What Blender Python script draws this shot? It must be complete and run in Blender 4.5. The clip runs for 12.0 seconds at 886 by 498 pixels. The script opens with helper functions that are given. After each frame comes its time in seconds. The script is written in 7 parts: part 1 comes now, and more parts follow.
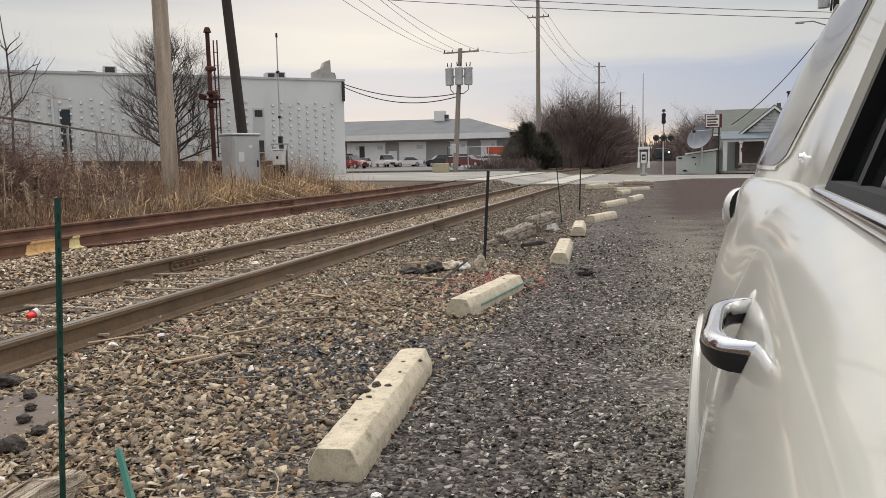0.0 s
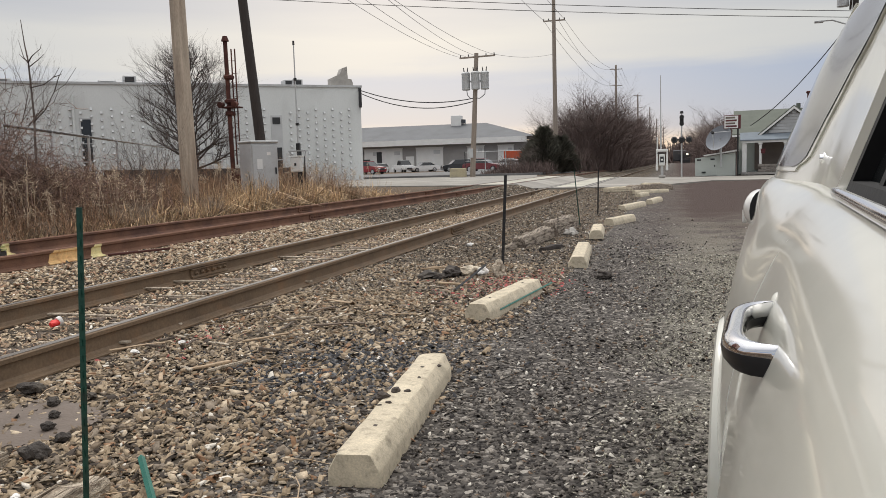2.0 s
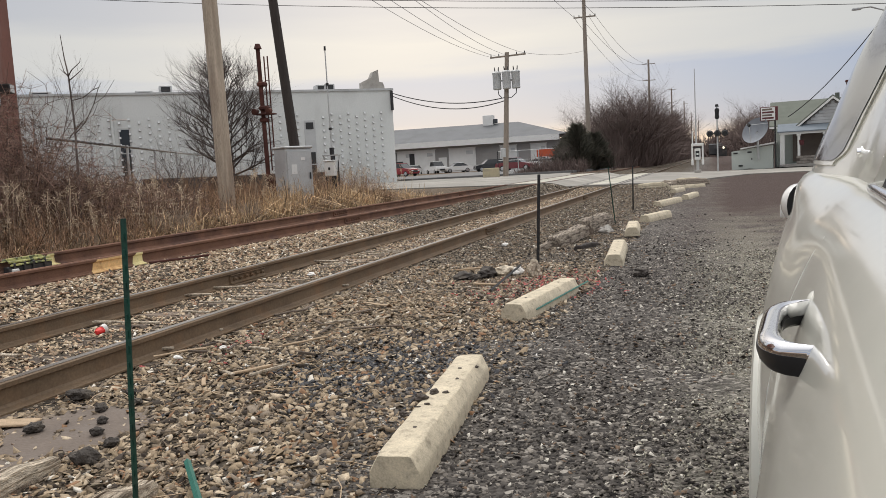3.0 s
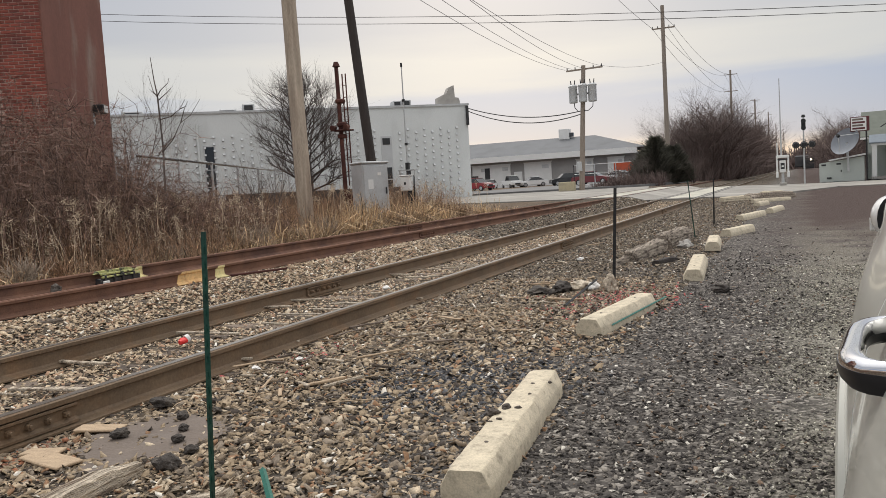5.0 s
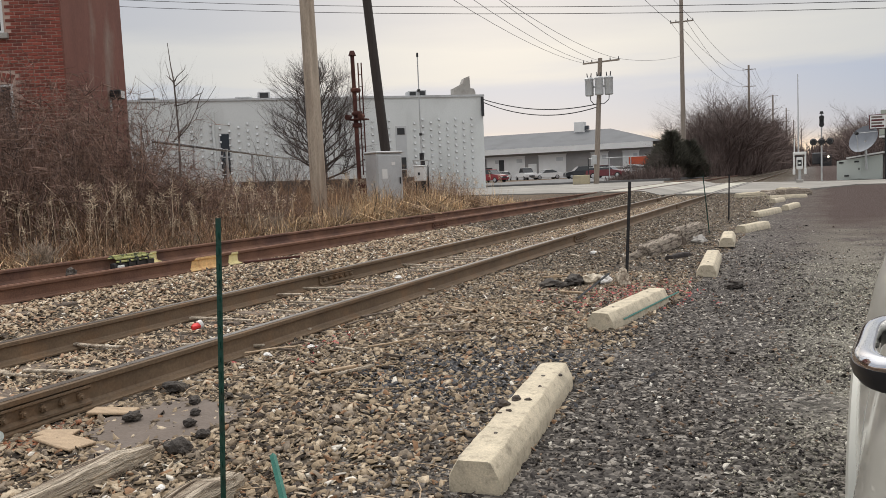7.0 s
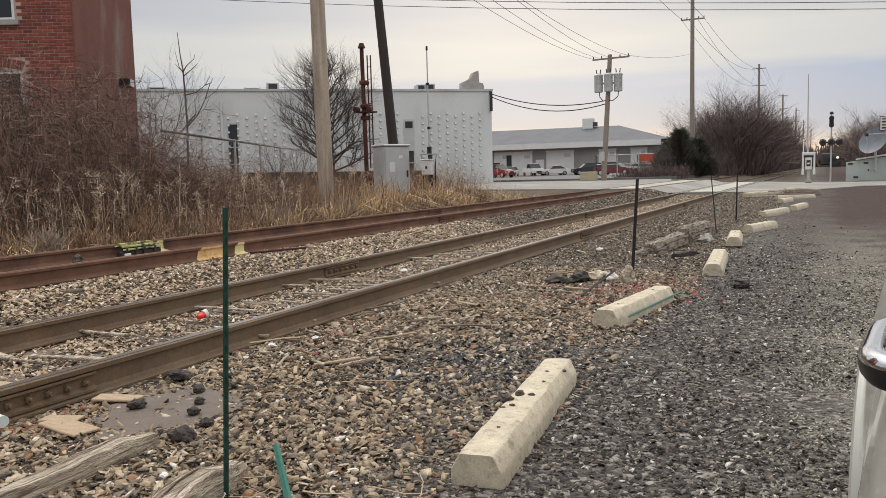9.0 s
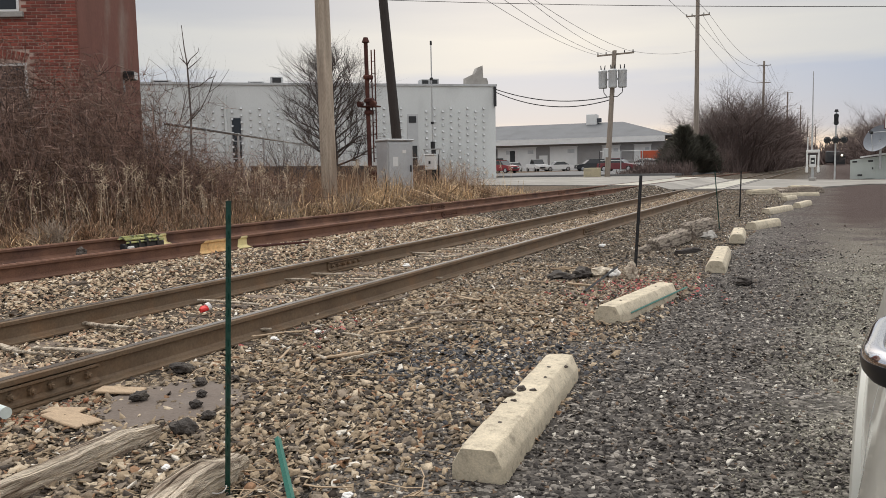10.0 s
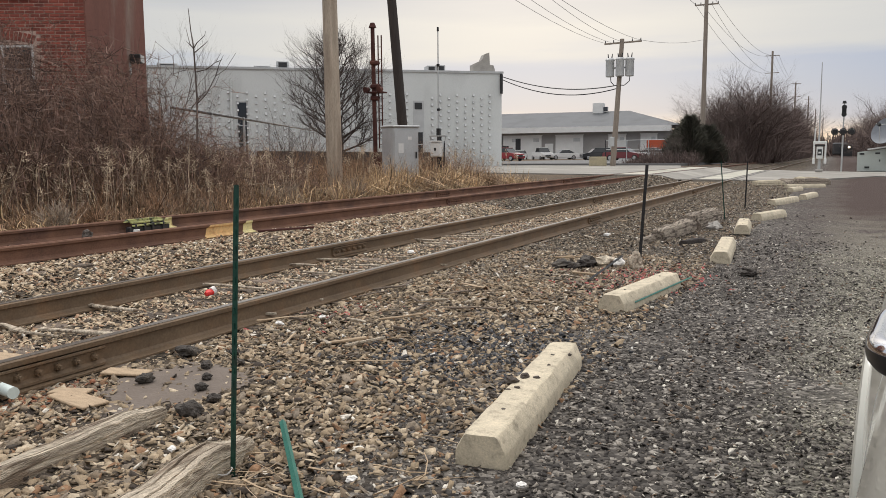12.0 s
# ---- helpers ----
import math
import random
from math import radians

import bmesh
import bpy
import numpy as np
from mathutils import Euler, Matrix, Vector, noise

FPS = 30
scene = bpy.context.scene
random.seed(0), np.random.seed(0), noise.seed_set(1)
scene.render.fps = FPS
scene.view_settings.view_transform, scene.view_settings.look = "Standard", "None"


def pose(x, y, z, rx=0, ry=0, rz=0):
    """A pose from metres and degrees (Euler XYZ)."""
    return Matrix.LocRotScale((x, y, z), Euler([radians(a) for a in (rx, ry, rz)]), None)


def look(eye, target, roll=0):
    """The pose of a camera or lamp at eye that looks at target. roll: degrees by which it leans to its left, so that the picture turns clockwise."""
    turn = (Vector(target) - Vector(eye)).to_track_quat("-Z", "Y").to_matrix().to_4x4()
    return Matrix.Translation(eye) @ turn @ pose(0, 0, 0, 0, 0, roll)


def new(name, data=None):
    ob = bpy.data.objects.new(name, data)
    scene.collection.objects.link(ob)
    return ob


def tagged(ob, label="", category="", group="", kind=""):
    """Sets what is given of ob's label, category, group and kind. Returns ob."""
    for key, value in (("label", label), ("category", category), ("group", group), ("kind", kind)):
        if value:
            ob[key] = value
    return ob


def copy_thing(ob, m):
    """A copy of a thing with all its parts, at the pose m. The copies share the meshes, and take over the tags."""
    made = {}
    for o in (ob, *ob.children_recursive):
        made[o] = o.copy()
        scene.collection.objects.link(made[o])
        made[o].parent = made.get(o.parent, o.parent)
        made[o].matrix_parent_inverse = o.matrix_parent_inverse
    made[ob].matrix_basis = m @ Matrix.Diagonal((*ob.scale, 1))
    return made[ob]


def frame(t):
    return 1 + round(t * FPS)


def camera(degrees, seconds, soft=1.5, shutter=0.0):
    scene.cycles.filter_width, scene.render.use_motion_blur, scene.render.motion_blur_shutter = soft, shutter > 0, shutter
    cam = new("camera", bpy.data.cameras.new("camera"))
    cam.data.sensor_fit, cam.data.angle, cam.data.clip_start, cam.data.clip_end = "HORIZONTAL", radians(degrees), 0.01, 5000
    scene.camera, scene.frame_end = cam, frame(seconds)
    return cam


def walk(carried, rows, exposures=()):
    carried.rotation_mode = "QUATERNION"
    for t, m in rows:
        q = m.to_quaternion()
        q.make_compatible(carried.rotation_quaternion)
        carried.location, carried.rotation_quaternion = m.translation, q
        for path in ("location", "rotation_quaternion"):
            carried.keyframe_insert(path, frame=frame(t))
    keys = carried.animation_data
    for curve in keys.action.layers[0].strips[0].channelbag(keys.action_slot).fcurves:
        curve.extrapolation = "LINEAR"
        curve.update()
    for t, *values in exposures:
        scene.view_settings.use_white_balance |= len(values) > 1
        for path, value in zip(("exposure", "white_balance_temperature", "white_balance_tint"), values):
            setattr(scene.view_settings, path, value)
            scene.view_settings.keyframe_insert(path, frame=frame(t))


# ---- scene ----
cam = camera(58.3, 12.0, soft=0.75)
PATH = [
    (0, (0.177, -0.004, 1.153), (-0.34, 1.915, 0.935), -1.0),
    (0.5, (0.177, -0.005, 1.153), (-0.345, 1.914, 0.938), -1.0),
    (1, (0.177, -0.004, 1.153), (-0.351, 1.913, 0.943), -1.1),
    (1.5, (0.178, -0.013, 1.158), (-0.362, 1.902, 0.951), -1.2),
    (2, (0.177, -0.004, 1.154), (-0.384, 1.905, 0.949), -1.7),
    (2.5, (0.179, -0.021, 1.162), (-0.417, 1.877, 0.956), -2.4),
    (3, (0.182, -0.026, 1.164), (-0.462, 1.857, 0.964), -3.2),
    (5, (0.192, -0.016, 1.159), (-0.627, 1.802, 1.006), -3.5),
    (5.5, (0.193, -0.016, 1.158), (-0.644, 1.793, 1.0), -3.2),
    (6, (0.192, -0.013, 1.158), (-0.653, 1.792, 0.992), -3.0),
    (6.5, (0.192, -0.018, 1.159), (-0.655, 1.786, 0.988), -2.7),
    (7, (0.191, -0.019, 1.158), (-0.657, 1.784, 0.984), -2.5),
    (9, (0.189, -0.019, 1.155), (-0.672, 1.776, 0.967), -1.5),
    (9.5, (0.19, -0.025, 1.154), (-0.675, 1.768, 0.961), -1.3),
    (10, (0.189, -0.019, 1.154), (-0.678, 1.772, 0.954), -1.1),
    (10.5, (0.189, -0.026, 1.154), (-0.68, 1.763, 0.947), -1.0),
    (11, (0.188, -0.023, 1.153), (-0.683, 1.764, 0.936), -0.8),
    (11.5, (0.188, -0.025, 1.153), (-0.686, 1.76, 0.926), -0.5),
    (12, (0.187, -0.032, 1.154), (-0.688, 1.751, 0.922), -0.4),
]
walk(cam, [(t, look(eye, target, roll)) for t, eye, target, roll in PATH])

# ---- world and light: a heavy overcast winter sky ----
world = bpy.data.worlds.new("overcast_sky")
scene.world = world
world.use_nodes = True
wt = world.node_tree
for n in list(wt.nodes):
    wt.nodes.remove(n)


def link(tree, a, ai, b, bi):
    tree.links.new(a.outputs[ai], b.inputs[bi])


w_out = wt.nodes.new("ShaderNodeOutputWorld")
w_bg = wt.nodes.new("ShaderNodeBackground")
w_bg2 = wt.nodes.new("ShaderNodeBackground")
w_add = wt.nodes.new("ShaderNodeAddShader")
w_sky = wt.nodes.new("ShaderNodeTexSky")
w_sky.sky_type = 'NISHITA'
w_sky.sun_disc = False
w_sky.sun_elevation = radians(24)
w_sky.sun_rotation = radians(-20)
w_bg2.inputs["Strength"].default_value = 0.02
link(wt, w_sky, 0, w_bg2, 0)
w_tc = wt.nodes.new("ShaderNodeTexCoord")
w_sep = wt.nodes.new("ShaderNodeSeparateXYZ")
link(wt, w_tc, "Generated", w_sep, 0)
w_map = wt.nodes.new("ShaderNodeMapping")
w_map.inputs["Scale"].default_value = (1.6, 1.6, 14.0)
link(wt, w_tc, "Generated", w_map, 0)
w_noise = wt.nodes.new("ShaderNodeTexNoise")
w_noise.inputs["Scale"].default_value = 2.2
w_noise.inputs["Detail"].default_value = 6
w_noise.inputs["Roughness"].default_value = 0.5
link(wt, w_map, 0, w_noise, 0)
w_mul = wt.nodes.new("ShaderNodeMath")
w_mul.operation = 'MULTIPLY_ADD'
w_mul.inputs[1].default_value = 0.075
link(wt, w_noise, 0, w_mul, 0)
link(wt, w_sep, "Z", w_mul, 2)
w_ramp = wt.nodes.new("ShaderNodeValToRGB")
link(wt, w_mul, 0, w_ramp, 0)
SKY = [(0.00, (0.60, 0.49, 0.43)), (0.055, (0.62, 0.51, 0.45)), (0.078, (0.38, 0.385, 0.46)), (0.092, (0.255, 0.30, 0.435)), (0.138, (0.265, 0.31, 0.44)),
       (0.165, (0.46, 0.452, 0.455)), (0.195, (0.50, 0.485, 0.465)), (0.23, (0.395, 0.395, 0.42)), (0.29, (0.40, 0.405, 0.44)),
       (0.45, (0.80, 0.795, 0.80)), (0.7, (1.28, 1.26, 1.24)), (1.0, (1.42, 1.40, 1.38))]
els = w_ramp.color_ramp.elements
while len(els) > 1:
    els.remove(els[-1])
els[0].position, els[0].color = SKY[0][0], (*SKY[0][1], 1)
for p, c in SKY[1:]:
    e = els.new(p)
    e.color = (*c, 1)
link(wt, w_ramp, 0, w_bg, 0)
w_bg.inputs["Strength"].default_value = 0.95
link(wt, w_bg, 0, w_add, 0)
link(wt, w_bg2, 0, w_add, 1)
link(wt, w_add, 0, w_out, 0)

sun_data = bpy.data.lights.new("sun", 'SUN')
sun_data.energy, sun_data.angle, sun_data.color = 1.5, radians(30), (1.0, 0.95, 0.88)
sun = new("sun", sun_data)
sun.matrix_world = look((0, 0, 60), (14, -26, 20))


# ---- materials ----
def material(name, base, rough=0.8, metal=0.0, vary=0.25, scale=8.0, fine=60.0, bump=0.3, tint=None, tint_scale=1.5, tint_cut=(0.5, 0.65), random_amt=0.0, coat=0.0, stretch=(1, 1, 1), dist=0.01):
    """Grain at two scales, an optional second colour in patches, and bump."""
    m = bpy.data.materials.new(name)
    m.use_nodes = True
    t = m.node_tree
    b = t.nodes["Principled BSDF"]
    b.inputs["Roughness"].default_value, b.inputs["Metallic"].default_value = rough, metal
    b.inputs["Coat Weight"].default_value = coat
    tc = t.nodes.new("ShaderNodeNewGeometry")
    mp = t.nodes.new("ShaderNodeMapping")
    mp.inputs["Scale"].default_value = stretch
    link(t, tc, "Position", mp, 0)
    n1, n2 = t.nodes.new("ShaderNodeTexNoise"), t.nodes.new("ShaderNodeTexNoise")
    for n, sc, de in ((n1, scale, 4), (n2, fine, 3)):
        n.inputs["Scale"].default_value, n.inputs["Detail"].default_value = sc, de
        link(t, mp, 0, n, 0)
    ad = t.nodes.new("ShaderNodeMath")
    link(t, n1, 0, ad, 0)
    link(t, n2, 0, ad, 1)
    mr = t.nodes.new("ShaderNodeMapRange")
    mr.inputs["From Min"].default_value, mr.inputs["From Max"].default_value = 0.65, 1.35
    mr.inputs["To Min"].default_value, mr.inputs["To Max"].default_value = 1 - vary, 1 + vary
    link(t, ad, 0, mr, 0)
    col = t.nodes.new("ShaderNodeMix")
    col.data_type = 'RGBA'
    col.inputs["A"].default_value = (*base, 1)
    col.inputs["B"].default_value = (*(tint or base), 1)
    if tint:
        n3 = t.nodes.new("ShaderNodeTexNoise")
        n3.inputs["Scale"].default_value, n3.inputs["Detail"].default_value = tint_scale, 5
        link(t, mp, 0, n3, 0)
        m3 = t.nodes.new("ShaderNodeMapRange")
        m3.inputs["From Min"].default_value, m3.inputs["From Max"].default_value = tint_cut
        link(t, n3, 0, m3, 0)
        link(t, m3, 0, col, "Factor")
    else:
        col.inputs["Factor"].default_value = 0
    vm = t.nodes.new("ShaderNodeVectorMath")
    vm.operation = 'SCALE'
    link(t, col, "Result", vm, 0)
    link(t, mr, 0, vm, "Scale")
    last = vm
    if random_amt:
        oi = t.nodes.new("ShaderNodeObjectInfo")
        ge = t.nodes.new("ShaderNodeNewGeometry")
        am = t.nodes.new("ShaderNodeMath")
        link(t, oi, "Random", am, 0)
        link(t, ge, "Random Per Island", am, 1)
        fr = t.nodes.new("ShaderNodeMath")
        fr.operation = 'FRACT'
        link(t, am, 0, fr, 0)
        r2 = t.nodes.new("ShaderNodeMapRange")
        r2.inputs["To Min"].default_value, r2.inputs["To Max"].default_value = 1 - random_amt, 1 + random_amt
        link(t, fr, 0, r2, 0)
        v2 = t.nodes.new("ShaderNodeVectorMath")
        v2.operation = 'SCALE'
        link(t, vm, 0, v2, 0)
        link(t, r2, 0, v2, "Scale")
        last = v2
    link(t, last, 0, b, "Base Color")
    if bump:
        bp = t.nodes.new("ShaderNodeBump")
        bp.inputs["Strength"].default_value, bp.inputs["Distance"].default_value = bump, dist
        link(t, ad, 0, bp, "Height")
        link(t, bp, 0, b, "Normal")
    return m


def ramp_stone(name, colours, rough=0.85):
    """Loose stones, each piece its own colour."""
    m = material(name, (0.2, 0.2, 0.2), rough, vary=0.3, scale=25, fine=140, bump=0.4, dist=0.004)
    t = m.node_tree
    b = t.nodes["Principled BSDF"]
    b.inputs["Specular IOR Level"].default_value = 0.25
    vm = b.inputs["Base Color"].links[0].from_node
    ge = t.nodes.new("ShaderNodeNewGeometry")
    cr = t.nodes.new("ShaderNodeValToRGB")
    cr.color_ramp.interpolation = 'CONSTANT'
    el = cr.color_ramp.elements
    while len(el) > 1:
        el.remove(el[-1])
    pos = 0.0
    total = sum(w for w, c in colours)
    for k, (w, c) in enumerate(colours):
        e = el[0] if k == 0 else el.new(pos)
        e.position, e.color = pos, (*c, 1)
        pos += w / total
    link(t, ge, "Random Per Island", cr, 0)
    t.links.new(cr.outputs[0], vm.inputs[0])
    return m


M_rail = material("rusty_rail_steel", (0.175, 0.120, 0.074), 0.7, 0.1, 0.3, 3, 60, 0.3, (0.20, 0.125, 0.07), 4, dist=0.003)
M_rail_old = material("red_rust_rail", (0.18, 0.092, 0.058), 0.85, 0.05, 0.35, 3, 70, 0.4, (0.12, 0.062, 0.045), 2, dist=0.003)
M_railtop = material("worn_rail_head", (0.22, 0.20, 0.18), 0.35, 0.8, 0.15, 4, 80, 0.1)
M_railtop_old = material("rusted_rail_head", (0.19, 0.085, 0.05), 0.8, 0.1, 0.2, 4, 80, 0.2)
M_tie = material("weathered_tie_wood", (0.20, 0.155, 0.12), 0.9, 0, 0.45, 6, 90, 0.8, (0.10, 0.075, 0.06), 3, random_amt=0.3, stretch=(0.5, 6, 6), dist=0.012)
M_beam = material("grey_weathered_beam", (0.60, 0.51, 0.40), 0.9, 0, 0.5, 5, 30, 1.0, (0.24, 0.18, 0.13), 3.0, stretch=(9, 0.7, 9), dist=0.016)
M_conc = material("cast_concrete", (0.55, 0.48, 0.36), 0.92, 0, 0.25, 9, 120, 0.7, (0.36, 0.31, 0.235), 26, (0.52, 0.72), dist=0.003)
M_conc_grey = material("grey_concrete", (0.38, 0.36, 0.33), 0.9, 0, 0.2, 3, 40, 0.3, (0.28, 0.26, 0.24), 1.2)
M_green = material("green_painted_steel", (0.006, 0.055, 0.038), 0.5, 0.0, 0.25, 12, 90, 0.2, (0.012, 0.03, 0.022), 8)
M_black = material("black_steel", (0.02, 0.02, 0.021), 0.6, 0.1, 0.2, 10, 60, 0.2)
M_road = material("worn_road", (0.25, 0.235, 0.21), 0.9, 0, 0.25, 0.7, 40, 0.3, (0.34, 0.32, 0.285), 0.25)
M_lot = material("parking_asphalt", (0.15, 0.148, 0.147), 0.9, 0, 0.12, 0.3, 50, 0.2, (0.12, 0.118, 0.118), 0.2)
M_pole = material("weathered_pole_wood", (0.47, 0.39, 0.305), 0.9, 0, 0.35, 4, 50, 0.7, (0.33, 0.26, 0.20), 1.6, stretch=(3, 3, 0.25), dist=0.01)
M_pole_dark = material("creosote_pole_wood", (0.045, 0.036, 0.032), 0.85, 0, 0.3, 4, 50, 0.5, stretch=(3, 3, 0.3))
M_pole_mid = material("grey_pole_wood", (0.28, 0.235, 0.195), 0.9, 0, 0.25, 4, 50, 0.4, stretch=(3, 3, 0.3))
M_rust = material("rusted_iron", (0.075, 0.026, 0.02), 0.85, 0.1, 0.4, 5, 60, 0.4, (0.12, 0.045, 0.03), 3)
M_metalwall = material("pale_painted_metal", (0.66, 0.68, 0.67), 0.6, 0, 0.07, 0.3, 20, 0.08, (0.58, 0.595, 0.585), 0.5, stretch=(1, 1, 0.4))
M_galv = material("galvanised_steel", (0.52, 0.53, 0.53), 0.5, 0.35, 0.1, 2, 30, 0.1, (0.44, 0.44, 0.44), 1.2)
M_dark = material("dark_opening", (0.025, 0.026, 0.028), 0.6, 0, 0.2, 2, 20, 0.1)
M_glass_dark = material("dark_window_glass", (0.02, 0.023, 0.026), 0.08, 0, 0.1, 1, 10, 0.0)
M_roof = material("grey_roofing", (0.145, 0.15, 0.158), 0.85, 0, 0.12, 0.5, 20, 0.1, (0.125, 0.13, 0.135), 0.3)
M_white = material("white_paint", (0.74, 0.74, 0.72), 0.6, 0, 0.08, 1, 30, 0.1)
M_taupe = material("taupe_siding", (0.31, 0.30, 0.29), 0.8, 0, 0.1, 0.8, 20, 0.1)
M_red = material("red_car_paint", (0.26, 0.018, 0.025), 0.25, 0, 0.1, 2, 20, 0.0, coat=0.6)
M_maroon = material("maroon_car_paint", (0.16, 0.02, 0.028), 0.3, 0, 0.1, 2, 20, 0.0, coat=0.5)
M_carwhite = material("white_car_paint", (0.75, 0.75, 0.74), 0.25, 0, 0.05, 2, 20, 0.0, coat=0.6)
M_cardark = material("charcoal_car_paint", (0.03, 0.032, 0.036), 0.25, 0, 0.1, 2, 20, 0.0, coat=0.6)
M_tyre = material("tyre_rubber", (0.02, 0.02, 0.02), 0.85, 0, 0.2, 10, 80, 0.3)
M_alloy = material("wheel_alloy", (0.55, 0.55, 0.56), 0.3, 0.9, 0.1, 10, 80, 0.0)
M_orange = material("orange_container_paint", (0.50, 0.085, 0.03), 0.6, 0, 0.12, 1, 20, 0.1)
M_block = material("yellowed_concrete_block", (0.46, 0.40, 0.27), 0.9, 0, 0.2, 2, 30, 0.3, (0.34, 0.30, 0.22), 2)
M_bark = material("winter_bark", (0.135, 0.108, 0.095), 0.95, 0, 0.3, 4, 40, 0.4, random_amt=0.25)
M_bark_far = material("far_winter_twigs", (0.125, 0.09, 0.08), 0.95, 0, 0.3, 1, 10, 0.0, random_amt=0.35)
M_bramble = material("bramble_stems", (0.195, 0.126, 0.098), 0.9, 0, 0.35, 3, 30, 0.0, random_amt=0.85)
M_bark_dark = material("dark_wet_bark", (0.085, 0.068, 0.061), 0.9, 0, 0.3, 4, 40, 0.4, random_amt=0.25)
M_straw = material("dry_grass", (0.52, 0.375, 0.225), 0.9, 0, 0.35, 2, 30, 0.0, random_amt=0.85)
M_weed = material("brown_dry_weeds", (0.28, 0.175, 0.108), 0.9, 0, 0.35, 2, 30, 0.0, random_amt=0.75)
M_seed = material("pale_seed_heads", (0.58, 0.47, 0.34), 0.95, 0, 0.2, 9, 60, 0.0, random_amt=0.3)
M_cedar = material("dark_evergreen", (0.085, 0.082, 0.062), 0.9, 0, 0.3, 3, 30, 0.0, random_amt=0.45)
M_brick = material("red_brick", (0.25, 0.062, 0.042), 0.85, 0, 0.2, 6, 60, 0.4, (0.17, 0.05, 0.04), 1.2, random_amt=0.28, dist=0.004)
M_chimney = material("sooty_chimney_brick", (0.105, 0.038, 0.034), 0.9, 0, 0.3, 5, 40, 0.3)
M_mortar = material("old_mortar", (0.50, 0.36, 0.30), 0.95, 0, 0.2, 8, 60, 0.3)
M_stucco = material("painted_brick_render", (0.19, 0.078, 0.058), 0.9, 0, 0.2, 1.5, 25, 0.3, (0.27, 0.20, 0.165), 0.8, (0.56, 0.72), stretch=(1.5, 1.5, 0.4))
M_house = material("pale_green_siding", (0.50, 0.54, 0.50), 0.75, 0, 0.06, 1, 20, 0.1)
M_houseroof = material("green_grey_shingle", (0.125, 0.138, 0.115), 0.9, 0, 0.15, 2, 30, 0.3)
M_houseblue = material("blue_grey_shingle", (0.17, 0.20, 0.23), 0.9, 0, 0.15, 2, 30, 0.3)
M_shade = material("porch_shade_brown", (0.17, 0.14, 0.12), 0.9, 0, 0.2, 2, 20, 0.2)
M_stone = material("porch_stone", (0.25, 0.225, 0.20), 0.9, 0, 0.35, 2.5, 20, 0.4)
M_dishm = material("grey_dish_mesh", (0.20, 0.215, 0.24), 0.6, 0.2, 0.15, 2, 20, 0.1)
M_signred = material("dark_red_sign_frame", (0.10, 0.022, 0.026), 0.6, 0, 0.2, 3, 20, 0.0)
M_yellow = material("yellow_paint_mark", (0.80, 0.70, 0.36), 0.7, 0, 0.15, 8, 60, 0.1, (0.55, 0.42, 0.2), 9, (0.55, 0.65))
M_peach = material("faded_orange_paint_mark", (0.78, 0.52, 0.24), 0.8, 0, 0.2, 8, 60, 0.1, (0.50, 0.24, 0.11), 5, (0.50, 0.62))
M_lime = material("yellow_green_paint", (0.50, 0.49, 0.19), 0.6, 0, 0.3, 8, 60, 0.1, (0.08, 0.09, 0.045), 14, (0.50, 0.58))
M_cup = material("red_paper", (0.70, 0.03, 0.025), 0.5, 0, 0.1, 9, 60, 0.0)
M_paper = material("white_paper_litter", (0.78, 0.76, 0.73), 0.7, 0, 0.1, 12, 60, 0.2)
M_pinkpaint = material("pink_marking_paint", (0.44, 0.105, 0.10), 0.9, 0, 0.4, 30, 120, 0.3, (0.24, 0.13, 0.10), 25, (0.52, 0.68))
M_coal = material("black_asphalt_lump", (0.058, 0.049, 0.043), 0.9, 0, 0.45, 22, 120, 0.8, (0.10, 0.085, 0.07), 9, dist=0.012)
M_mud = material("wet_mud", (0.13, 0.10, 0.08), 0.75, 0, 0.2, 6, 60, 0.3, (0.13, 0.105, 0.088), 3)
M_plank = material("pale_broken_plank", (0.42, 0.31, 0.205), 0.85, 0, 0.25, 10, 80, 0.4, stretch=(1, 4, 1))
M_tube = material("pale_plastic_pipe", (0.62, 0.70, 0.68), 0.4, 0, 0.1, 5, 40, 0.0)
M_lamp = material("signal_black", (0.012, 0.012, 0.013), 0.5, 0, 0.2, 5, 40, 0.0)
M_paint = material("cream_white_car_paint", (0.60, 0.595, 0.53), 0.34, 0, 0.04, 1.5, 14, 0.02, coat=0.8, dist=0.002)
M_paint.node_tree.nodes["Principled BSDF"].inputs["Coat Roughness"].default_value = 0.05
M_chrome = material("chrome", (0.80, 0.80, 0.82), 0.07, 1.0, 0.03, 3, 20, 0.0)
M_seal = material("black_window_rubber", (0.010, 0.010, 0.011), 0.85, 0, 0.2, 9, 60, 0.1)
M_handle_black = material("black_handle_plastic", (0.016, 0.016, 0.018), 0.35, 0, 0.2, 9, 60, 0.0)
M_lens = material("clear_lamp_lens", (0.72, 0.71, 0.69), 0.1, 0, 0.05, 9, 60, 0.0, coat=0.8)
M_wire = material("overhead_cable", (0.03, 0.03, 0.033), 0.7, 0, 0.1, 2, 10, 0.0)
M_wire_pale = material("pale_overhead_wire", (0.25, 0.25, 0.27), 0.6, 0.2, 0.1, 2, 10, 0.0)
M_cabin = material("grey_interior", (0.10, 0.095, 0.09), 0.9, 0, 0.2, 4, 30, 0.2)

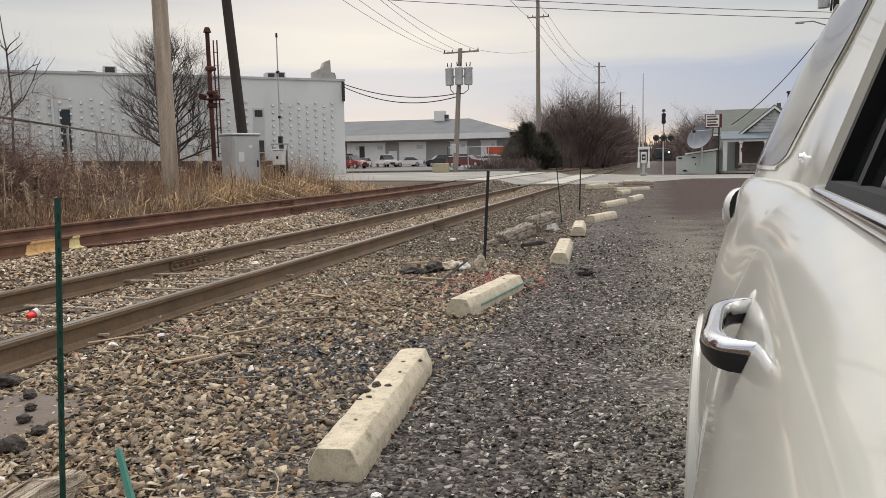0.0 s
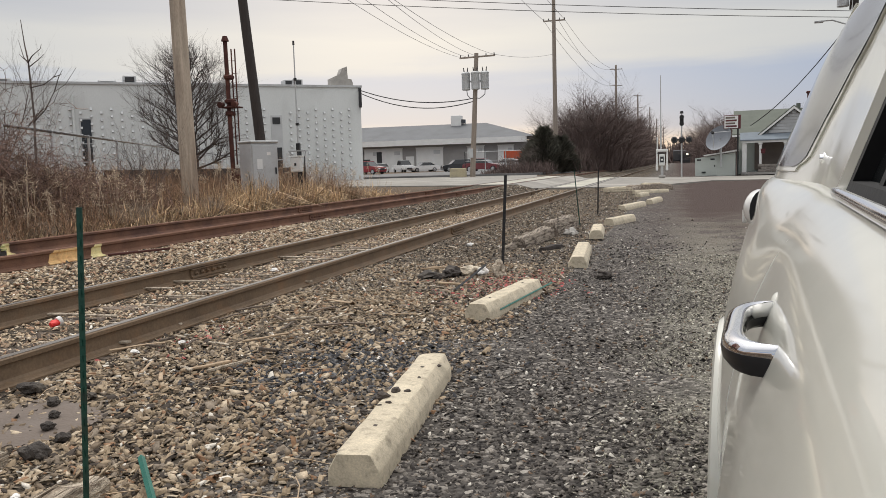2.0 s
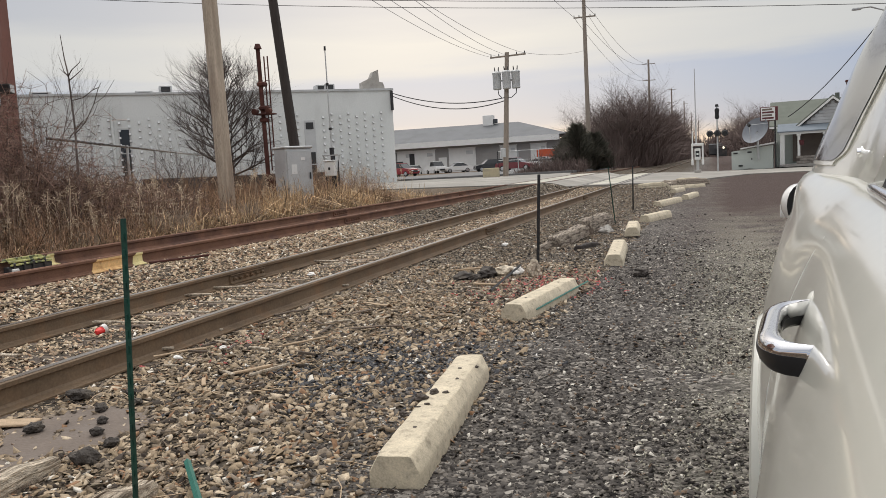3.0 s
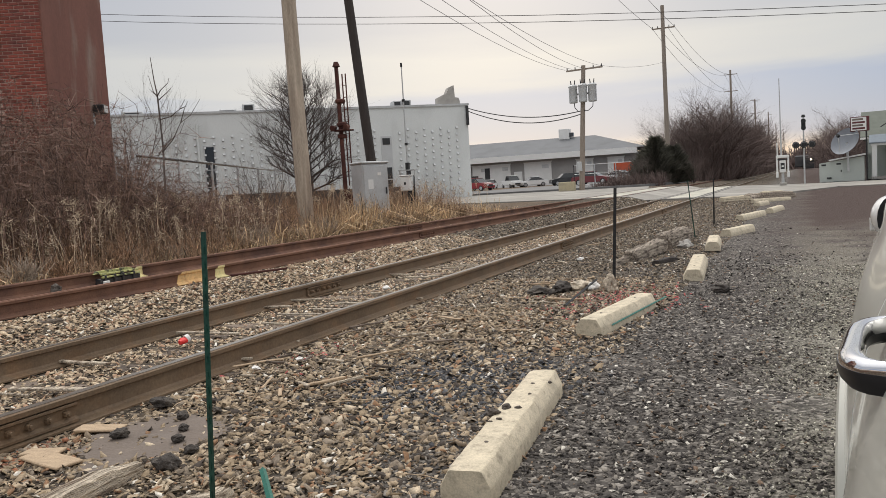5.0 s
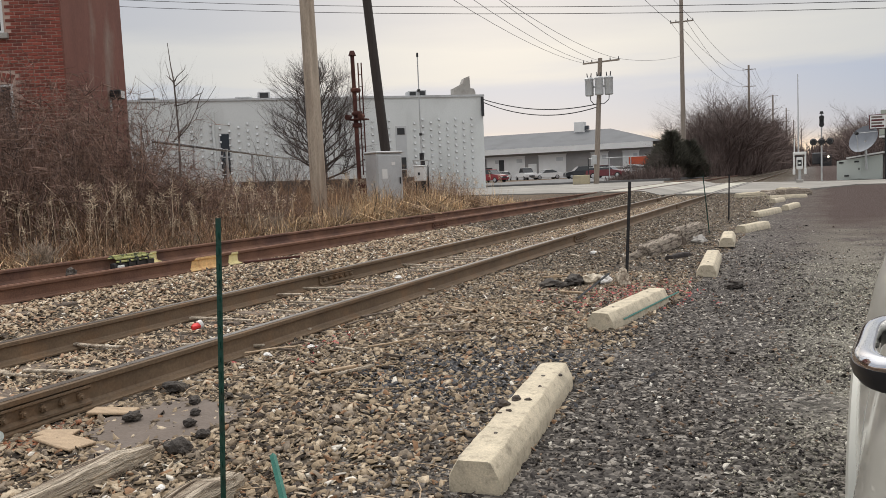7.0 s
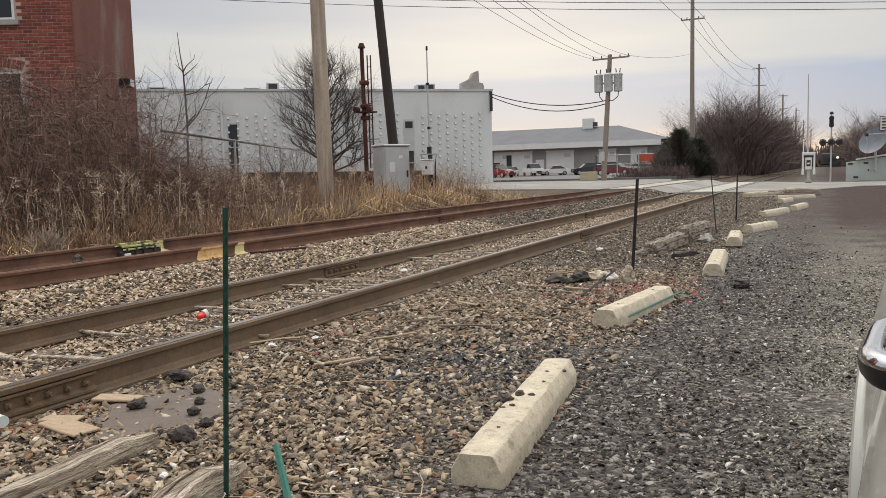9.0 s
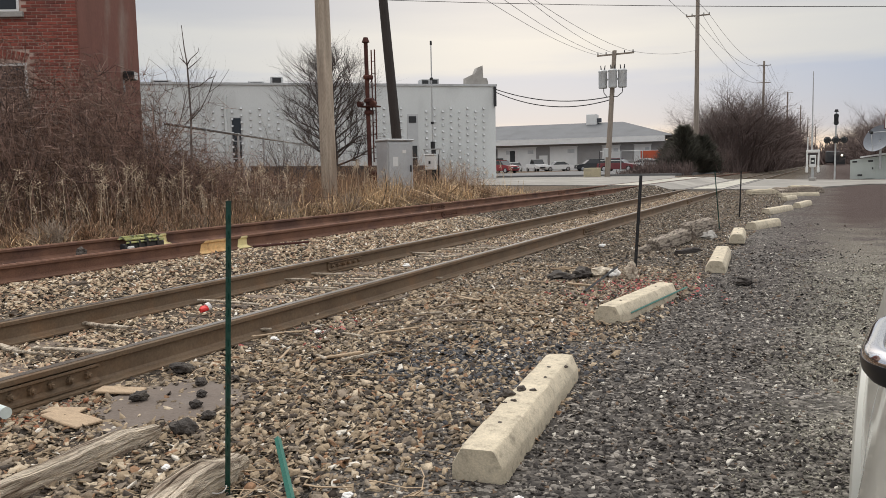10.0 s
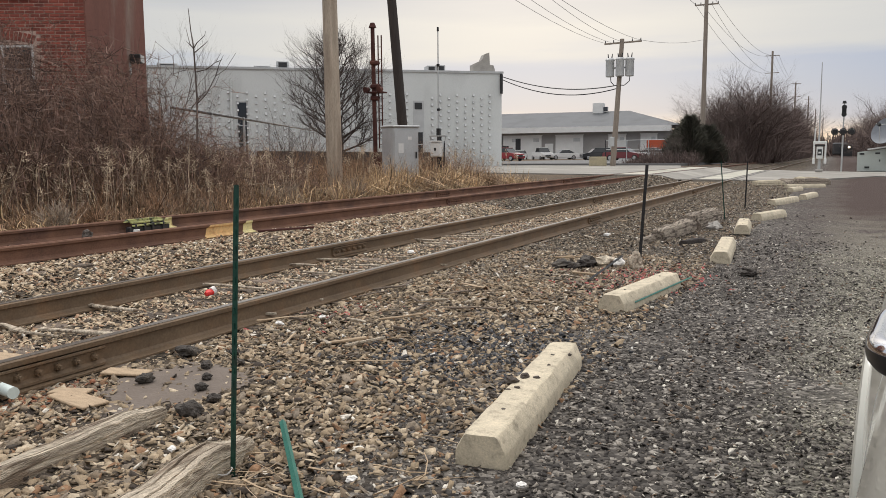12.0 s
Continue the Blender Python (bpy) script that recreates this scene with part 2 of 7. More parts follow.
M_glass = bpy.data.materials.new("tinted_car_glass")
M_glass.use_nodes = True
gb = M_glass.node_tree.nodes["Principled BSDF"]
gb.inputs["Base Color"].default_value = (0.10, 0.115, 0.12, 1)
gb.inputs["Roughness"].default_value = 0.03
gb.inputs["Transmission Weight"].default_value = 0.85

M_headlight = bpy.data.materials.new("lit_headlight")
M_headlight.use_nodes = True
hb = M_headlight.node_tree.nodes["Principled BSDF"]
hb.inputs["Emission Color"].default_value = (1.0, 0.86, 0.62, 1)
hb.inputs["Emission Strength"].default_value = 3.0

M_ballast = ramp_stone("ballast_stones", [(3, (0.295, 0.225, 0.150)), (2.6, (0.178, 0.135, 0.094)), (2.4, (0.385, 0.30, 0.207)), (1.7, (0.060, 0.047, 0.038)), (1.8, (0.235, 0.190, 0.145)), (0.9, (0.265, 0.155, 0.090)), (1.2, (0.50, 0.41, 0.30)), (0.35, (0.68, 0.63, 0.55))])
M_ballast_pale = ramp_stone("pale_ballast_stones", [(3, (0.43, 0.325, 0.22)), (2.0, (0.29, 0.21, 0.145)), (2.4, (0.52, 0.41, 0.285)), (1.5, (0.10, 0.078, 0.062)), (1.4, (0.36, 0.225, 0.145)), (1.2, (0.60, 0.50, 0.375)), (0.4, (0.80, 0.75, 0.66))])
M_ballast_mid = ramp_stone("dull_ballast_stones", [(3, (0.20, 0.158, 0.115)), (2.6, (0.12, 0.095, 0.072)), (2.2, (0.275, 0.225, 0.168)), (2.2, (0.045, 0.038, 0.033)), (1.6, (0.16, 0.138, 0.115)), (0.8, (0.20, 0.125, 0.08)), (0.9, (0.37, 0.315, 0.245)), (0.3, (0.60, 0.565, 0.50))])
M_gravel = ramp_stone("dark_gravel_stones", [(3, (0.098, 0.086, 0.077)), (2.4, (0.165, 0.147, 0.130)), (3.0, (0.040, 0.035, 0.033)), (1.4, (0.26, 0.232, 0.20)), (0.6, (0.18, 0.125, 0.088)), (0.4, (0.60, 0.565, 0.50))])


def ground_material():
    """Tan ballast by the tracks, darkened for the shade between stones, dark fine gravel on the lot, brown soil under
    the weeds.
    """
    m = bpy.data.materials.new("ballast_and_gravel_ground")
    m.use_nodes = True
    t = m.node_tree
    b = t.nodes["Principled BSDF"]
    b.inputs["Roughness"].default_value = 0.92
    b.inputs["Specular IOR Level"].default_value = 0.2
    ge = t.nodes.new("ShaderNodeNewGeometry")
    sp = t.nodes.new("ShaderNodeSeparateXYZ")
    link(t, ge, "Position", sp, 0)
    big = t.nodes.new("ShaderNodeTexNoise")
    big.inputs["Scale"].default_value, big.inputs["Detail"].default_value = 0.8, 6
    link(t, ge, "Position", big, 0)

    def stones(scale, cols):
        v = t.nodes.new("ShaderNodeTexVoronoi")
        v.inputs["Scale"].default_value = scale
        link(t, ge, "Position", v, 0)
        s2 = t.nodes.new("ShaderNodeSeparateColor")
        link(t, v, "Color", s2, 0)
        r = t.nodes.new("ShaderNodeValToRGB")
        e = r.color_ramp.elements
        e[0].position, e[0].color = 0.0, (*cols[0], 1)
        e[1].position, e[1].color = 1.0, (*cols[-1], 1)
        for k, c in enumerate(cols[1:-1]):
            q = e.new((k + 1) / (len(cols) - 1))
            q.color = (*c, 1)
        link(t, s2, 0, r, 0)
        return v, r

    # Ballast colours kept dark: the gaps' shade between loose stones is painted in.
    v1, c1 = stones(26, [(0.02, 0.016, 0.013), (0.07, 0.055, 0.04), (0.11, 0.085, 0.06), (0.04, 0.031, 0.024), (0.24, 0.195, 0.145)])
    v2, c2 = stones(38, [(0.028, 0.025, 0.024), (0.10, 0.09, 0.082), (0.06, 0.054, 0.05), (0.14, 0.125, 0.112), (0.36, 0.33, 0.295)])

    def edge(axis, lo, hi, wob):
        a = t.nodes.new("ShaderNodeMath")
        a.operation = 'MULTIPLY_ADD'
        a.inputs[1].default_value = wob
        link(t, big, 0, a, 0)
        link(t, sp, axis, a, 2)
        r = t.nodes.new("ShaderNodeMapRange")
        r.inputs["From Min"].default_value, r.inputs["From Max"].default_value = lo + wob / 2, hi + wob / 2
        link(t, a, 0, r, 0)
        return r

    def mix(fac, a, b2):
        x = t.nodes.new("ShaderNodeMix")
        x.data_type = 'RGBA'
        link(t, fac, 0, x, "Factor")
        t.links.new(a, x.inputs["A"])
        t.links.new(b2, x.inputs["B"])
        return x

    v3, c3 = stones(120, [(0.05, 0.046, 0.038), (0.20, 0.188, 0.15), (0.30, 0.282, 0.23), (0.14, 0.13, 0.105), (0.62, 0.59, 0.50)])
    lot = mix(edge("X", -2.1, -0.9, 1.6), c1.outputs[0], c2.outputs[0])
    patch = t.nodes.new("ShaderNodeTexNoise")
    patch.inputs["Scale"].default_value, patch.inputs["Detail"].default_value = 1.3, 5
    link(t, ge, "Position", patch, 0)
    cut = t.nodes.new("ShaderNodeMapRange")
    cut.inputs["From Min"].default_value, cut.inputs["From Max"].default_value = 0.36, 0.52
    link(t, patch, 0, cut, 0)
    grit = t.nodes.new("ShaderNodeMath")
    grit.operation = 'MULTIPLY'
    link(t, edge("X", -0.15, 0.6, 0.8), 0, grit, 0)
    link(t, cut, 0, grit, 1)
    lot = mix(grit, lot.outputs["Result"], c3.outputs[0])
    tar = t.nodes.new("ShaderNodeMapRange")
    tar.inputs["To Min"].default_value, tar.inputs["To Max"].default_value = 0.35, 1.75
    fine = t.nodes.new("ShaderNodeTexNoise")
    fine.inputs["Scale"].default_value, fine.inputs["Detail"].default_value = 30, 10
    fine.inputs["Roughness"].default_value = 0.75
    link(t, ge, "Position", fine, 0)
    link(t, fine, 0, tar, 0)
    tarc = t.nodes.new("ShaderNodeVectorMath")
    tarc.operation = 'SCALE'
    tarc.inputs[0].default_value = (0.066, 0.045, 0.039)
    link(t, tar, 0, tarc, "Scale")
    both = t.nodes.new("ShaderNodeMath")
    both.operation = 'MULTIPLY'
    link(t, edge("X", -1.1, 0.7, 1.8), 0, both, 0)
    link(t, edge("Y", 7.0, 19.0, 9.0), 0, both, 1)
    lot = mix(both, lot.outputs["Result"], tarc.outputs[0])
    soil = t.nodes.new("ShaderNodeRGB")
    soil.outputs[0].default_value = (0.13, 0.095, 0.066, 1)
    weeds = mix(edge("X", -10.2, -9.2, 1.2), soil.outputs[0], lot.outputs["Result"])
    link(t, weeds, "Result", b, "Base Color")
    ad = t.nodes.new("ShaderNodeMath")
    link(t, v1, "Distance", ad, 0)
    link(t, v2, "Distance", ad, 1)
    bp = t.nodes.new("ShaderNodeBump")
    bp.invert = True
    bp.inputs["Strength"].default_value, bp.inputs["Distance"].default_value = 0.9, 0.02
    link(t, ad, 0, bp, "Height")
    link(t, bp, 0, b, "Normal")
    return m


M_ground = ground_material()


# ---- building helpers ----
def smooth(a, b, x):
    x = min(1.0, max(0.0, (x - a) / (b - a)))
    return x * x * (3 - 2 * x)


def thing(name, m, label, category, group="", kind=""):
    ob = new(name)
    ob.empty_display_size = 0.1
    ob.matrix_basis = m
    return tagged(ob, label, category, group, kind)


def shade(me, angle=0.6):
    for p in me.polygons:
        p.use_smooth = True
    me.set_sharp_from_angle(angle=angle)


def part(name, bm, mat, parent=None, label="", soft=False):
    """One mesh object of a bmesh, under a thing or under a part."""
    me = bpy.data.meshes.new(name)
    bmesh.ops.recalc_face_normals(bm, faces=bm.faces)
    bm.to_mesh(me)
    bm.free()
    me.materials.append(mat)
    if soft:
        shade(me)
    ob = new(name, me)
    ob.parent = parent
    if label:
        ob["label"] = label
    return ob


def share(src, name, parent, m):
    """Another piece on the same mesh."""
    ob = new(name, src.data)
    ob.parent = parent
    ob.matrix_basis = m
    return ob


def cloud(name, verts, faces, mat, parent=None):
    me = bpy.data.meshes.new(name)
    me.from_pydata(verts, [], faces)
    me.materials.append(mat)
    ob = new(name, me)
    ob.parent = parent
    return ob


def box(bm, x0, x1, y0, y1, z0, z1, bevel=0.0, seg=1):
    r = bmesh.ops.create_cube(bm, size=1, matrix=Matrix.Translation(((x0 + x1) / 2, (y0 + y1) / 2, (z0 + z1) / 2)) @ Matrix.Diagonal((abs(x1 - x0), abs(y1 - y0), abs(z1 - z0), 1)))
    if bevel:
        es = {e for v in r["verts"] for e in v.link_edges}
        bmesh.ops.bevel(bm, geom=list(es), offset=bevel, segments=seg, affect='EDGES', profile=0.5)
    return bm


def boxm(*a, **k):
    return box(bmesh.new(), *a, **k)


def rod(bm, p, q, r0, r1=None, n=8, caps=True):
    """A tapered round bar from p to q."""
    p, q = Vector(p), Vector(q)
    d = q - p
    rot = d.to_track_quat('Z', 'Y').to_matrix().to_4x4()
    bmesh.ops.create_cone(bm, cap_ends=caps, segments=n, radius1=r0, radius2=r0 if r1 is None else r1, depth=d.length, matrix=Matrix.Translation((p + q) / 2) @ rot)
    return bm


def rodm(*a, **k):
    return rod(bmesh.new(), *a, **k)


def prism(bm, pts, axis, lo, hi):
    """A flat outline pushed along an axis; pts in the two other axes, in order."""
    def at(u, v, w):
        return {"x": (w, u, v), "y": (u, w, v), "z": (u, v, w)}[axis]
    a = [bm.verts.new(at(u, v, lo)) for u, v in pts]
    b = [bm.verts.new(at(u, v, hi)) for u, v in pts]
    bm.faces.new(a)
    bm.faces.new(b[::-1])
    n = len(pts)
    for i in range(n):
        bm.faces.new((a[i], a[(i + 1) % n], b[(i + 1) % n], b[i]))
    return bm


def prismm(*a):
    return prism(bmesh.new(), *a)


def loft(bm, rings, close=True, caps=True):
    rows = [[bm.verts.new(p) for p in r] for r in rings]
    n = len(rows[0])
    for a, b in zip(rows, rows[1:]):
        for i in range(n if close else n - 1):
            bm.faces.new((a[i], a[(i + 1) % n], b[(i + 1) % n], b[i]))
    if caps:
        bm.faces.new(rows[0])
        bm.faces.new(rows[-1][::-1])
    return bm


def wobble(bm, amp, scale, seed=0.0):
    for v in bm.verts:
        v.co += Vector(noise.noise_vector(v.co * scale + Vector((seed, seed, seed)))) * amp
    return bm


def wire(name, p, q, sag, r, mat, parent=None, n=14):
    """A hanging cable as a thin tube."""
    p, q = Vector(p), Vector(q)
    pts = [p.lerp(q, i / n) - Vector((0, 0, sag * 4 * (i / n) * (1 - i / n))) for i in range(n + 1)]
    bm = bmesh.new()
    side = (q - p).cross(Vector((0, 0, 1))).normalized()
    rings = [[c + side * (r * math.cos(a)) + Vector((0, 0, r * math.sin(a))) for a in (0.5, 2.6, 4.7)] for c in pts]
    loft(bm, rings)
    return part(name, bm, mat, parent)


def tube(V, F, p, q, r0, r1):
    d = q - p
    u = d.orthogonal().normalized()
    w = d.normalized().cross(u)
    k = len(V)
    for c, r in ((p, r0), (q, r1)):
        for a in (0.0, 2.0944, 4.1888):
            V.append(c + u * (r * math.cos(a)) + w * (r * math.sin(a)))
    for i in range(3):
        j = (i + 1) % 3
        F.append((k + i, k + j, k + 3 + j, k + 3 + i))


R1, R2, R3, R4 = -3.5, -5.005, -6.82, -8.36
TOP_NEAR, TOP_FAR = 0.15, 0.33


def ground_z(x, y):
    """Height of the ground sheet."""
    z = 0.0
    z -= 0.018 * smooth(-2.9, -3.4, x)
    z += 0.175 * smooth(-5.5, -6.6, x)
    z += 0.20 * smooth(-9.2, -12.5, x)
    if y > 26:
        if y < 54:
            road_level = 0.03 + 0.10 * smooth(-1.0, -3.0, x) + 0.18 * smooth(-5.5, -6.4, x)
            z = z + (road_level - 0.012 - z) * smooth(27, 33.5, y)
        far = 0.02 + 0.30 * smooth(-3.0, -9.0, x) + 0.25 * smooth(-14, -40, x) * smooth(45, 110, y)
        z = z + (max(far, 0.02) - z) * smooth(48, 60, y)
    return z


# ---- ground sheet ----
def ground():
    xs = [-3000, -900, -300, -150, -90, -60, -45, -35, -28, -22, -18, -15] + [-13 + 0.25 * i for i in range(64)] + [3.5, 5, 8, 14, 25, 50, 120, 300, 900, 3000]
    ys = [-3000, -600, -120, -40, -15, -6] + [-3 + 0.25 * i for i in range(72)] + [15 + 1.0 * i for i in range(60)] + [80, 95, 120, 160, 220, 320, 600, 1200, 3000]
    vs, fs = [], []
    for y in ys:
        for x in xs:
            near = 1.0 if (-14 < x < 3.5 and -4 < y < 40) else 0.0
            bumpy = noise.noise(Vector((x * 1.3, y * 1.3, 0))) * 0.012 * near
            vs.append((x, y, ground_z(x, y) - 0.012 + bumpy))
    n = len(xs)
    for j in range(len(ys) - 1):
        for i in range(n - 1):
            fs.append((j * n + i, j * n + i + 1, (j + 1) * n + i + 1, (j + 1) * n + i))
    ob = cloud("ground", vs, fs, M_ground)
    for p in ob.data.polygons:
        p.use_smooth = True
    return tagged(ob, "ground of tan ballast, dark gravel and brown soil", "ground", kind="structure")


ground()


def sheet(name, outline, z, thick, mat, label, category):
    ob = part(name, prismm(outline, "z", z - thick, z), mat)
    return tagged(ob, label, category, kind="structure")


def road():
    """The road over the tracks, with the rail heads let into it."""
    bm = bmesh.new()
    prof = [(-26, 0.36), (-10.2, 0.335), (-8.9, 0.327), (-6.3, 0.327), (-5.6, 0.147), (-3.0, 0.147), (-1.6, 0.10), (2, 0.05), (40, 0.05)]
    y0 = {-26: 40, -10.2: 34.5, -8.9: 34.0}
    a = [bm.verts.new((x, y0.get(x, 33.6 if x < -1 else 44), z)) for x, z in prof]
    b = [bm.verts.new((x, 54 if x > -10 else 62, z)) for x, z in prof]
    for i in range(len(prof) - 1):
        bm.faces.new((a[i], a[i + 1], b[i + 1], b[i]))
    r = bmesh.ops.extrude_face_region(bm, geom=bm.faces[:])
    for v in r["geom"]:
        if isinstance(v, bmesh.types.BMVert):
            v.co.z -= 0.3
    rd = tagged(part("road", bm, M_road), "pale worn road crossing the tracks", "road", kind="structure")
    for x in (R1, R2):
        for s in (-0.12, 0.12):
            part("flange_gap", boxm(x + s - 0.035, x + s + 0.035, 33.7, 53.8, TOP_NEAR - 0.01, TOP_NEAR + 0.002), M_black, rd)
    for x in (R3, R4):
        for s in (-0.12, 0.12):
            part("flange_gap", boxm(x + s - 0.035, x + s + 0.035, 34.2, 53.8, TOP_FAR - 0.01, TOP_FAR + 0.002), M_black, rd)
    for x0, x1, top in ((R2 + 0.17, R1 - 0.17, TOP_NEAR), (R4 + 0.17, R3 - 0.17, TOP_FAR)):
        y = 34.3
        while y < 53:
            part("crossing_panel", boxm(x0, x1, y, y + 2.4, top - 0.03, top + 0.006, 0.004), M_panel, rd)
            y += 2.43
    return rd


M_panel = material("pale_crossing_concrete", (0.44, 0.42, 0.355), 0.9, 0, 0.25, 1.5, 40, 0.3, (0.34, 0.325, 0.275), 0.8, random_amt=0.12)
road()
sheet("parking_lot", [(-26, 62), (-10, 62), (-9, 75), (-10, 145), (-80, 145), (-80, 55), (-44, 47), (-26, 58)], 0.50, 0.6, M_lot, "grey asphalt parking lot by the warehouse", "parking lot")


# ---- rails and ties ----
def rail_outline(x, top):
    h = [(-0.068, -0.172), (-0.068, -0.160), (-0.02, -0.145), (-0.009, -0.130), (-0.009, -0.045), (-0.034, -0.034), (-0.036, -0.008), (-0.028, 0.0),
         (0.028, 0.0), (0.036, -0.008), (0.034, -0.034), (0.009, -0.045), (0.009, -0.130), (0.02, -0.145), (0.068, -0.160), (0.068, -0.172)]
    return [(x + a, top + b) for a, b in h]


def rail(x, top, mat, mat_top, joints, label):
    th = thing("rail", pose(x, 0, 0), label, "rail", "rails of the railway")
    part("rail_body", prismm(rail_outline(0, top), "y", -8, 420), mat, th)
    part("running_surface", boxm(-0.026, 0.026, -8, 420, top + 0.0005, top + 0.003), mat_top, th, "polished strip on the rail head")
    for y in joints:
        for side in (-1, 1):
            b = part("joint_bar", prismm([(side * 0.011, top - 0.135), (side * 0.05, top - 0.146), (side * 0.05, top - 0.132), (side * 0.030, top - 0.115), (side * 0.030, top - 0.062), (side * 0.05, top - 0.052), (side * 0.05, top - 0.040), (side * 0.011, top - 0.046)], "y", y, y + 0.72), mat, th)
            first = None
            for k in range(6):
                yy = y + 0.07 + 0.116 * k
                if first is None:
                    bm = rodm((side * 0.028, 0, 0), (side * 0.055, 0, 0), 0.021, n=6)
                    rod(bm, (side * 0.055, 0, 0), (side * 0.072, 0, 0), 0.012, n=8)
                    first = part("bolt", bm, mat, b)
                    first.matrix_basis = pose(0, yy, top - 0.09)
                else:
                    share(first, "bolt", b, pose(0, yy, top - 0.09))
    return th


rail(R1, TOP_NEAR, M_rail, M_railtop, [2.34, 13.0, 24.0], "brown rusted near rail with bolted joint bars")
rail(R2, TOP_NEAR, M_rail, M_railtop, [7.6, 18.8, 29.5], "brown rusted rail with a worn bright head")
rail(R3, TOP_FAR, M_rail_old, M_railtop_old, [14.4, 25.5], "red-rusted rail of the disused far track")
rail(R4, TOP_FAR, M_rail_old, M_railtop_old, [17.0, 27.0], "red-rusted outer rail beside the dry weeds")


def ties():
    meshes = []
    for k in range(5):
        bm = boxm(-1.28, 1.28, -0.112, 0.112, -0.17, 0.0, 0.012)
        bmesh.ops.subdivide_edges(bm, edges=[e for e in bm.edges if abs((e.verts[0].co - e.verts[1].co).x) > 1], cuts=9)
        wobble(bm, 0.022, 2.6, k * 7.3)
        ob = part("railroad_tie", bm, M_tie)
        meshes.append(ob)
        tagged(ob, "grey weathered wooden tie sunk in the ballast", "railroad tie", "ties under the rails")
    used = [False] * 5
    for xm, zt, y0, y1 in (((R1 + R2) / 2, TOP_NEAR - 0.166, 0.9, 33), ((R3 + R4) / 2, TOP_FAR - 0.166, 2.5, 33)):
        y = y0
        while y < y1:
            k = random.randrange(5)
            m = pose(xm + random.uniform(-0.05, 0.05), y, zt - (0.012 if xm > -6 else 0.035) + random.uniform(-0.006, 0.004), 0, 0, random.uniform(-2.5, 2.5))
            if used[k]:
                copy_thing(meshes[k], m)
            else:
                meshes[k].matrix_basis = m
                used[k] = True
            y += random.uniform(0.5, 0.62)


ties()


# ---- wheel stops, stakes and litter beside the track ----
M_darkstone = material("dark_brown_stone", (0.075, 0.06, 0.05), 0.85, 0, 0.3, 30, 120, 0.4)


def wheel_stop(p, q, label, lift=0.0, tip=0.0, chips=0.0035):
    p, q = Vector((*p, 0)), Vector((*q, 0))
    n = (q - p).length
    yaw = math.degrees(math.atan2(-(q - p).x, (q - p).y))
    bm = bmesh.new()
    w, t, h = 0.108, 0.062, 0.135
    out = [(-w, 0), (-w + 0.003, 0.066), (-w + 0.008, 0.076), (-t - 0.008, h - 0.005), (-t + 0.002, h), (-t * 0.4, h + 0.001), (t * 0.4, h + 0.001), (t - 0.002, h), (t + 0.008, h - 0.005), (w - 0.008, 0.076), (w - 0.003, 0.066), (w, 0)]
    k = 40
    rings = []
    for i in range(k + 1):
        y = n * i / k
        e = 0.93 if i in (0, k) else 1.0
        rings.append([(a * e, y, b * (0.97 if i in (0, k) else 1)) for a, b in out])
    loft(bm, rings)
    wobble(bm, chips, 9, p.y * 3.1)
    wobble(bm, chips * 0.6, 31, p.y)
    th = thing("wheel_stop", pose(p.x, p.y, lift - 0.015, tip, 0, yaw), label, "wheel stop", "wheel stops along the lot")
    part("concrete_body", bm, M_conc, th, soft=True)
    for f in (0.2, 0.8):
        part("anchor_pin", rodm((0, n * f, h - 0.02), (0.004, n * f, h + 0.003), 0.011, n=10), M_darkstone, th, "rusted anchor pin")
    return th


wheel_stop((-0.955, 2.60), (-1.125, 4.17), "cream concrete wheel stop with small stones on top")
wheel_stop((-1.262, 5.76), (-1.075, 7.10), "cream concrete wheel stop beside pink paint marks")
wheel_stop((-0.865, 8.85), (-0.985, 10.55), "cream concrete wheel stop turned out of line")
wheel_stop((-0.955, 12.0), (-1.0, 12.75), "short broken concrete wheel stop on dark gravel", 0.03, 3)
wheel_stop((-1.0, 14.9), (-0.66, 16.1), "cream concrete wheel stop lying askew on gravel")
wheel_stop((-1.05, 19.4), (-0.64, 21.3), "cream concrete wheel stop lying askew on gravel")
wheel_stop((-0.5, 22.2), (-0.26, 23.9), "cream concrete wheel stop near the asphalt edge")
wheel_stop((-1.25, 29.4), (-0.1, 30.4), "far concrete wheel stop set across the lot")
wheel_stop((-1.0, 26.6), (-0.75, 27.7), "far concrete wheel stop lying on gravel")


def pebble(p, r, mat, label, category, name="stone", flat=0.6, seed=0.0):
    bm = bmesh.new()
    bmesh.ops.create_icosphere(bm, subdivisions=3, radius=1)
    for v in bm.verts:
        v.co *= 1 + 0.45 * noise.noise(v.co * 1.5 + Vector((seed, 0, 3))) + 0.22 * noise.noise(v.co * 4.1 + Vector((seed, 5, 0)))
        v.co = Vector((v.co.x * r, v.co.y * r * 0.75, v.co.z * r * flat))
    ob = part(name, bm, mat)
    ob.matrix_basis = pose(*p, random.uniform(-8, 8), random.uniform(-8, 8), random.uniform(0, 360))
    return tagged(ob, label, category)


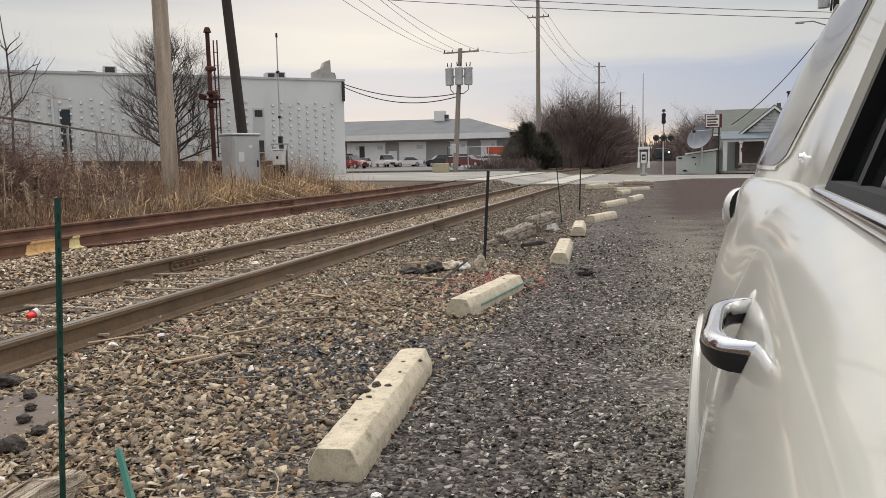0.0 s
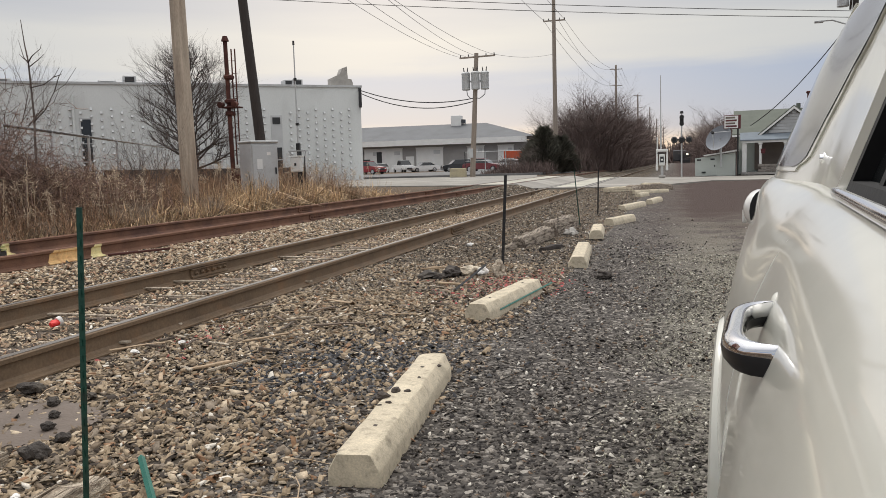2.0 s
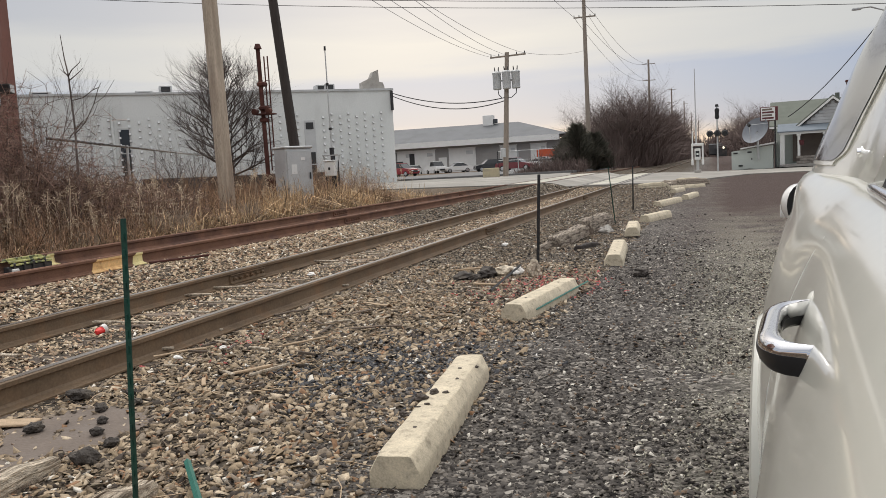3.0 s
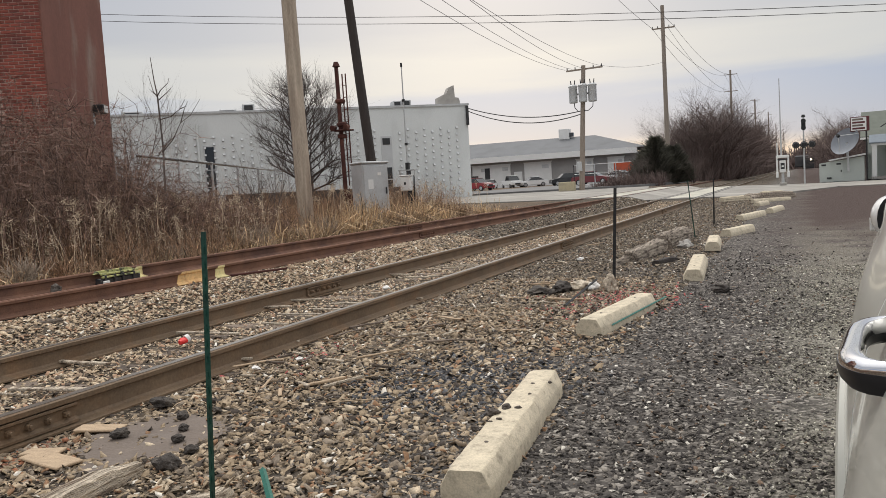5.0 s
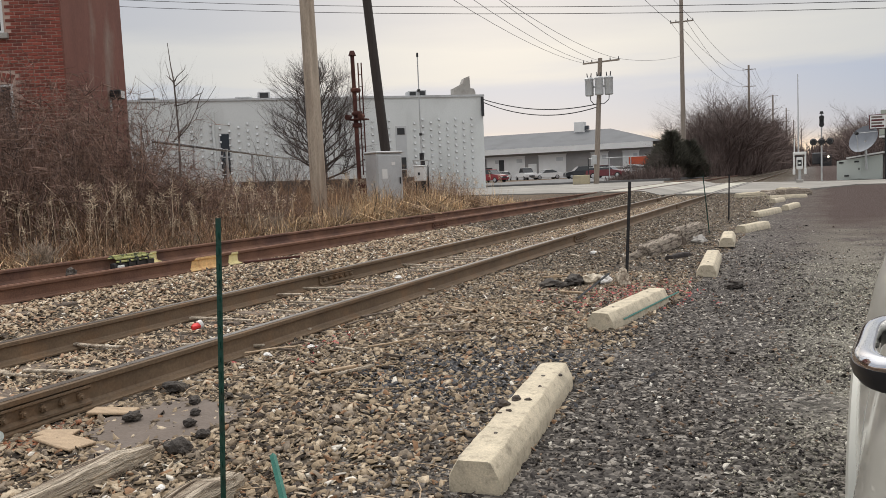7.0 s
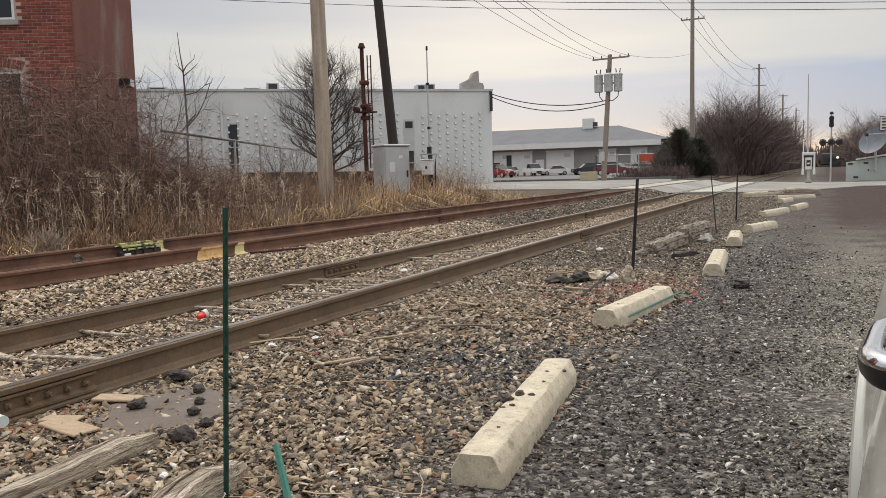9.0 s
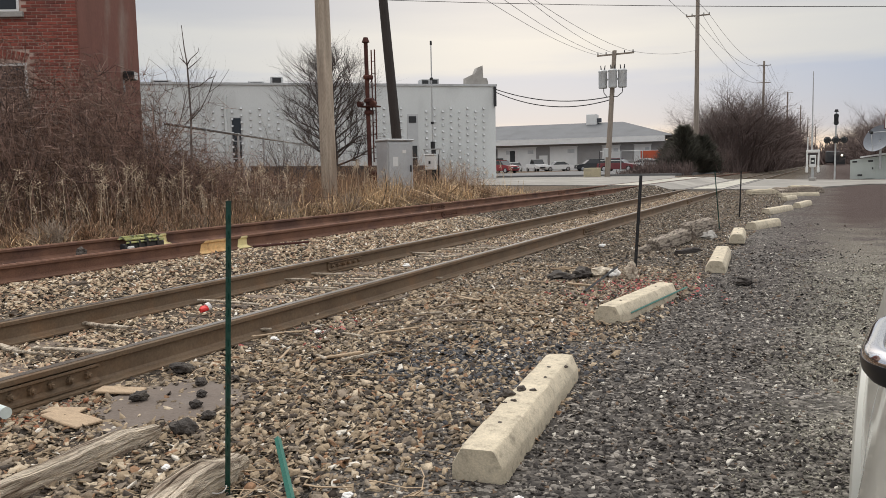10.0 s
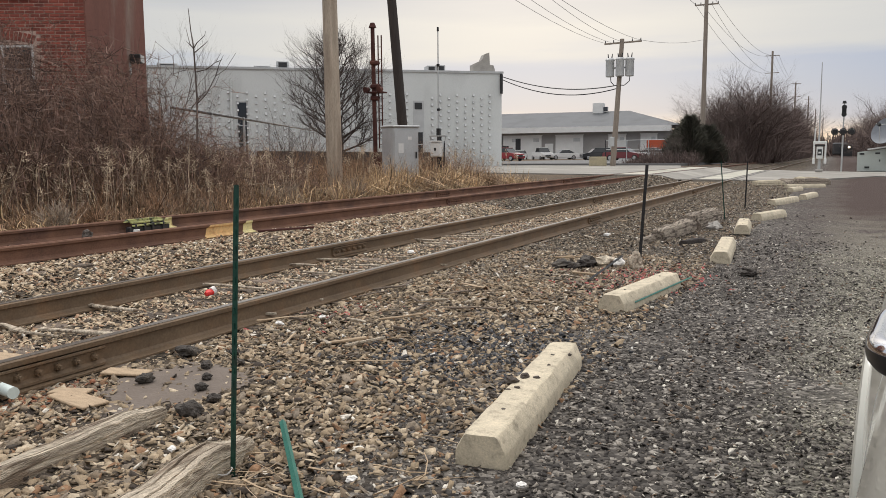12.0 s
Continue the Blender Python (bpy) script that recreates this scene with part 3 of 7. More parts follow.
M_bag = material("crumpled_cream_plastic", (0.55, 0.47, 0.36), 0.6, 0, 0.35, 14, 50, 0.8, (0.16, 0.12, 0.09), 9, dist=0.02)
for dx, dy, r in ((-0.06, 0.70, 0.032), (-0.035, 0.80, 0.028), (0.02, 0.81, 0.016), (-0.005, 0.62, 0.016), (-0.06, 0.47, 0.022), (0.0, 1.05, 0.012), (-0.03, 0.58, 0.012), (0.03, 1.3, 0.012)):
    pebble((-1.04 + dx, 2.6 + dy, 0.115 + r * 0.35), r, M_darkstone, "dark stone lying on a wheel stop", "stone", flat=0.55, seed=dy * 9)
for x, y, r in ((-2.98, 2.90, 0.075), (-2.39, 2.59, 0.095), (-3.2, 3.43, 0.09), (-2.73, 3.08, 0.05), (-2.43, 2.80, 0.055), (-2.89, 3.25, 0.06), (-2.62, 2.92, 0.055), (-2.78, 3.4, 0.045), (-2.95, 3.55, 0.05)):
    pebble((x, y, r * 0.22), r * 0.66, M_coal, "black lump of broken asphalt", "asphalt lump", "asphalt_lump", seed=x * 7 + y)
pebble((-0.5, 8.05, 0.03), 0.10, M_coal, "black lump of broken asphalt on gravel", "asphalt lump", "asphalt_lump", 0.4, 4)
pebble((-8.0, 6.75, 0.22), 0.085, M_darkstone, "brown rock lying between rusted rails", "rock", "rock", 0.8, 2)
for x, y, r, f in ((-2.10, 8.05, 0.13, 0.5), (-2.32, 7.88, 0.11, 0.35), (-2.18, 7.85, 0.07, 0.5)):
    pebble((x, y, r * 0.3), r, M_coal, "crumpled black rubbish bag", "rubbish bag", "rubbish_bag", f, x)
pebble((-1.95, 8.2, 0.035), 0.13, M_bag, "crumpled cream plastic bag", "litter bag", "litter_bag", 0.45, 8)


def stake(p, top, r, label, mat, lean=(0, 0), name="stake"):
    """A T-section steel fence stake with studs along its face."""
    th = thing(name, pose(p[0], p[1], 0), label, "stake", "stakes along the track")
    bm = bmesh.new()
    n = 2
    rings = [[(a + lean[0] * i / n, b + lean[1] * i / n, -0.05 + (top + 0.05) * i / n) for a, b in ((-r, -0.3 * r), (r, -0.3 * r), (r, 0), (0.25 * r, 0.05 * r), (0.25 * r, r), (-0.25 * r, r), (-0.25 * r, 0.05 * r), (-r, 0))] for i in range(n + 1)]
    loft(bm, rings)
    part("post", bm, mat, th)
    z = 0.12
    first = None
    while z < top - 0.02:
        f = z / top
        m = pose(lean[0] * f, lean[1] * f - 0.3 * r, z)
        if first is None:
            first = part("stud", boxm(-0.4 * r, 0.4 * r, -0.35 * r, 0, -0.012, 0.012), mat, th)
            first.matrix_basis = m
        else:
            share(first, "stud", th, m)
        z += 0.055
    return th


stake((-1.755, 2.15), 1.06, 0.0105, "green painted steel stake standing in gravel", M_green, (0.095, -0.03))
def loose_wire():
    V, F = [], []
    p = Vector((-1.74, 2.12, 0.03))
    for k in range(18):
        a = k * 0.75
        q = Vector((-1.74 + 0.012 * k * math.cos(a * 0.35), 2.12 - 0.006 * k, 0.03 + 0.012 * math.sin(a)))
        tube(V, F, p, q, 0.0022, 0.0022)
        p = q
    tagged(cloud("loose_wire", V, F, M_paper), "bent pale wire at a stake's foot", "wire")


loose_wire()
stake((-1.62, 8.36), 1.05, 0.016, "dark steel stake standing by pink marks", M_black, (0.06, 0))
stake((-1.53, 14.97), 1.03, 0.009, "thin leaning green steel stake on gravel", M_green, (-0.10, 0))
stake((-1.50, 18.2), 1.0, 0.014, "thin dark steel stake on gravel", M_black, (0.02, 0))


def fallen_stake(p, q, r, mat, label):
    p, q = Vector(p), Vector(q)
    bm = bmesh.new()
    d = q - p
    rot = d.to_track_quat('Y', 'Z').to_matrix().to_4x4()
    prism(bm, [(-r, 0), (0, r), (r, 0), (r * 0.9, -0.003), (0, r - 0.004), (-r * 0.9, -0.003)], "y", 0, d.length)
    ob = part("fallen_stake", bm, mat)
    ob.matrix_basis = Matrix.Translation(p) @ rot
    return tagged(ob, label, "steel stake")


M_greenlite = material("faded_green_steel", (0.025, 0.15, 0.115), 0.5, 0, 0.2, 12, 90, 0.2)
fallen_stake((-1.16, 1.80, 0.02), (-1.835, 2.555, 0.055), 0.0135, M_greenlite, "green angle-iron stake lying on the gravel")
fallen_stake((-1.13, 5.95, 0.04), (-0.93, 7.35, 0.05), 0.008, M_greenlite, "green steel strip leaning against a wheel stop")
fallen_stake((-1.78, 7.0, 0.02), (-1.73, 8.05, 0.12), 0.014, M_black, "dark bent bar lying on the gravel")


def beam(p, q, w, h, label, seed, z=0.0, tilt=0.0, mat=None):
    p, q = Vector((*p, 0)), Vector((*q, 0))
    n = (q - p).length
    yaw = math.degrees(math.atan2(-(q - p).x, (q - p).y))
    bm = bmesh.new()
    k = 34
    rings = []
    for i in range(k + 1):
        y = n * i / k
        e = 1.0 - 0.35 * smooth(0.85, 1.0, i / k) - 0.1 * (i == 0)
        prof = ((-0.5, -1), (-0.5, 0.3), (-0.47, 0.62), (-0.44, 0.55), (-0.4, 0.86), (-0.3, 0.93), (-0.28, 0.78), (-0.25, 0.95), (-0.08, 1.0), (-0.06, 0.80), (-0.03, 0.99), (0.14, 0.95), (0.17, 0.72), (0.20, 0.94), (0.36, 0.92), (0.38, 0.75), (0.44, 0.86), (0.5, 0.55), (0.46, 0.45), (0.5, 0.3), (0.5, -1))
        rings.append([(a * w * e, y, max(0, b) * h * e * (1 + 0.12 * noise.noise(Vector((a * 9, y * 3, seed)))) - (0.03 if b < 0 else 0)) for a, b in prof])
    loft(bm, rings)
    wobble(bm, 0.02, 3.3, seed)
    wobble(bm, 0.005, 23, seed)
    ob = part("timber_beam", bm, mat or M_beam, soft=False)
    ob.matrix_basis = pose(p.x, p.y, z, tilt, 0, yaw)
    return tagged(ob, label, "timber beam", "old timbers on the gravel")


beam((-2.40, 1.1), (-2.485, 2.52), 0.105, 0.075, "split grey weathered timber lying on ballast", 1.0)
beam((-1.60, 0.9), (-1.885, 2.36), 0.15, 0.095, "cracked dark weathered tie with grey top", 5.0)
M_debris = material("pale_split_timber", (0.42, 0.355, 0.285), 0.9, 0, 0.5, 5, 30, 1.0, (0.13, 0.10, 0.08), 4, (0.48, 0.62), stretch=(9, 0.7, 9), dist=0.016)
beam((-2.06, 10.35), (-1.88, 11.9), 0.10, 0.07, "thin splinter of grey split timber on gravel", 9.0, mat=M_debris)
beam((-1.92, 10.95), (-1.72, 12.5), 0.22, 0.15, "broken grey timber lying among debris", 10.0, mat=M_debris, tilt=2)
beam((-1.80, 12.75), (-1.58, 14.3), 0.26, 0.24, "pale split timber stub lying on gravel", 13.0, mat=M_debris, tilt=1)
beam((-1.98, 12.3), (-1.66, 12.75), 0.14, 0.13, "short dark rotten timber piece on gravel", 17.0, mat=M_tie)
beam((-1.52, 10.5), (-1.36, 11.1), 0.12, 0.05, "flat black rotten timber piece on gravel", 19.0, mat=M_pole_dark)
for k, (x, y, l, yaw) in enumerate(((-1.6, 33.6, 1.6, 60), (-1.1, 33.2, 1.3, 20), (-0.7, 33.9, 1.1, -35), (-1.4, 32.2, 1.5, 75), (-1.9, 31.0, 1.4, 50), (-0.35, 32.6, 0.9, 10))):
    c, d = math.cos(radians(yaw)) * l / 2, math.sin(radians(yaw)) * l / 2
    beam((x - c, y - d), (x + c, y + d), 0.28, 0.16 + 0.05 * (k % 3), "broken pale slab in a heap near the crossing", 40.0 + k, mat=M_debris if k % 2 else M_conc)
pebble((-1.45, 12.9, 0.03), 0.15, M_conc_grey, "pale broken concrete piece on gravel", "concrete piece", "concrete_piece", 0.5, 3)
pebble((-1.60, 8.12, 0.04), 0.10, M_beam, "small grey wooden stump beside a stake", "stump", "wood_stump", 1.2, 6)
pebble((-1.8, 8.2, 0.03), 0.08, M_paper, "white stone beside a stake", "stone", "stone", 0.6, 7)


def plank(p, yaw, l, w, h, label, mat=None, name="wood_plank", z=0.0, tilt=0):
    bm = boxm(-l / 2, l / 2, -w / 2, w / 2, 0, h, 0.004)
    bmesh.ops.subdivide_edges(bm, edges=[e for e in bm.edges if e.calc_length() > l * 0.8], cuts=5)
    wobble(bm, 0.012, 5, p[0] * 3 + p[1])
    ob = part(name, bm, mat or M_plank)
    ob.matrix_basis = pose(p[0], p[1], z, tilt, 0, yaw)
    return tagged(ob, label, "plank")


plank((-3.03, 2.52), -12, 0.34, 0.13, 0.014, "pale broken plank lying beside the rail")
plank((-3.17, 2.60), 20, 0.2, 0.09, 0.014, "pale broken plank lying beside the rail")
plank((-3.2, 2.97), 15, 0.26, 0.10, 0.014, "pale wood offcut under the rail joint")
plank((-4.2, 2.85), 8, 0.36, 0.2, 0.014, "pale flat board lying between the rails")
for k in range(46):
    x, y = random.uniform(-3.35, -2.2), random.uniform(3.3, 6.3)
    if k > 26:
        x, y = random.uniform(-3.3, -1.6), random.uniform(6, 14)
    plank((x, y), random.uniform(0, 180), random.uniform(0.06, 0.38), random.uniform(0.012, 0.035), random.uniform(0.008, 0.02), "splinter of weathered wood on the ballast", random.choice([M_beam, M_tie, M_plank]), "wood_splinter", 0.012, random.uniform(-3, 3))
for k in range(22):
    plank((random.uniform(-4.9, -3.7), random.uniform(3.2, 11)), random.uniform(-12, 12), random.uniform(0.25, 0.7), random.uniform(0.015, 0.05), 0.018, "split sliver of a weathered tie", M_beam, "wood_splinter", 0.008, 0)


def twigs():
    """Thin dry twigs and stalks strewn over the ballast."""
    rng = random.Random(91)
    V, F = [], []
    for i in range(150):
        if i < 70:
            x, y = rng.uniform(-3.4, -1.9), rng.uniform(3.2, 6.6)
        elif i < 100:
            x, y = rng.gauss(-1.5, 0.3), rng.gauss(2.1, 0.25)
        else:
            x, y = rng.uniform(-3.3, -0.9), rng.uniform(6.0, 15.0)
        a = rng.gauss(0.3, 1.0)
        p = Vector((x, y, ground_z(x, y) + rng.uniform(0.008, 0.02)))
        r = rng.uniform(0.0015, 0.005)
        for k in range(3):
            q = p + Vector((math.cos(a), math.sin(a), 0)) * rng.uniform(0.03, 0.13)
            tube(V, F, p, q, r, r * 0.8)
            p, a, r = q, a + rng.gauss(0, 0.3), r * 0.8
    tagged(cloud("dry_twigs", V, F, M_plank), "dry twigs and stalks strewn on the ballast", "twigs", kind="stuff")


def paper_cup():
    th = thing("paper_cup", pose(-4.49, 4.98, 0.02, 75, 0, 165), "crushed red and white paper cup on ballast", "paper cup")
    bm = bmesh.new()
    loft(bm, [[(r * math.cos(a) * 1.0, r * math.sin(a) * 0.8, z) for a in [i * math.tau / 14 for i in range(14)]] for z, r in ((0, 0.024), (0.035, 0.030), (0.065, 0.034))])
    part("cup", wobble(bm, 0.012, 26), M_cup, th)
    part("rim", rodm((0, 0, 0.062), (0, 0, 0.092), 0.035, 0.038, 14), M_paper, th, "white rim")


paper_cup()
twigs()
for x, y, r in ((-4.30, 8.25, 0.05), (-3.05, 4.6, 0.03), (-3.2, 4.3, 0.028), (-2.7, 11.2, 0.05), (-3.2, 2.0, 0.03), (-2.1, 2.2, 0.02), (-0.74, 2.46, 0.019), (-1.3, 2.25, 0.022)):
    pebble((x, y, 0.02), r, M_paper, "scrap of white litter on the stones", "litter", "litter_scrap", 0.45, x + y)


def pipe(p, q, r):
    bm = bmesh.new()
    rod(bm, p, q, r, n=16)
    ob = part("plastic_pipe", bm, M_tube, soft=True)
    tagged(ob, "pale plastic pipe offcut lying beside the rail", "plastic pipe")


pipe((-3.85, 2.50, 0.04), (-3.30, 2.385, 0.04), 0.029)


def mud():
    bm = bmesh.new()
    bmesh.ops.create_circle(bm, cap_ends=True, segments=90, radius=1)
    for v in bm.verts:
        k = 1 + 0.45 * noise.noise(v.co * 2.1) + 0.2 * noise.noise(v.co * 7)
        v.co = Vector((v.co.x * 0.34 * k, v.co.y * 0.42 * k, 0))
    bmesh.ops.triangulate(bm, faces=bm.faces)
    r = bmesh.ops.extrude_face_region(bm, geom=bm.faces[:])
    for v in r["geom"]:
        if isinstance(v, bmesh.types.BMVert):
            v.co.z += 0.008
    ob = part("mud_patch", bm, M_mud)
    ob.matrix_basis = pose(-2.80, 2.95, -0.012, 0, 0, 20)
    tagged(ob, "flat patch of wet brown mud", "mud", kind="structure")


mud()


def stone_field(name, label, mat, count, place, size, seed, kind="stuff"):
    """Many loose angular stones in one mesh; place gives x, y and a size factor."""
    rng = np.random.default_rng(seed)
    base = np.array([(-1, -1, -1), (1, -1, -1), (1, 1, -1), (-1, 1, -1), (-1, -1, 1), (1, -1, 1), (1, 1, 1), (-1, 1, 1)], float) * 0.62
    quads = np.array([(4, 5, 6, 7), (0, 1, 5, 4), (1, 2, 6, 5), (2, 3, 7, 6), (3, 0, 4, 7)])
    xyf = place(rng, count)
    n = len(xyf)
    pts = np.repeat(base[None], n, 0)
    pts[:, 4:, :2] *= rng.uniform(0.55, 1.0, (n, 1, 2))
    pts += rng.normal(0, 0.21, pts.shape)
    s = size[0] * (size[1] / size[0]) ** (rng.random(n) ** 1.6) * xyf[:, 2]
    sc = np.stack([s * rng.uniform(0.9, 1.7, n), s * rng.uniform(0.6, 1.1, n), s * rng.uniform(0.18, 0.46, n)], 1)
    pts *= sc[:, None, :]
    tx, ty = rng.normal(0, 0.38, n), rng.normal(0, 0.38, n)
    pts[:, :, 2] += pts[:, :, 0] * tx[:, None] + pts[:, :, 1] * ty[:, None]
    a = rng.uniform(0, math.tau, n)
    c, d = np.cos(a)[:, None], np.sin(a)[:, None]
    x, y = pts[:, :, 0] * c - pts[:, :, 1] * d, pts[:, :, 0] * d + pts[:, :, 1] * c
    gz = np.array([ground_z(px, py) for px, py in xyf[:, :2]])
    v = np.stack([x + xyf[:, 0:1], y + xyf[:, 1:2], pts[:, :, 2] + gz[:, None] - 0.010 + s[:, None] * rng.uniform(0.0, 0.5, (n, 1))], 2).reshape(-1, 3)
    f = (quads[None] + (np.arange(n) * 8)[:, None, None]).reshape(-1, 4)
    me = bpy.data.meshes.new(name)
    me.vertices.add(len(v))
    me.vertices.foreach_set("co", v.ravel())
    me.loops.add(f.size)
    me.loops.foreach_set("vertex_index", f.ravel().astype(np.int32))
    me.polygons.add(len(f))
    me.polygons.foreach_set("loop_start", np.arange(0, f.size, 4, dtype=np.int32))
    me.update(calc_edges=True)
    me.materials.append(mat)
    ob = new(name, me)
    return tagged(ob, label, "leaves" if "leaves" in name else "gravel", kind=kind)


def off_mud(p):
    return p[(((p[:, 0] + 2.80) / 0.30) ** 2 + ((p[:, 1] - 2.95) / 0.36) ** 2 > 1) | (np.sin(p[:, 0] * 91 + p[:, 1] * 57) > 0.93)]


def near_ballast(rng, n):
    y = 1.2 + 8.0 * rng.random(n) ** 1.5
    x = rng.uniform(-3.42, -0.9, n)
    keep = rng.random(n) < np.clip((-0.75 - x) / 0.9, 0.12, 1)
    return off_mud(np.stack([x, y, np.ones(n)], 1)[keep])


def mid_ballast(rng, n):
    y = 7.0 + 26.0 * rng.random(n) ** 1.6
    x = rng.uniform(-3.42, -0.9, n)
    return np.stack([x, y, 0.9 + 0.01 * (y - 7)], 1)


def track_ballast(rng, n):
    y = 2.0 + 30.0 * rng.random(n) ** 1.8
    x = rng.uniform(-4.93, -3.57, n)
    tie = np.abs(((y + 0.2 * np.sin(y)) % 0.56) - 0.28) < 0.08
    keep = ~tie | (rng.random(n) < 0.35)
    return np.stack([x, y, np.ones(n)], 1)[keep]


def between_ballast(rng, n):
    y = 2.5 + 13.0 * rng.random(n) ** 1.3
    x = rng.uniform(-6.74, -5.08, n)
    return np.stack([x, y, 1.0 + 0.02 * (y - 2.5)], 1)


def between_far(rng, n):
    y = 13.5 + 20.0 * rng.random(n) ** 1.3
    x = rng.uniform(-6.74, -5.08, n)
    return np.stack([x, y, 1.1 + 0.02 * (y - 13)], 1)


def far_ballast(rng, n):
    y = 4.0 + 24.0 * rng.random(n) ** 1.4
    x = rng.uniform(-9.3, -6.9, n)
    keep = (x > -8.28) | (x < -8.44)
    return np.stack([x, y, np.full(n, 1.0)], 1)[keep]


def lot_gravel(rng, n):
    y = 1.6 + 15.0 * rng.random(n) ** 2.0
    x = rng.uniform(-2.0, 2.2, n)
    worn = 0.5 + 0.5 * np.sin(x * 5.1 + np.sin(y * 2.3) * 1.4) * np.cos(y * 1.7 + x)
    keep = rng.random(n) < np.clip((x + 2.0) / 0.9, 0.1, 1) * np.where(x > 0.1, 0.4 + 0.5 * worn, 1) * np.clip((13.5 - y) / 7 - np.clip(x, 0, 3) * 0.25, 0.04, 1)
    return np.stack([x, y, 0.9 + 0.04 * y], 1)[keep]


stone_field("ballast", "loose tan and brown ballast stones beside the rail", M_ballast, 46000, near_ballast, (0.007, 0.027), 1)
stone_field("ballast", "loose brown ballast stones beside the track", M_ballast_mid, 36000, mid_ballast, (0.010, 0.027), 2)
stone_field("ballast", "brown ballast stones between the rails and ties", M_ballast_pale, 26000, track_ballast, (0.010, 0.025), 3)
stone_field("ballast", "pale tan ballast stones between two tracks", M_ballast_pale, 24000, between_ballast, (0.011, 0.028), 4)
stone_field("ballast", "dull brown ballast stones between tracks near the crossing", M_ballast_mid, 9000, between_far, (0.014, 0.03), 14)
stone_field("ballast", "ballast stones around the rusted far track", M_ballast_pale, 15000, far_ballast, (0.014, 0.030), 5)
stone_field("gravel", "fine dark grey gravel spread over the lot", M_gravel, 92000, lot_gravel, (0.005, 0.0145), 6)


def lot_grit(rng, n):
    y = 1.7 + 8.5 * rng.random(n) ** 1.7
    x = rng.uniform(-0.7, 1.2, n)
    patchy = 0.62 + 0.5 * np.sin(x * 4.3 + 1.0 + np.sin(y * 1.9)) * np.cos(y * 1.3 - x * 2)
    keep = rng.random(n) < np.clip((x + 0.30) / 0.7, 0, 1) * (0.3 + 0.7 * patchy)
    return np.stack([x, y, 0.85 + 0.06 * y], 1)[keep]


M_grit = ramp_stone("pale_olive_grit", [(3, (0.27, 0.252, 0.20)), (2.4, (0.39, 0.365, 0.295)), (1.8, (0.14, 0.13, 0.105)), (0.9, (0.58, 0.55, 0.46)), (1.2, (0.055, 0.05, 0.043))])
stone_field("gravel", "fine pale olive-grey grit in patches on the lot", M_grit, 56000, lot_grit, (0.0035, 0.0085), 16)


def dark_zone(rng, n):
    p = rng.normal(0, 1, (n, 2)) * np.array([0.33, 0.42]) + np.array([-1.75, 4.35])
    return np.column_stack([p, np.ones(n)])


M_slate = ramp_stone("blue_black_stones", [(3, (0.055, 0.056, 0.062)), (2, (0.085, 0.085, 0.09)), (1, (0.035, 0.035, 0.038)), (0.5, (0.16, 0.16, 0.165)), (0.12, (0.6, 0.58, 0.55))])
stone_field("gravel", "patch of blue-black stones on the ballast", M_slate, 2600, dark_zone, (0.010, 0.022), 9)


def leaf_zone(rng, n):
    p = rng.normal(0, 1, (n, 2)) * np.array([0.10, 0.16]) + np.array([-3.28, 2.55])
    return np.column_stack([p, np.ones(n)])


M_leaf = material("rust_brown_dead_leaf", (0.30, 0.12, 0.06), 0.9, 0, 0.4, 20, 90, 0.2, (0.16, 0.07, 0.045), 15)
stone_field("dead_leaves", "rust-brown dead leaves gathered under the rail joint", M_leaf, 160, leaf_zone, (0.010, 0.022), 27)


def pink_zone(rng, n):
    p = rng.normal(0, 1, (n, 2)) * np.array([0.28, 0.42]) + np.array([-1.45, 7.5])
    q = rng.normal(0, 1, (n // 14, 2)) * np.array([0.2, 0.4]) + np.array([-3.1, 4.9])
    p = np.concatenate([p, q])
    return np.column_stack([p, np.ones(len(p))])


stone_field("marking_paint", "stones sprayed with faded pink marking paint", M_pinkpaint, 900, pink_zone, (0.010, 0.021), 8)


# ---- painted blocks at the far rails ----
def paint_sleeve(x, top, y0, y1, y0b, y1b, mat, label):
    """Paint on the near side of a rail: a thin coat that follows web and foot, its ends slanting."""
    side = [(0.0385, -0.010), (0.0365, -0.035), (0.0125, -0.048), (0.0125, -0.128), (0.024, -0.143), (0.0715, -0.157), (0.0715, -0.168)]
    bm = bmesh.new()
    lo, hi = [], []
    for i, (a, z) in enumerate(side):
        f = i / (len(side) - 1)
        lo.append((a, y0 + (y0b - y0) * f, top + z))
        hi.append((a, y1 + (y1b - y1) * f, top + z))
    back = [(a - 0.0032, y, z) for a, y, z in lo][::-1], [(a - 0.0032, y, z) for a, y, z in hi][::-1]
    loft(bm, [lo + back[0], hi + back[1]])
    ob = part("paint_mark", bm, mat)
    ob.matrix_basis = pose(x, 0, 0)
    return tagged(ob, label, "paint mark")


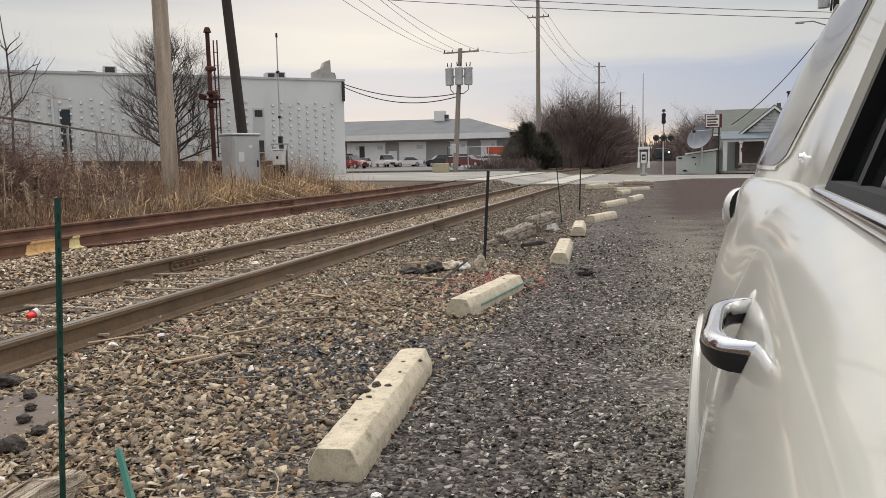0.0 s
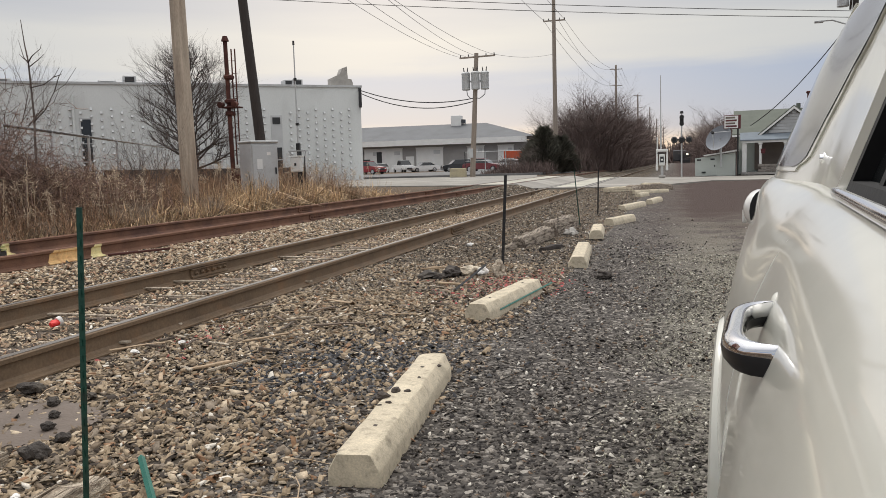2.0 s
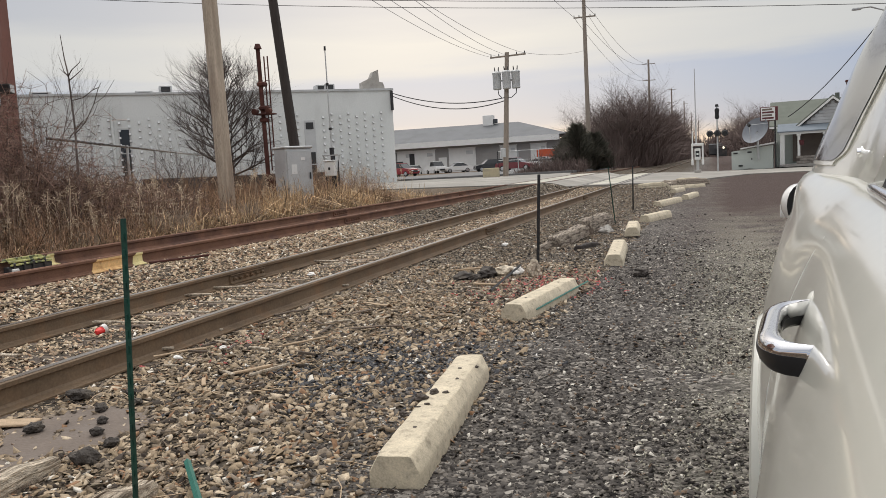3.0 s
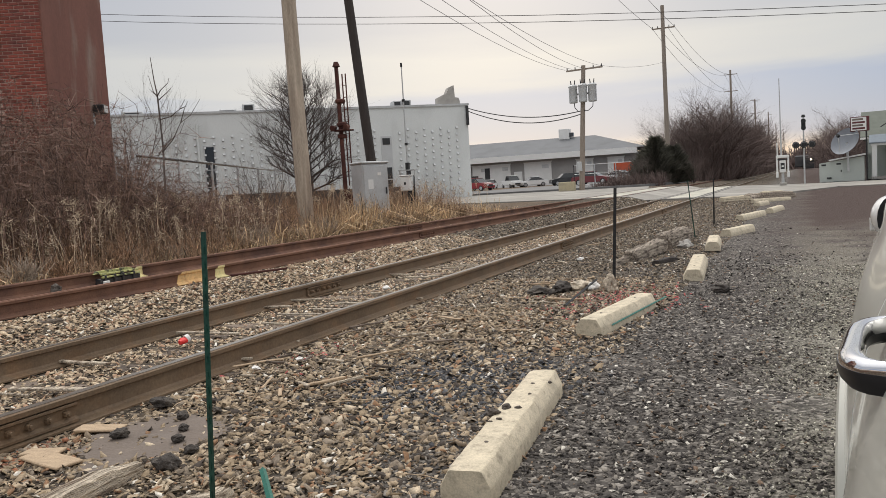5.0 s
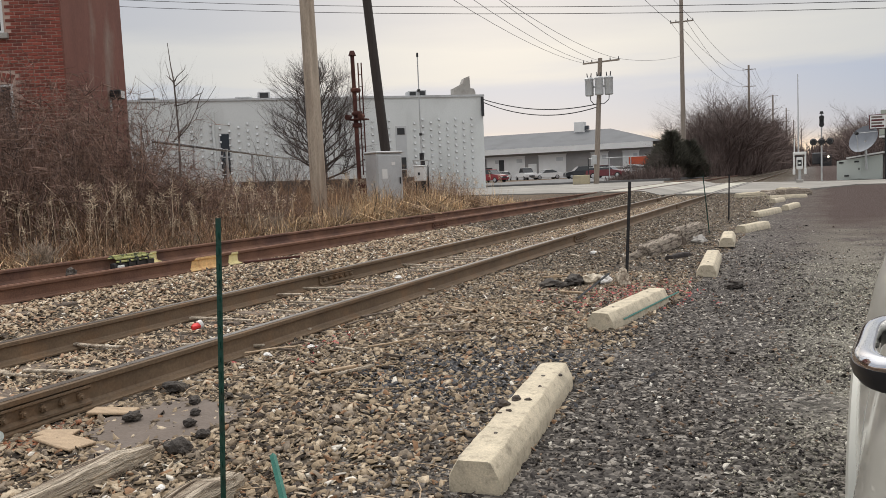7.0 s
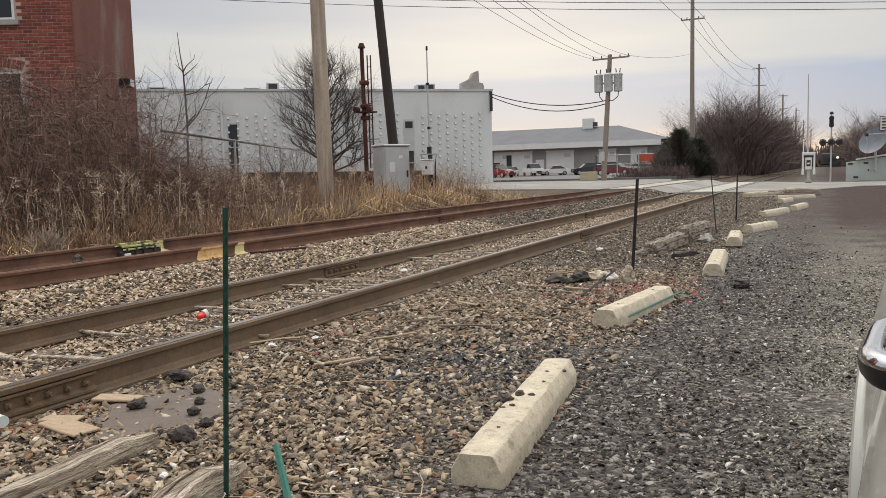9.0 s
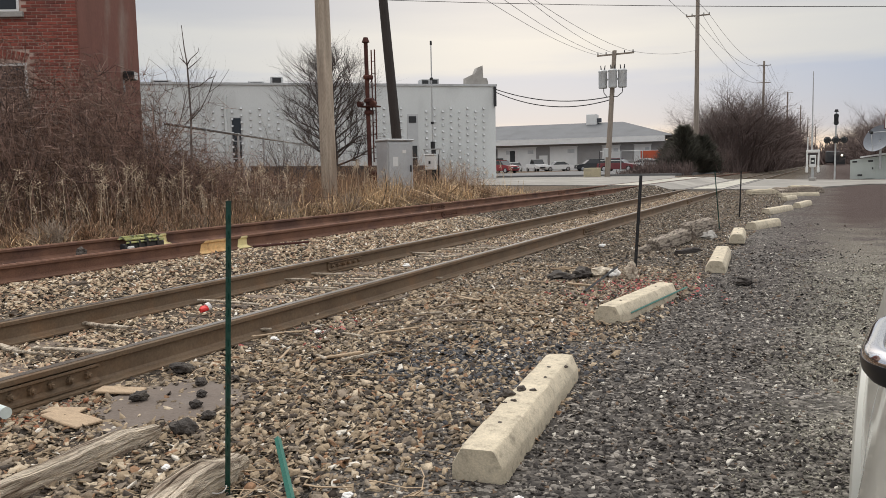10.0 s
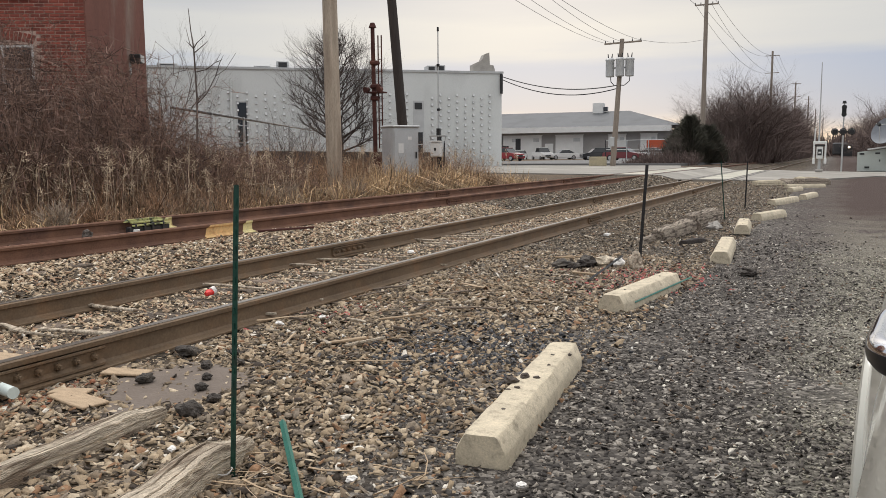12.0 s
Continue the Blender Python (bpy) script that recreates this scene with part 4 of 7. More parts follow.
def rail_marks():
    paint_sleeve(R3, TOP_FAR, 7.58, 8.06, 7.44, 7.98, M_peach, "faded orange and yellow paint on the rail side")
    paint_sleeve(R3, TOP_FAR, 8.26, 8.38, 8.16, 8.42, M_yellow, "yellow paint wedge on the rail side")
    paint_sleeve(R4, TOP_FAR, 8.36, 8.47, 8.30, 8.54, M_yellow, "yellow paint wedge on the rail side")
    th = thing("derail_device", pose(R4 + 0.10, 7.60, 0), "yellow-green derail device clamped to the rail", "derail device")
    part("base", boxm(-0.03, 0.07, 0, 0.70, 0.15, 0.24, 0.01), M_cardark, th)
    part("wedge", prismm([(0.0, 0.30), (0.05, 0.337), (0.60, 0.337), (0.68, 0.315), (0.68, 0.30)], "x", -0.08, -0.03), M_lime, th)
    for z, x in ((0.285, 0.05), (0.245, 0.075)):
        part("bar", boxm(x - 0.015, x + 0.015, 0.03, 0.68, z, z + 0.024, 0.004), M_lime, th)
    for y in (0.06, 0.22, 0.36, 0.55):
        part("lug", boxm(0.03, 0.095, y, y + 0.035, 0.16, 0.285, 0.008), M_cardark, th)
    part("chain_end", boxm(0.07, 0.11, 0.03, 0.13, 0.17, 0.21, 0.01), M_paper, th)
    bar = part("throw_bar", boxm(-0.02, 0.02, 0, 0.85, 0, 0.03, 0.006), M_rust)
    bar.matrix_basis = pose(R3 + 0.16, 8.34, 0.165, 0, 0, -24)
    tagged(bar, "rusted iron bar lying on the ballast", "iron bar")


rail_marks()


# ---- poles, wires and signal gear ----
def utility_pole(name, base, top, r0, r1, mat, label, lean=(0, 0)):
    th = thing(name, pose(*base), label, "utility pole", "poles along the railway")
    bm = bmesh.new()
    rings = []
    for i in range(13):
        f = i / 12
        r = r0 + (r1 - r0) * f
        rings.append([(lean[0] * f + r * math.cos(a) * (1 + 0.04 * noise.noise(Vector((a, f * 9, base[0])))), lean[1] * f + r * math.sin(a), -0.3 + (top + 0.3) * f) for a in [k * math.tau / 14 for k in range(14)]])
    loft(bm, rings)
    part("pole", bm, mat, th, soft=True)
    return th


utility_pole("utility_pole", (-10.56, 16.01, 0.3), 12.6, 0.193, 0.143, M_pole, "tall tan weathered wooden pole in dry weeds", (-0.11, 0.0))
utility_pole("utility_pole", (-12.55, 23.3, 0.4), 12.0, 0.17, 0.13, M_pole_dark, "black creosoted pole leaning behind a cabinet", (-1.05, 0.0))


def crossarm(th, z, half, mat, yaw=0.0, pins=True, off=0.16):
    bm = boxm(-half, half, off, off + 0.1, z - 0.06, z + 0.06, 0.01)
    bm.transform(pose(0, 0, 0, 0, 0, yaw))
    arm = part("crossarm", bm, mat, th)
    if pins:
        for k in (-0.95, -0.5, 0.5, 0.95):
            b2 = rodm((k * half, off + 0.05, z + 0.06), (k * half, off + 0.05, z + 0.24), 0.05, 0.03, 8)
            b2.transform(pose(0, 0, 0, 0, 0, yaw))
            part("insulator", b2, M_dark, arm)
    return arm


# transformer pole by the parking lot
TX, TY = -14.9, 60.0
tp = utility_pole("utility_pole", (TX, TY, 0.4), 9.3, 0.22, 0.16, M_pole_mid, "grey wooden pole carrying grey transformers", (0.55, 0))
crossarm(tp, 9.05, 1.45, M_pole_mid, -8, off=0.10).location.x = 0.55
tm = None
for k, dx in enumerate((-0.75, 0.05, 0.72)):
    bm = bmesh.new()
    cx, cy = 0.45 + dx, -0.32 if k == 1 else -0.1
    loft(bm, [[(cx + r * math.cos(a), cy + r * math.sin(a), z) for a in [i * math.tau / 18 for i in range(18)]] for z, r in ((6.55, 0.27), (6.6, 0.32), (7.7, 0.32), (7.76, 0.35), (7.82, 0.35), (7.92, 0.24))])
    t = part("transformer", bm, M_galv, tp, "grey steel transformer can", soft=True)
    for q in (-0.12, 0.12):
        part("bushing", rodm((cx + q, cy, 7.88), (cx + q * 1.4, cy, 8.25), 0.05, 0.03, 8), M_dark, t)
part("bracket", boxm(-0.5, 1.35, -0.02, 0.08, 7.15, 7.27), M_galv, tp)
part("meter_box", boxm(-0.2, 0.16, -0.34, -0.2, 1.4, 2.1, 0.02), M_galv, tp)
for dx in (-0.7, 0.75):
    bm = bmesh.new()
    pts = [Vector((0.45 + dx, -0.1, 6.6)), Vector((0.45 + dx * 0.95, -0.1, 6.2)), Vector((0.4 + dx * 0.5, -0.1, 5.9)), Vector((0.38, -0.1, 5.95))]
    for a, b in zip(pts, pts[1:]):
        rod(bm, a, b, 0.03, n=6)
    part("cable_loop", bm, M_wire, tp)


def line_pole(x, y, h, arms, base=0.3, r=0.2, label="tall slender wooden pole with crossarms beside the railway"):
    th = utility_pole("utility_pole", (x, y, base), h, r, r * 0.7, M_pole_mid, label)
    for z, half in arms:
        crossarm(th, z, half, M_pole_mid, 0, pins=(y < 100))
    return th


line_pole(-11.0, 78, 16.6, [(14.55, 1.05)], 0.3, 0.24)
line_pole(-10.3, 152, 18.6, [(17.85, 1.15), (14.9, 1.15)], 0.3, 0.24)
line_pole(-9.6, 226, 19.0, [(18.75, 1.2), (15.4, 1.2)], 0.3, 0.25)
line_pole(-8.6, 300, 20.2, [(19.2, 1.2), (15.6, 1.2)], 0.3, 0.25)
line_pole(-8.0, 380, 20.0, [(19.0, 1.2), (15.6, 1.2)], 0.3, 0.25)
line_pole(-6.0, 460, 19.5, [(18.6, 1.2), (15.6, 1.2)], 0.3, 0.25)
line_pole(4.0, 430, 14.0, [(13.0, 1.4)], 0.3, 0.25)

# street pole by the house, with lamp arm
sp = utility_pole("street_pole", (8.5, 43.2, 0.05), 10.5, 0.17, 0.13, M_pole_dark, "dark wooden street pole with a lamp arm")
crossarm(sp, 8.3, 1.1, M_pole_dark, 80)
la = part("lamp_arm", rodm((0, 0, 7.25), (-1.0, 0.1, 7.65), 0.035, n=8), M_galv, sp)
part("lamp_arm", rodm((-1.0, 0.1, 7.65), (-1.4, 0.15, 7.65), 0.035, n=8), M_galv, sp)
part("lamp_head", boxm(-1.8, -1.38, 0.05, 0.23, 7.56, 7.68, 0.04, 2), M_galv, sp)
for dx in (-0.6, 0.55):
    part("transformer", rodm((dx, -0.25, 8.2), (dx, -0.25, 9.1), 0.27, 0.27, 16), M_galv, sp)

wires = thing("overhead_wires", pose(0, 0, 0), "thin overhead wires strung between poles and buildings", "wires")
for dz in (0.0, 0.3, 1.15):
    wire("wire", (8.4, 43.2, 7.75 + dz), (-62, 36.0, 16.6 + dz * 1.6), 0.95, 0.018, M_wire, wires)
wire("service_drop", (8.4, 43.1, 7.7), (5.0, 57.0, 3.3), 0.5, 0.03, M_wire, wires)
for dx, far in ((-1.4, (-12.52, 30.0, 8.85)), (-0.85, (-11.72, 30.0, 8.76)), (0.0, (-10.7, 30.0, 8.64)), (1.45, (-10.47, 30.0, 8.62))):
    p, q = Vector((TX + 0.55 + dx, TY, 9.5)), Vector(far)
    wire("wire", p, p + (q - p) * 1.7, 0.85, 0.012, M_wire_pale, wires)
wire("wire", (-11.0, 78, 11.7), (TX + 1.7, TY, 9.6), 0.3, 0.014, M_wire_pale, wires)
for k, dx in enumerate((-1.0, -0.4, 0.4, 1.0)):
    wire("wire", (-11.0 + dx, 78, 14.9), (-10.3 + dx, 152, 18.2 if k % 2 else 15.2), 1.6, 0.02, M_wire_pale, wires)
    wire("wire", (-10.3 + dx, 152, 18.3), (-9.6 + dx, 226, 18.7), 1.6, 0.022, M_wire_pale, wires)
    wire("wire", (-11.0 + dx, 78, 14.9), (-11.6 + dx, 4, 19.5), 1.6, 0.02, M_wire_pale, wires) if k in (0, 3) else None
for dz in (0.0, 0.22):
    wire("service_cable", (-23.6, 58.9, 7.15 + dz), (TX + 0.4, TY, 6.15 + dz), 0.85 - dz, 0.045, M_wire, wires)
wire("wire", (-9.85, 14.45, 11.3), (-21.5, 20.5, 12.6), 0.2, 0.012, M_wire_pale, wires)


def rusty_signal():
    th = thing("signal_mast", pose(-11.2, 19.0, 0.38), "old rust-red iron signal mast with ladder", "signal mast")
    part("mast", rodm((0, 0, -0.2), (-0.04, 0, 4.25), 0.062, 0.055, 12), M_rust, th, soft=True)
    part("cap", rodm((-0.04, 0, 4.25), (-0.04, 0, 4.38), 0.11, 0.06, 10), M_rust, th)
    for dx in (0.085, 0.19):
        part("ladder_rail", boxm(dx - 0.016, dx + 0.012, 0.06, 0.085, 1.0, 4.05), M_rust, th)
    for k in range(9):
        part("rung", rodm((0.085, 0.072, 1.1 + 0.33 * k), (0.19, 0.072, 1.1 + 0.33 * k), 0.009, n=6), M_rust, th)
    part("platform", boxm(-0.2, 0.28, -0.15, 0.2, 2.50, 2.54, 0.01), M_rust, th)
    for z, s in ((3.25, 0.13), (2.62, 0.16), (2.3, 0.12)):
        part("bracket", boxm(-0.10, s, -0.1, 0.1, z, z + 0.12, 0.03), M_rust, th)
    part("hood", rodm((-0.17, -0.05, 2.60), (-0.17, -0.22, 2.58), 0.06, 0.08, 12), M_rust, th)
    part("hood", rodm((0.24, -0.05, 2.60), (0.24, -0.22, 2.58), 0.06, 0.08, 12), M_rust, th)
    part("base_box", boxm(0.1, 0.55, -0.15, 0.2, -0.1, 0.75, 0.03), M_rust, th)


rusty_signal()


def cabinet():
    th = thing("signal_cabinet", pose(-10.36, 18.88, 0.30, 0, 0, 60), "weathered grey steel signal cabinet in weeds", "signal cabinet")
    part("body", boxm(-0.40, 0.40, -0.30, 0.30, 0.0, 1.62, 0.02), M_galv, th)
    part("roof", boxm(-0.43, 0.43, -0.34, 0.33, 1.62, 1.68, 0.02), M_galv, th)
    d = part("door", boxm(-0.37, 0.37, -0.325, -0.302, 0.12, 1.56, 0.008), M_galv, th)
    part("handle", boxm(0.28, 0.32, -0.36, -0.326, 0.8, 0.98, 0.01), M_dark, d)
    part("label_plate", boxm(-0.25, -0.09, -0.332, -0.326, 0.95, 1.2), M_white, d)
    part("vent", boxm(0.05, 0.16, -0.332, -0.326, 1.3, 1.38), M_paper, d)


cabinet()


def mast_box():
    th = thing("radio_mast", pose(-10.50, 21.5, 0.3), "thin grey mast with a white equipment box", "radio mast")
    part("mast", rodm((0, 0, -0.2), (0, 0, 4.62), 0.028, 0.016, 10), M_galv, th)
    part("tip", rodm((0, 0, 4.52), (0, 0, 4.64), 0.035, 0.03, 8), M_black, th)
    part("post", rodm((0.02, 0, -0.2), (0.02, 0, 1.45), 0.07, 0.07, 10), M_cardark, th)
    bx = part("equipment_box", boxm(-0.17, 0.17, -0.24, -0.06, 0.84, 1.27, 0.03, 2), M_white, th)
    part("lid", boxm(-0.19, 0.19, -0.26, -0.05, 1.272, 1.31, 0.012), M_white, bx)
    part("latch", boxm(-0.03, 0.03, -0.256, -0.241, 1.02, 1.1), M_dark, bx)
    part("shelf", boxm(-0.27, 0.27, -0.12, 0.12, 1.44, 1.47), M_galv, th)
    for s in (-1, 1):
        part("brace", rodm((s * 0.26, -0.05, 1.44), (s * 0.17, -0.05, 1.02), 0.018, n=6), M_galv, th)
        part("cable", rodm((s * 0.22, -0.05, 1.3), (s * 0.19, -0.05, 0.45), 0.02, n=6), M_black, th)
    part("collar", boxm(-0.05, 0.05, -0.05, 0.05, 1.45, 1.68), M_black, th)
    for z in (2.2, 3.5):
        part("clamp", boxm(-0.035, 0.035, -0.035, 0.035, z, z + 0.07), M_black, th)


mast_box()


def crossing_gate():
    th = thing("crossing_gate", pose(-0.60, 51.0, 0.10), "raised crossing gate arm on a white mechanism", "crossing gate")
    part("base", boxm(-0.2, 0.2, -0.2, 0.2, 0, 0.16, 0.03), M_conc_grey, th)
    part("post", rodm((0, 0, 0.1), (0, 0, 0.8), 0.08, 0.08, 12), M_galv, th)
    m = part("mechanism", boxm(-0.17, 0.17, -0.16, 0.2, 0.75, 1.45, 0.03), M_white, th)
    part("dark_panel", boxm(-0.11, 0.11, -0.175, -0.162, 0.95, 1.3), M_dark, m)
    part("nameplate", boxm(-0.06, 0.06, -0.185, -0.176, 1.06, 1.16), M_white, m)
    for s in (-1, 1):
        part("side_arm", boxm(s * 0.30 - 0.05, s * 0.30 + 0.05, -0.12, 0.06, 0.72, 1.72, 0.02), M_white, th)
        part("counterweight", boxm(s * 0.30 - 0.07, s * 0.30 + 0.07, -0.15, 0.1, 0.45, 0.80, 0.03), M_white, th)
    part("yoke", boxm(-0.36, 0.36, -0.15, -0.06, 1.60, 1.76, 0.02), M_white, th)
    part("cross_bar", boxm(-0.27, 0.27, -0.12, -0.05, 1.48, 1.55), M_dark, th)
    part("gate_arm", rodm((-0.06, -0.05, 1.7), (-0.08, -0.05, 6.22), 0.045, 0.022, 10), M_galv, th)
    part("stub_arm", boxm(-0.31, -0.25, -0.06, 0.0, 1.7, 2.5), M_white, th)


crossing_gate()


def flasher():
    th = thing("crossing_signal", pose(0.57, 52.5, 0.1), "crossing signal mast with black round lamp hoods", "crossing signal")
    part("mast", rodm((0, 0, 0), (0, 0, 4.0), 0.05, 0.04, 10), M_galv, th)
    part("lamp_bar", boxm(-0.6, 0.6, -0.1, -0.02, 2.28, 2.36), M_black, th)
    for x in (-0.44, 0.0, 0.44):
        t = part("lamp_disc", rodm((x, -0.1, 2.32), (x, -0.14, 2.32), 0.2, 0.2, 18), M_lamp, th)
        part("hood", rodm((x, -0.14, 2.32), (x, -0.42, 2.32), 0.16, 0.13, 14), M_lamp, t)
    part("signal_head", boxm(-0.12, 0.12, -0.16, 0.1, 3.3, 3.85, 0.04), M_black, th)
    for z in (3.3, 3.7):
        part("hood", rodm((0, -0.2, z), (0, -0.42, z), 0.12, 0.14, 12), M_lamp, th)
    part("bell", rodm((0, 0, 3.95), (0, 0, 4.1), 0.12, 0.08, 12), M_black, th)


flasher()


def concrete_block():
    ob = part("concrete_block", boxm(-0.6, 0.6, -0.35, 0.35, 0, 0.72, 0.04), M_block)
    ob.matrix_basis = pose(-15.85, 59.3, 0.32, 0, 0, 4)
    tagged(ob, "yellow-tinted concrete barrier block by the pole", "concrete block")


concrete_block()


# ---- metal-clad building ----
def metal_building():
    c, far = Vector((-23.55, 59.0, 0)), Vector((-48.5, 38.4, 0))
    d = far - c
    yaw = math.degrees(math.atan2(d.y, d.x))
    n = d.length
    th = thing("metal_building", pose(c.x, c.y, 0, 0, 0, yaw), "pale grey metal-clad industrial building with studded panels", "building")
    H = 7.55
    part("wall", boxm(0, n, -9, 0, 0.1, H), M_metalwall, th)
    part("roof_edge", boxm(-0.12, n + 0.1, -9.1, 0.1, H, H + 0.16), M_galv, th)
    part("foundation", boxm(-0.05, n, -0.3, 0.06, 0.0, 0.35), M_conc_grey, th)
    vs, fs = [], []
    for i in range(int(n / 0.66)):
        for j in range(22):
            x, z = 1.0 + 0.66 * i, 0.75 + 0.255 * j
            if (i + j) % 2 or z > 6.0 or abs(x - 6.7) < 0.5:
                continue
            k = len(vs)
            w, p = 0.07, 0.17
            vs += [(x - w, 0.004, z - 0.1), (x + w, 0.004, z - 0.1), (x + w, 0.004, z + 0.1), (x - w, 0.004, z + 0.1), (x - w, p, z - 0.06), (x + w, p, z - 0.06), (x + w, 0.05, z + 0.09), (x - w, 0.05, z + 0.09)]
            fs += [(k + 4, k + 5, k + 6, k + 7), (k, k + 1, k + 5, k + 4), (k + 1, k + 2, k + 6, k + 5), (k + 2, k + 3, k + 7, k + 6), (k + 3, k, k + 4, k + 7)]
    # Studs coloured darker than the wall, standing in for the shadows beneath them.
    tagged(cloud("panel_studs", vs, fs, M_galv, th), kind="stuff")
    for x, z0, z1 in ((6.7, 0.4, 3.1), (19.85, 0.6, 5.25)):
        w = part("window", boxm(x - 0.42, x + 0.42, 0.004, 0.05, z0, z1), M_galv, th, "tall narrow dark window slot")
        part("pane", boxm(x - 0.32, x + 0.32, 0.052, 0.06, z0 + 0.1, z1 - 0.1), M_glass_dark, w)
        for q in (0.35, 0.62):
            part("mullion", boxm(x - 0.34, x + 0.34, 0.061, 0.075, z0 + (z1 - z0) * q - 0.03, z0 + (z1 - z0) * q + 0.03), M_galv, w)
    part("louvre", boxm(6.42, 7.0, 0.046, 0.08, 4.75, 5.25), M_dark, th)
    part("door_panel", boxm(6.28, 7.12, 0.004, 0.045, 3.1, 5.4), M_galv, th)
    part("downpipe", rodm((20.6, 0.1, 0.5), (20.6, 0.1, 6.8), 0.09, n=8), M_metalwall, th)
    part("conduit", rodm((0.05, 0.1, 6.0), (0.05, 0.1, 7.5), 0.12, n=8), M_wire, th)
    # roof gear
    v = part("roof_vent", prismm([(2.15, H), (2.15, H + 0.75), (1.4, H + 1.1), (1.2, H + 1.55), (0.8, H + 1.7), (0.75, H + 0.75), (0.45, H + 0.7), (0.35, H + 0.4), (0.35, H)], "y", -1.6, -0.7), M_conc_grey, th, "grey scrolled parapet piece")
    for x, w, h in ((4.7, 0.4, 0.6), (5.4, 0.35, 0.55), (16.8, 0.45, 0.65), (18.3, 0.6, 0.3), (25.0, 0.7, 0.35)):
        u = part("roof_unit", boxm(x - w, x + w, -2.2, -1.0, H + 0.1, H + h + 0.1, 0.04), M_galv, th)
        part("grille", boxm(x - w * 0.7, x + w * 0.7, -0.998, -0.98, H + 0.2, H + h), M_dark, u)
    return th


metal_building()


def low_wall():
    p, q = Vector((-15.6, 19.5)), Vector((-17.5, 36))
    d = q - p
    th = part("low_wall", boxm(0, d.length, -0.15, 0.15, 0.2, 1.35, 0.02), M_pole_dark)
    th.matrix_basis = pose(p.x, p.y, 0, 0, 0, math.degrees(math.atan2(d.y, d.x)))
    tagged(th, "low dark retaining wall behind the weeds", "low wall")


low_wall()


def chain_fence():
    p, q = Vector((-13.3, 13.5)), Vector((-29.0, 48.5))
    d = q - p
    n = d.length
    th = thing("chain_link_fence", pose(p.x, p.y, 0.35, 0, 0, math.degrees(math.atan2(d.y, d.x))), "old chain-link fence with a dark top rail", "fence")
    part("top_rail", rodm((0, 0, 1.95), (n, 0, 1.95), 0.035, n=8), M_cardark, th)
    k = 0.0
    while k < n:
        part("post", rodm((k, 0, -0.2), (k, 0, 2.0), 0.035, n=8), M_galv, th)
        k += 3.0
    vs, fs = [], []
    for i in range(int(n / 0.35)):
        for s in (-1, 1):
            x0 = 0.35 * i
            x1 = x0 + s * 1.9
            if not 0 < x1 < n:
                continue
            b = len(vs)
            vs += [(x0, -0.002, 0.05), (x0 + 0.006, 0.002, 0.05), (x1 + 0.006, 0.002, 1.93), (x1, -0.002, 1.93)]
            fs.append((b, b + 1, b + 2, b + 3))
    tagged(cloud("wire_mesh", vs, fs, M_galv, th), kind="stuff")


chain_fence()


# ---- warehouse and parked cars ----
def warehouse():
    th = thing("warehouse", pose(-36.0, 128.0, 0.5, 0, 0, 4), "long grey warehouse with white fascia and roll doors", "warehouse")
    L0, L1 = -22, 14.2
    part("wall", boxm(L0, L1, 0, 16, 0, 4.6), M_taupe, th)
    part("fascia", boxm(L0, L1 - 1.0, -1.6, -1.45, 4.35, 5.25), M_white, th, "long white fascia band")
    part("soffit", boxm(L0, L1 - 1.0, -1.44, 0, 4.55, 4.62), M_taupe, th)
    bm = bmesh.new()
    a = [bm.verts.new(v) for v in ((L0, -1.6, 5.25), (L1 + 0.6, -1.6, 5.25), (L1 - 9, 8, 8.1), (L0, 8, 8.1), (L0, 17, 5.25), (L1 + 0.6, 17, 5.25))]
    bm.faces.new((a[0], a[1], a[2], a[3]))
    bm.faces.new((a[1], a[5], a[2]))
    bm.faces.new((a[3], a[2], a[5], a[4]))
    bm.faces.new((a[0], a[3], a[4]))
    bm.faces.new((a[0], a[4], a[5], a[1]))
    part("roof", bm, M_roof, th)
    for x, w, wh in ((-18, 3.4, 0), (-13.6, 1.8, 1), (-9.9, 2.0, 1), (-6.6, 0.7, 2), (-3.2, 2.3, 1), (1.6, 1.6, 0), (4.6, 1.4, 1), (9.6, 1.3, 1)):
        dr = part("roll_door" if wh < 2 else "door", boxm(x - w, x + w, -0.12, -0.004, 0.0, 3.9 if wh < 2 else 2.6), M_white if wh else M_taupe, th)
        if wh == 1:
            part("sign_disc", boxm(x + w * 0.3, x + w * 0.8, -0.135, -0.124, 2.9, 3.5, 0.01), M_galv, dr)
            part("frame", boxm(x - w - 0.12, x + w + 0.12, -0.10, -0.003, 3.9, 4.05), M_white, dr)
    part("dark_door", boxm(-12.4, -11.5, -0.14, -0.121, 0, 3.5), M_dark, th)
    part("window", boxm(-15.0, -13.6, -0.14, -0.121, 1.2, 2.3), M_glass_dark, th)
    v = part("roof_unit", boxm(-0.8, 1.0, 6.6, 8.4, 7.7, 9.5, 0.05), M_white, th)
    part("duct", boxm(1.0, 1.7, 6.8, 7.6, 8.1, 8.8, 0.05), M_cardark, v)
    part("annex", boxm(L0 - 3, L0 + 0.5, -1.4, 6, 0, 4.0), M_taupe, th)


warehouse()


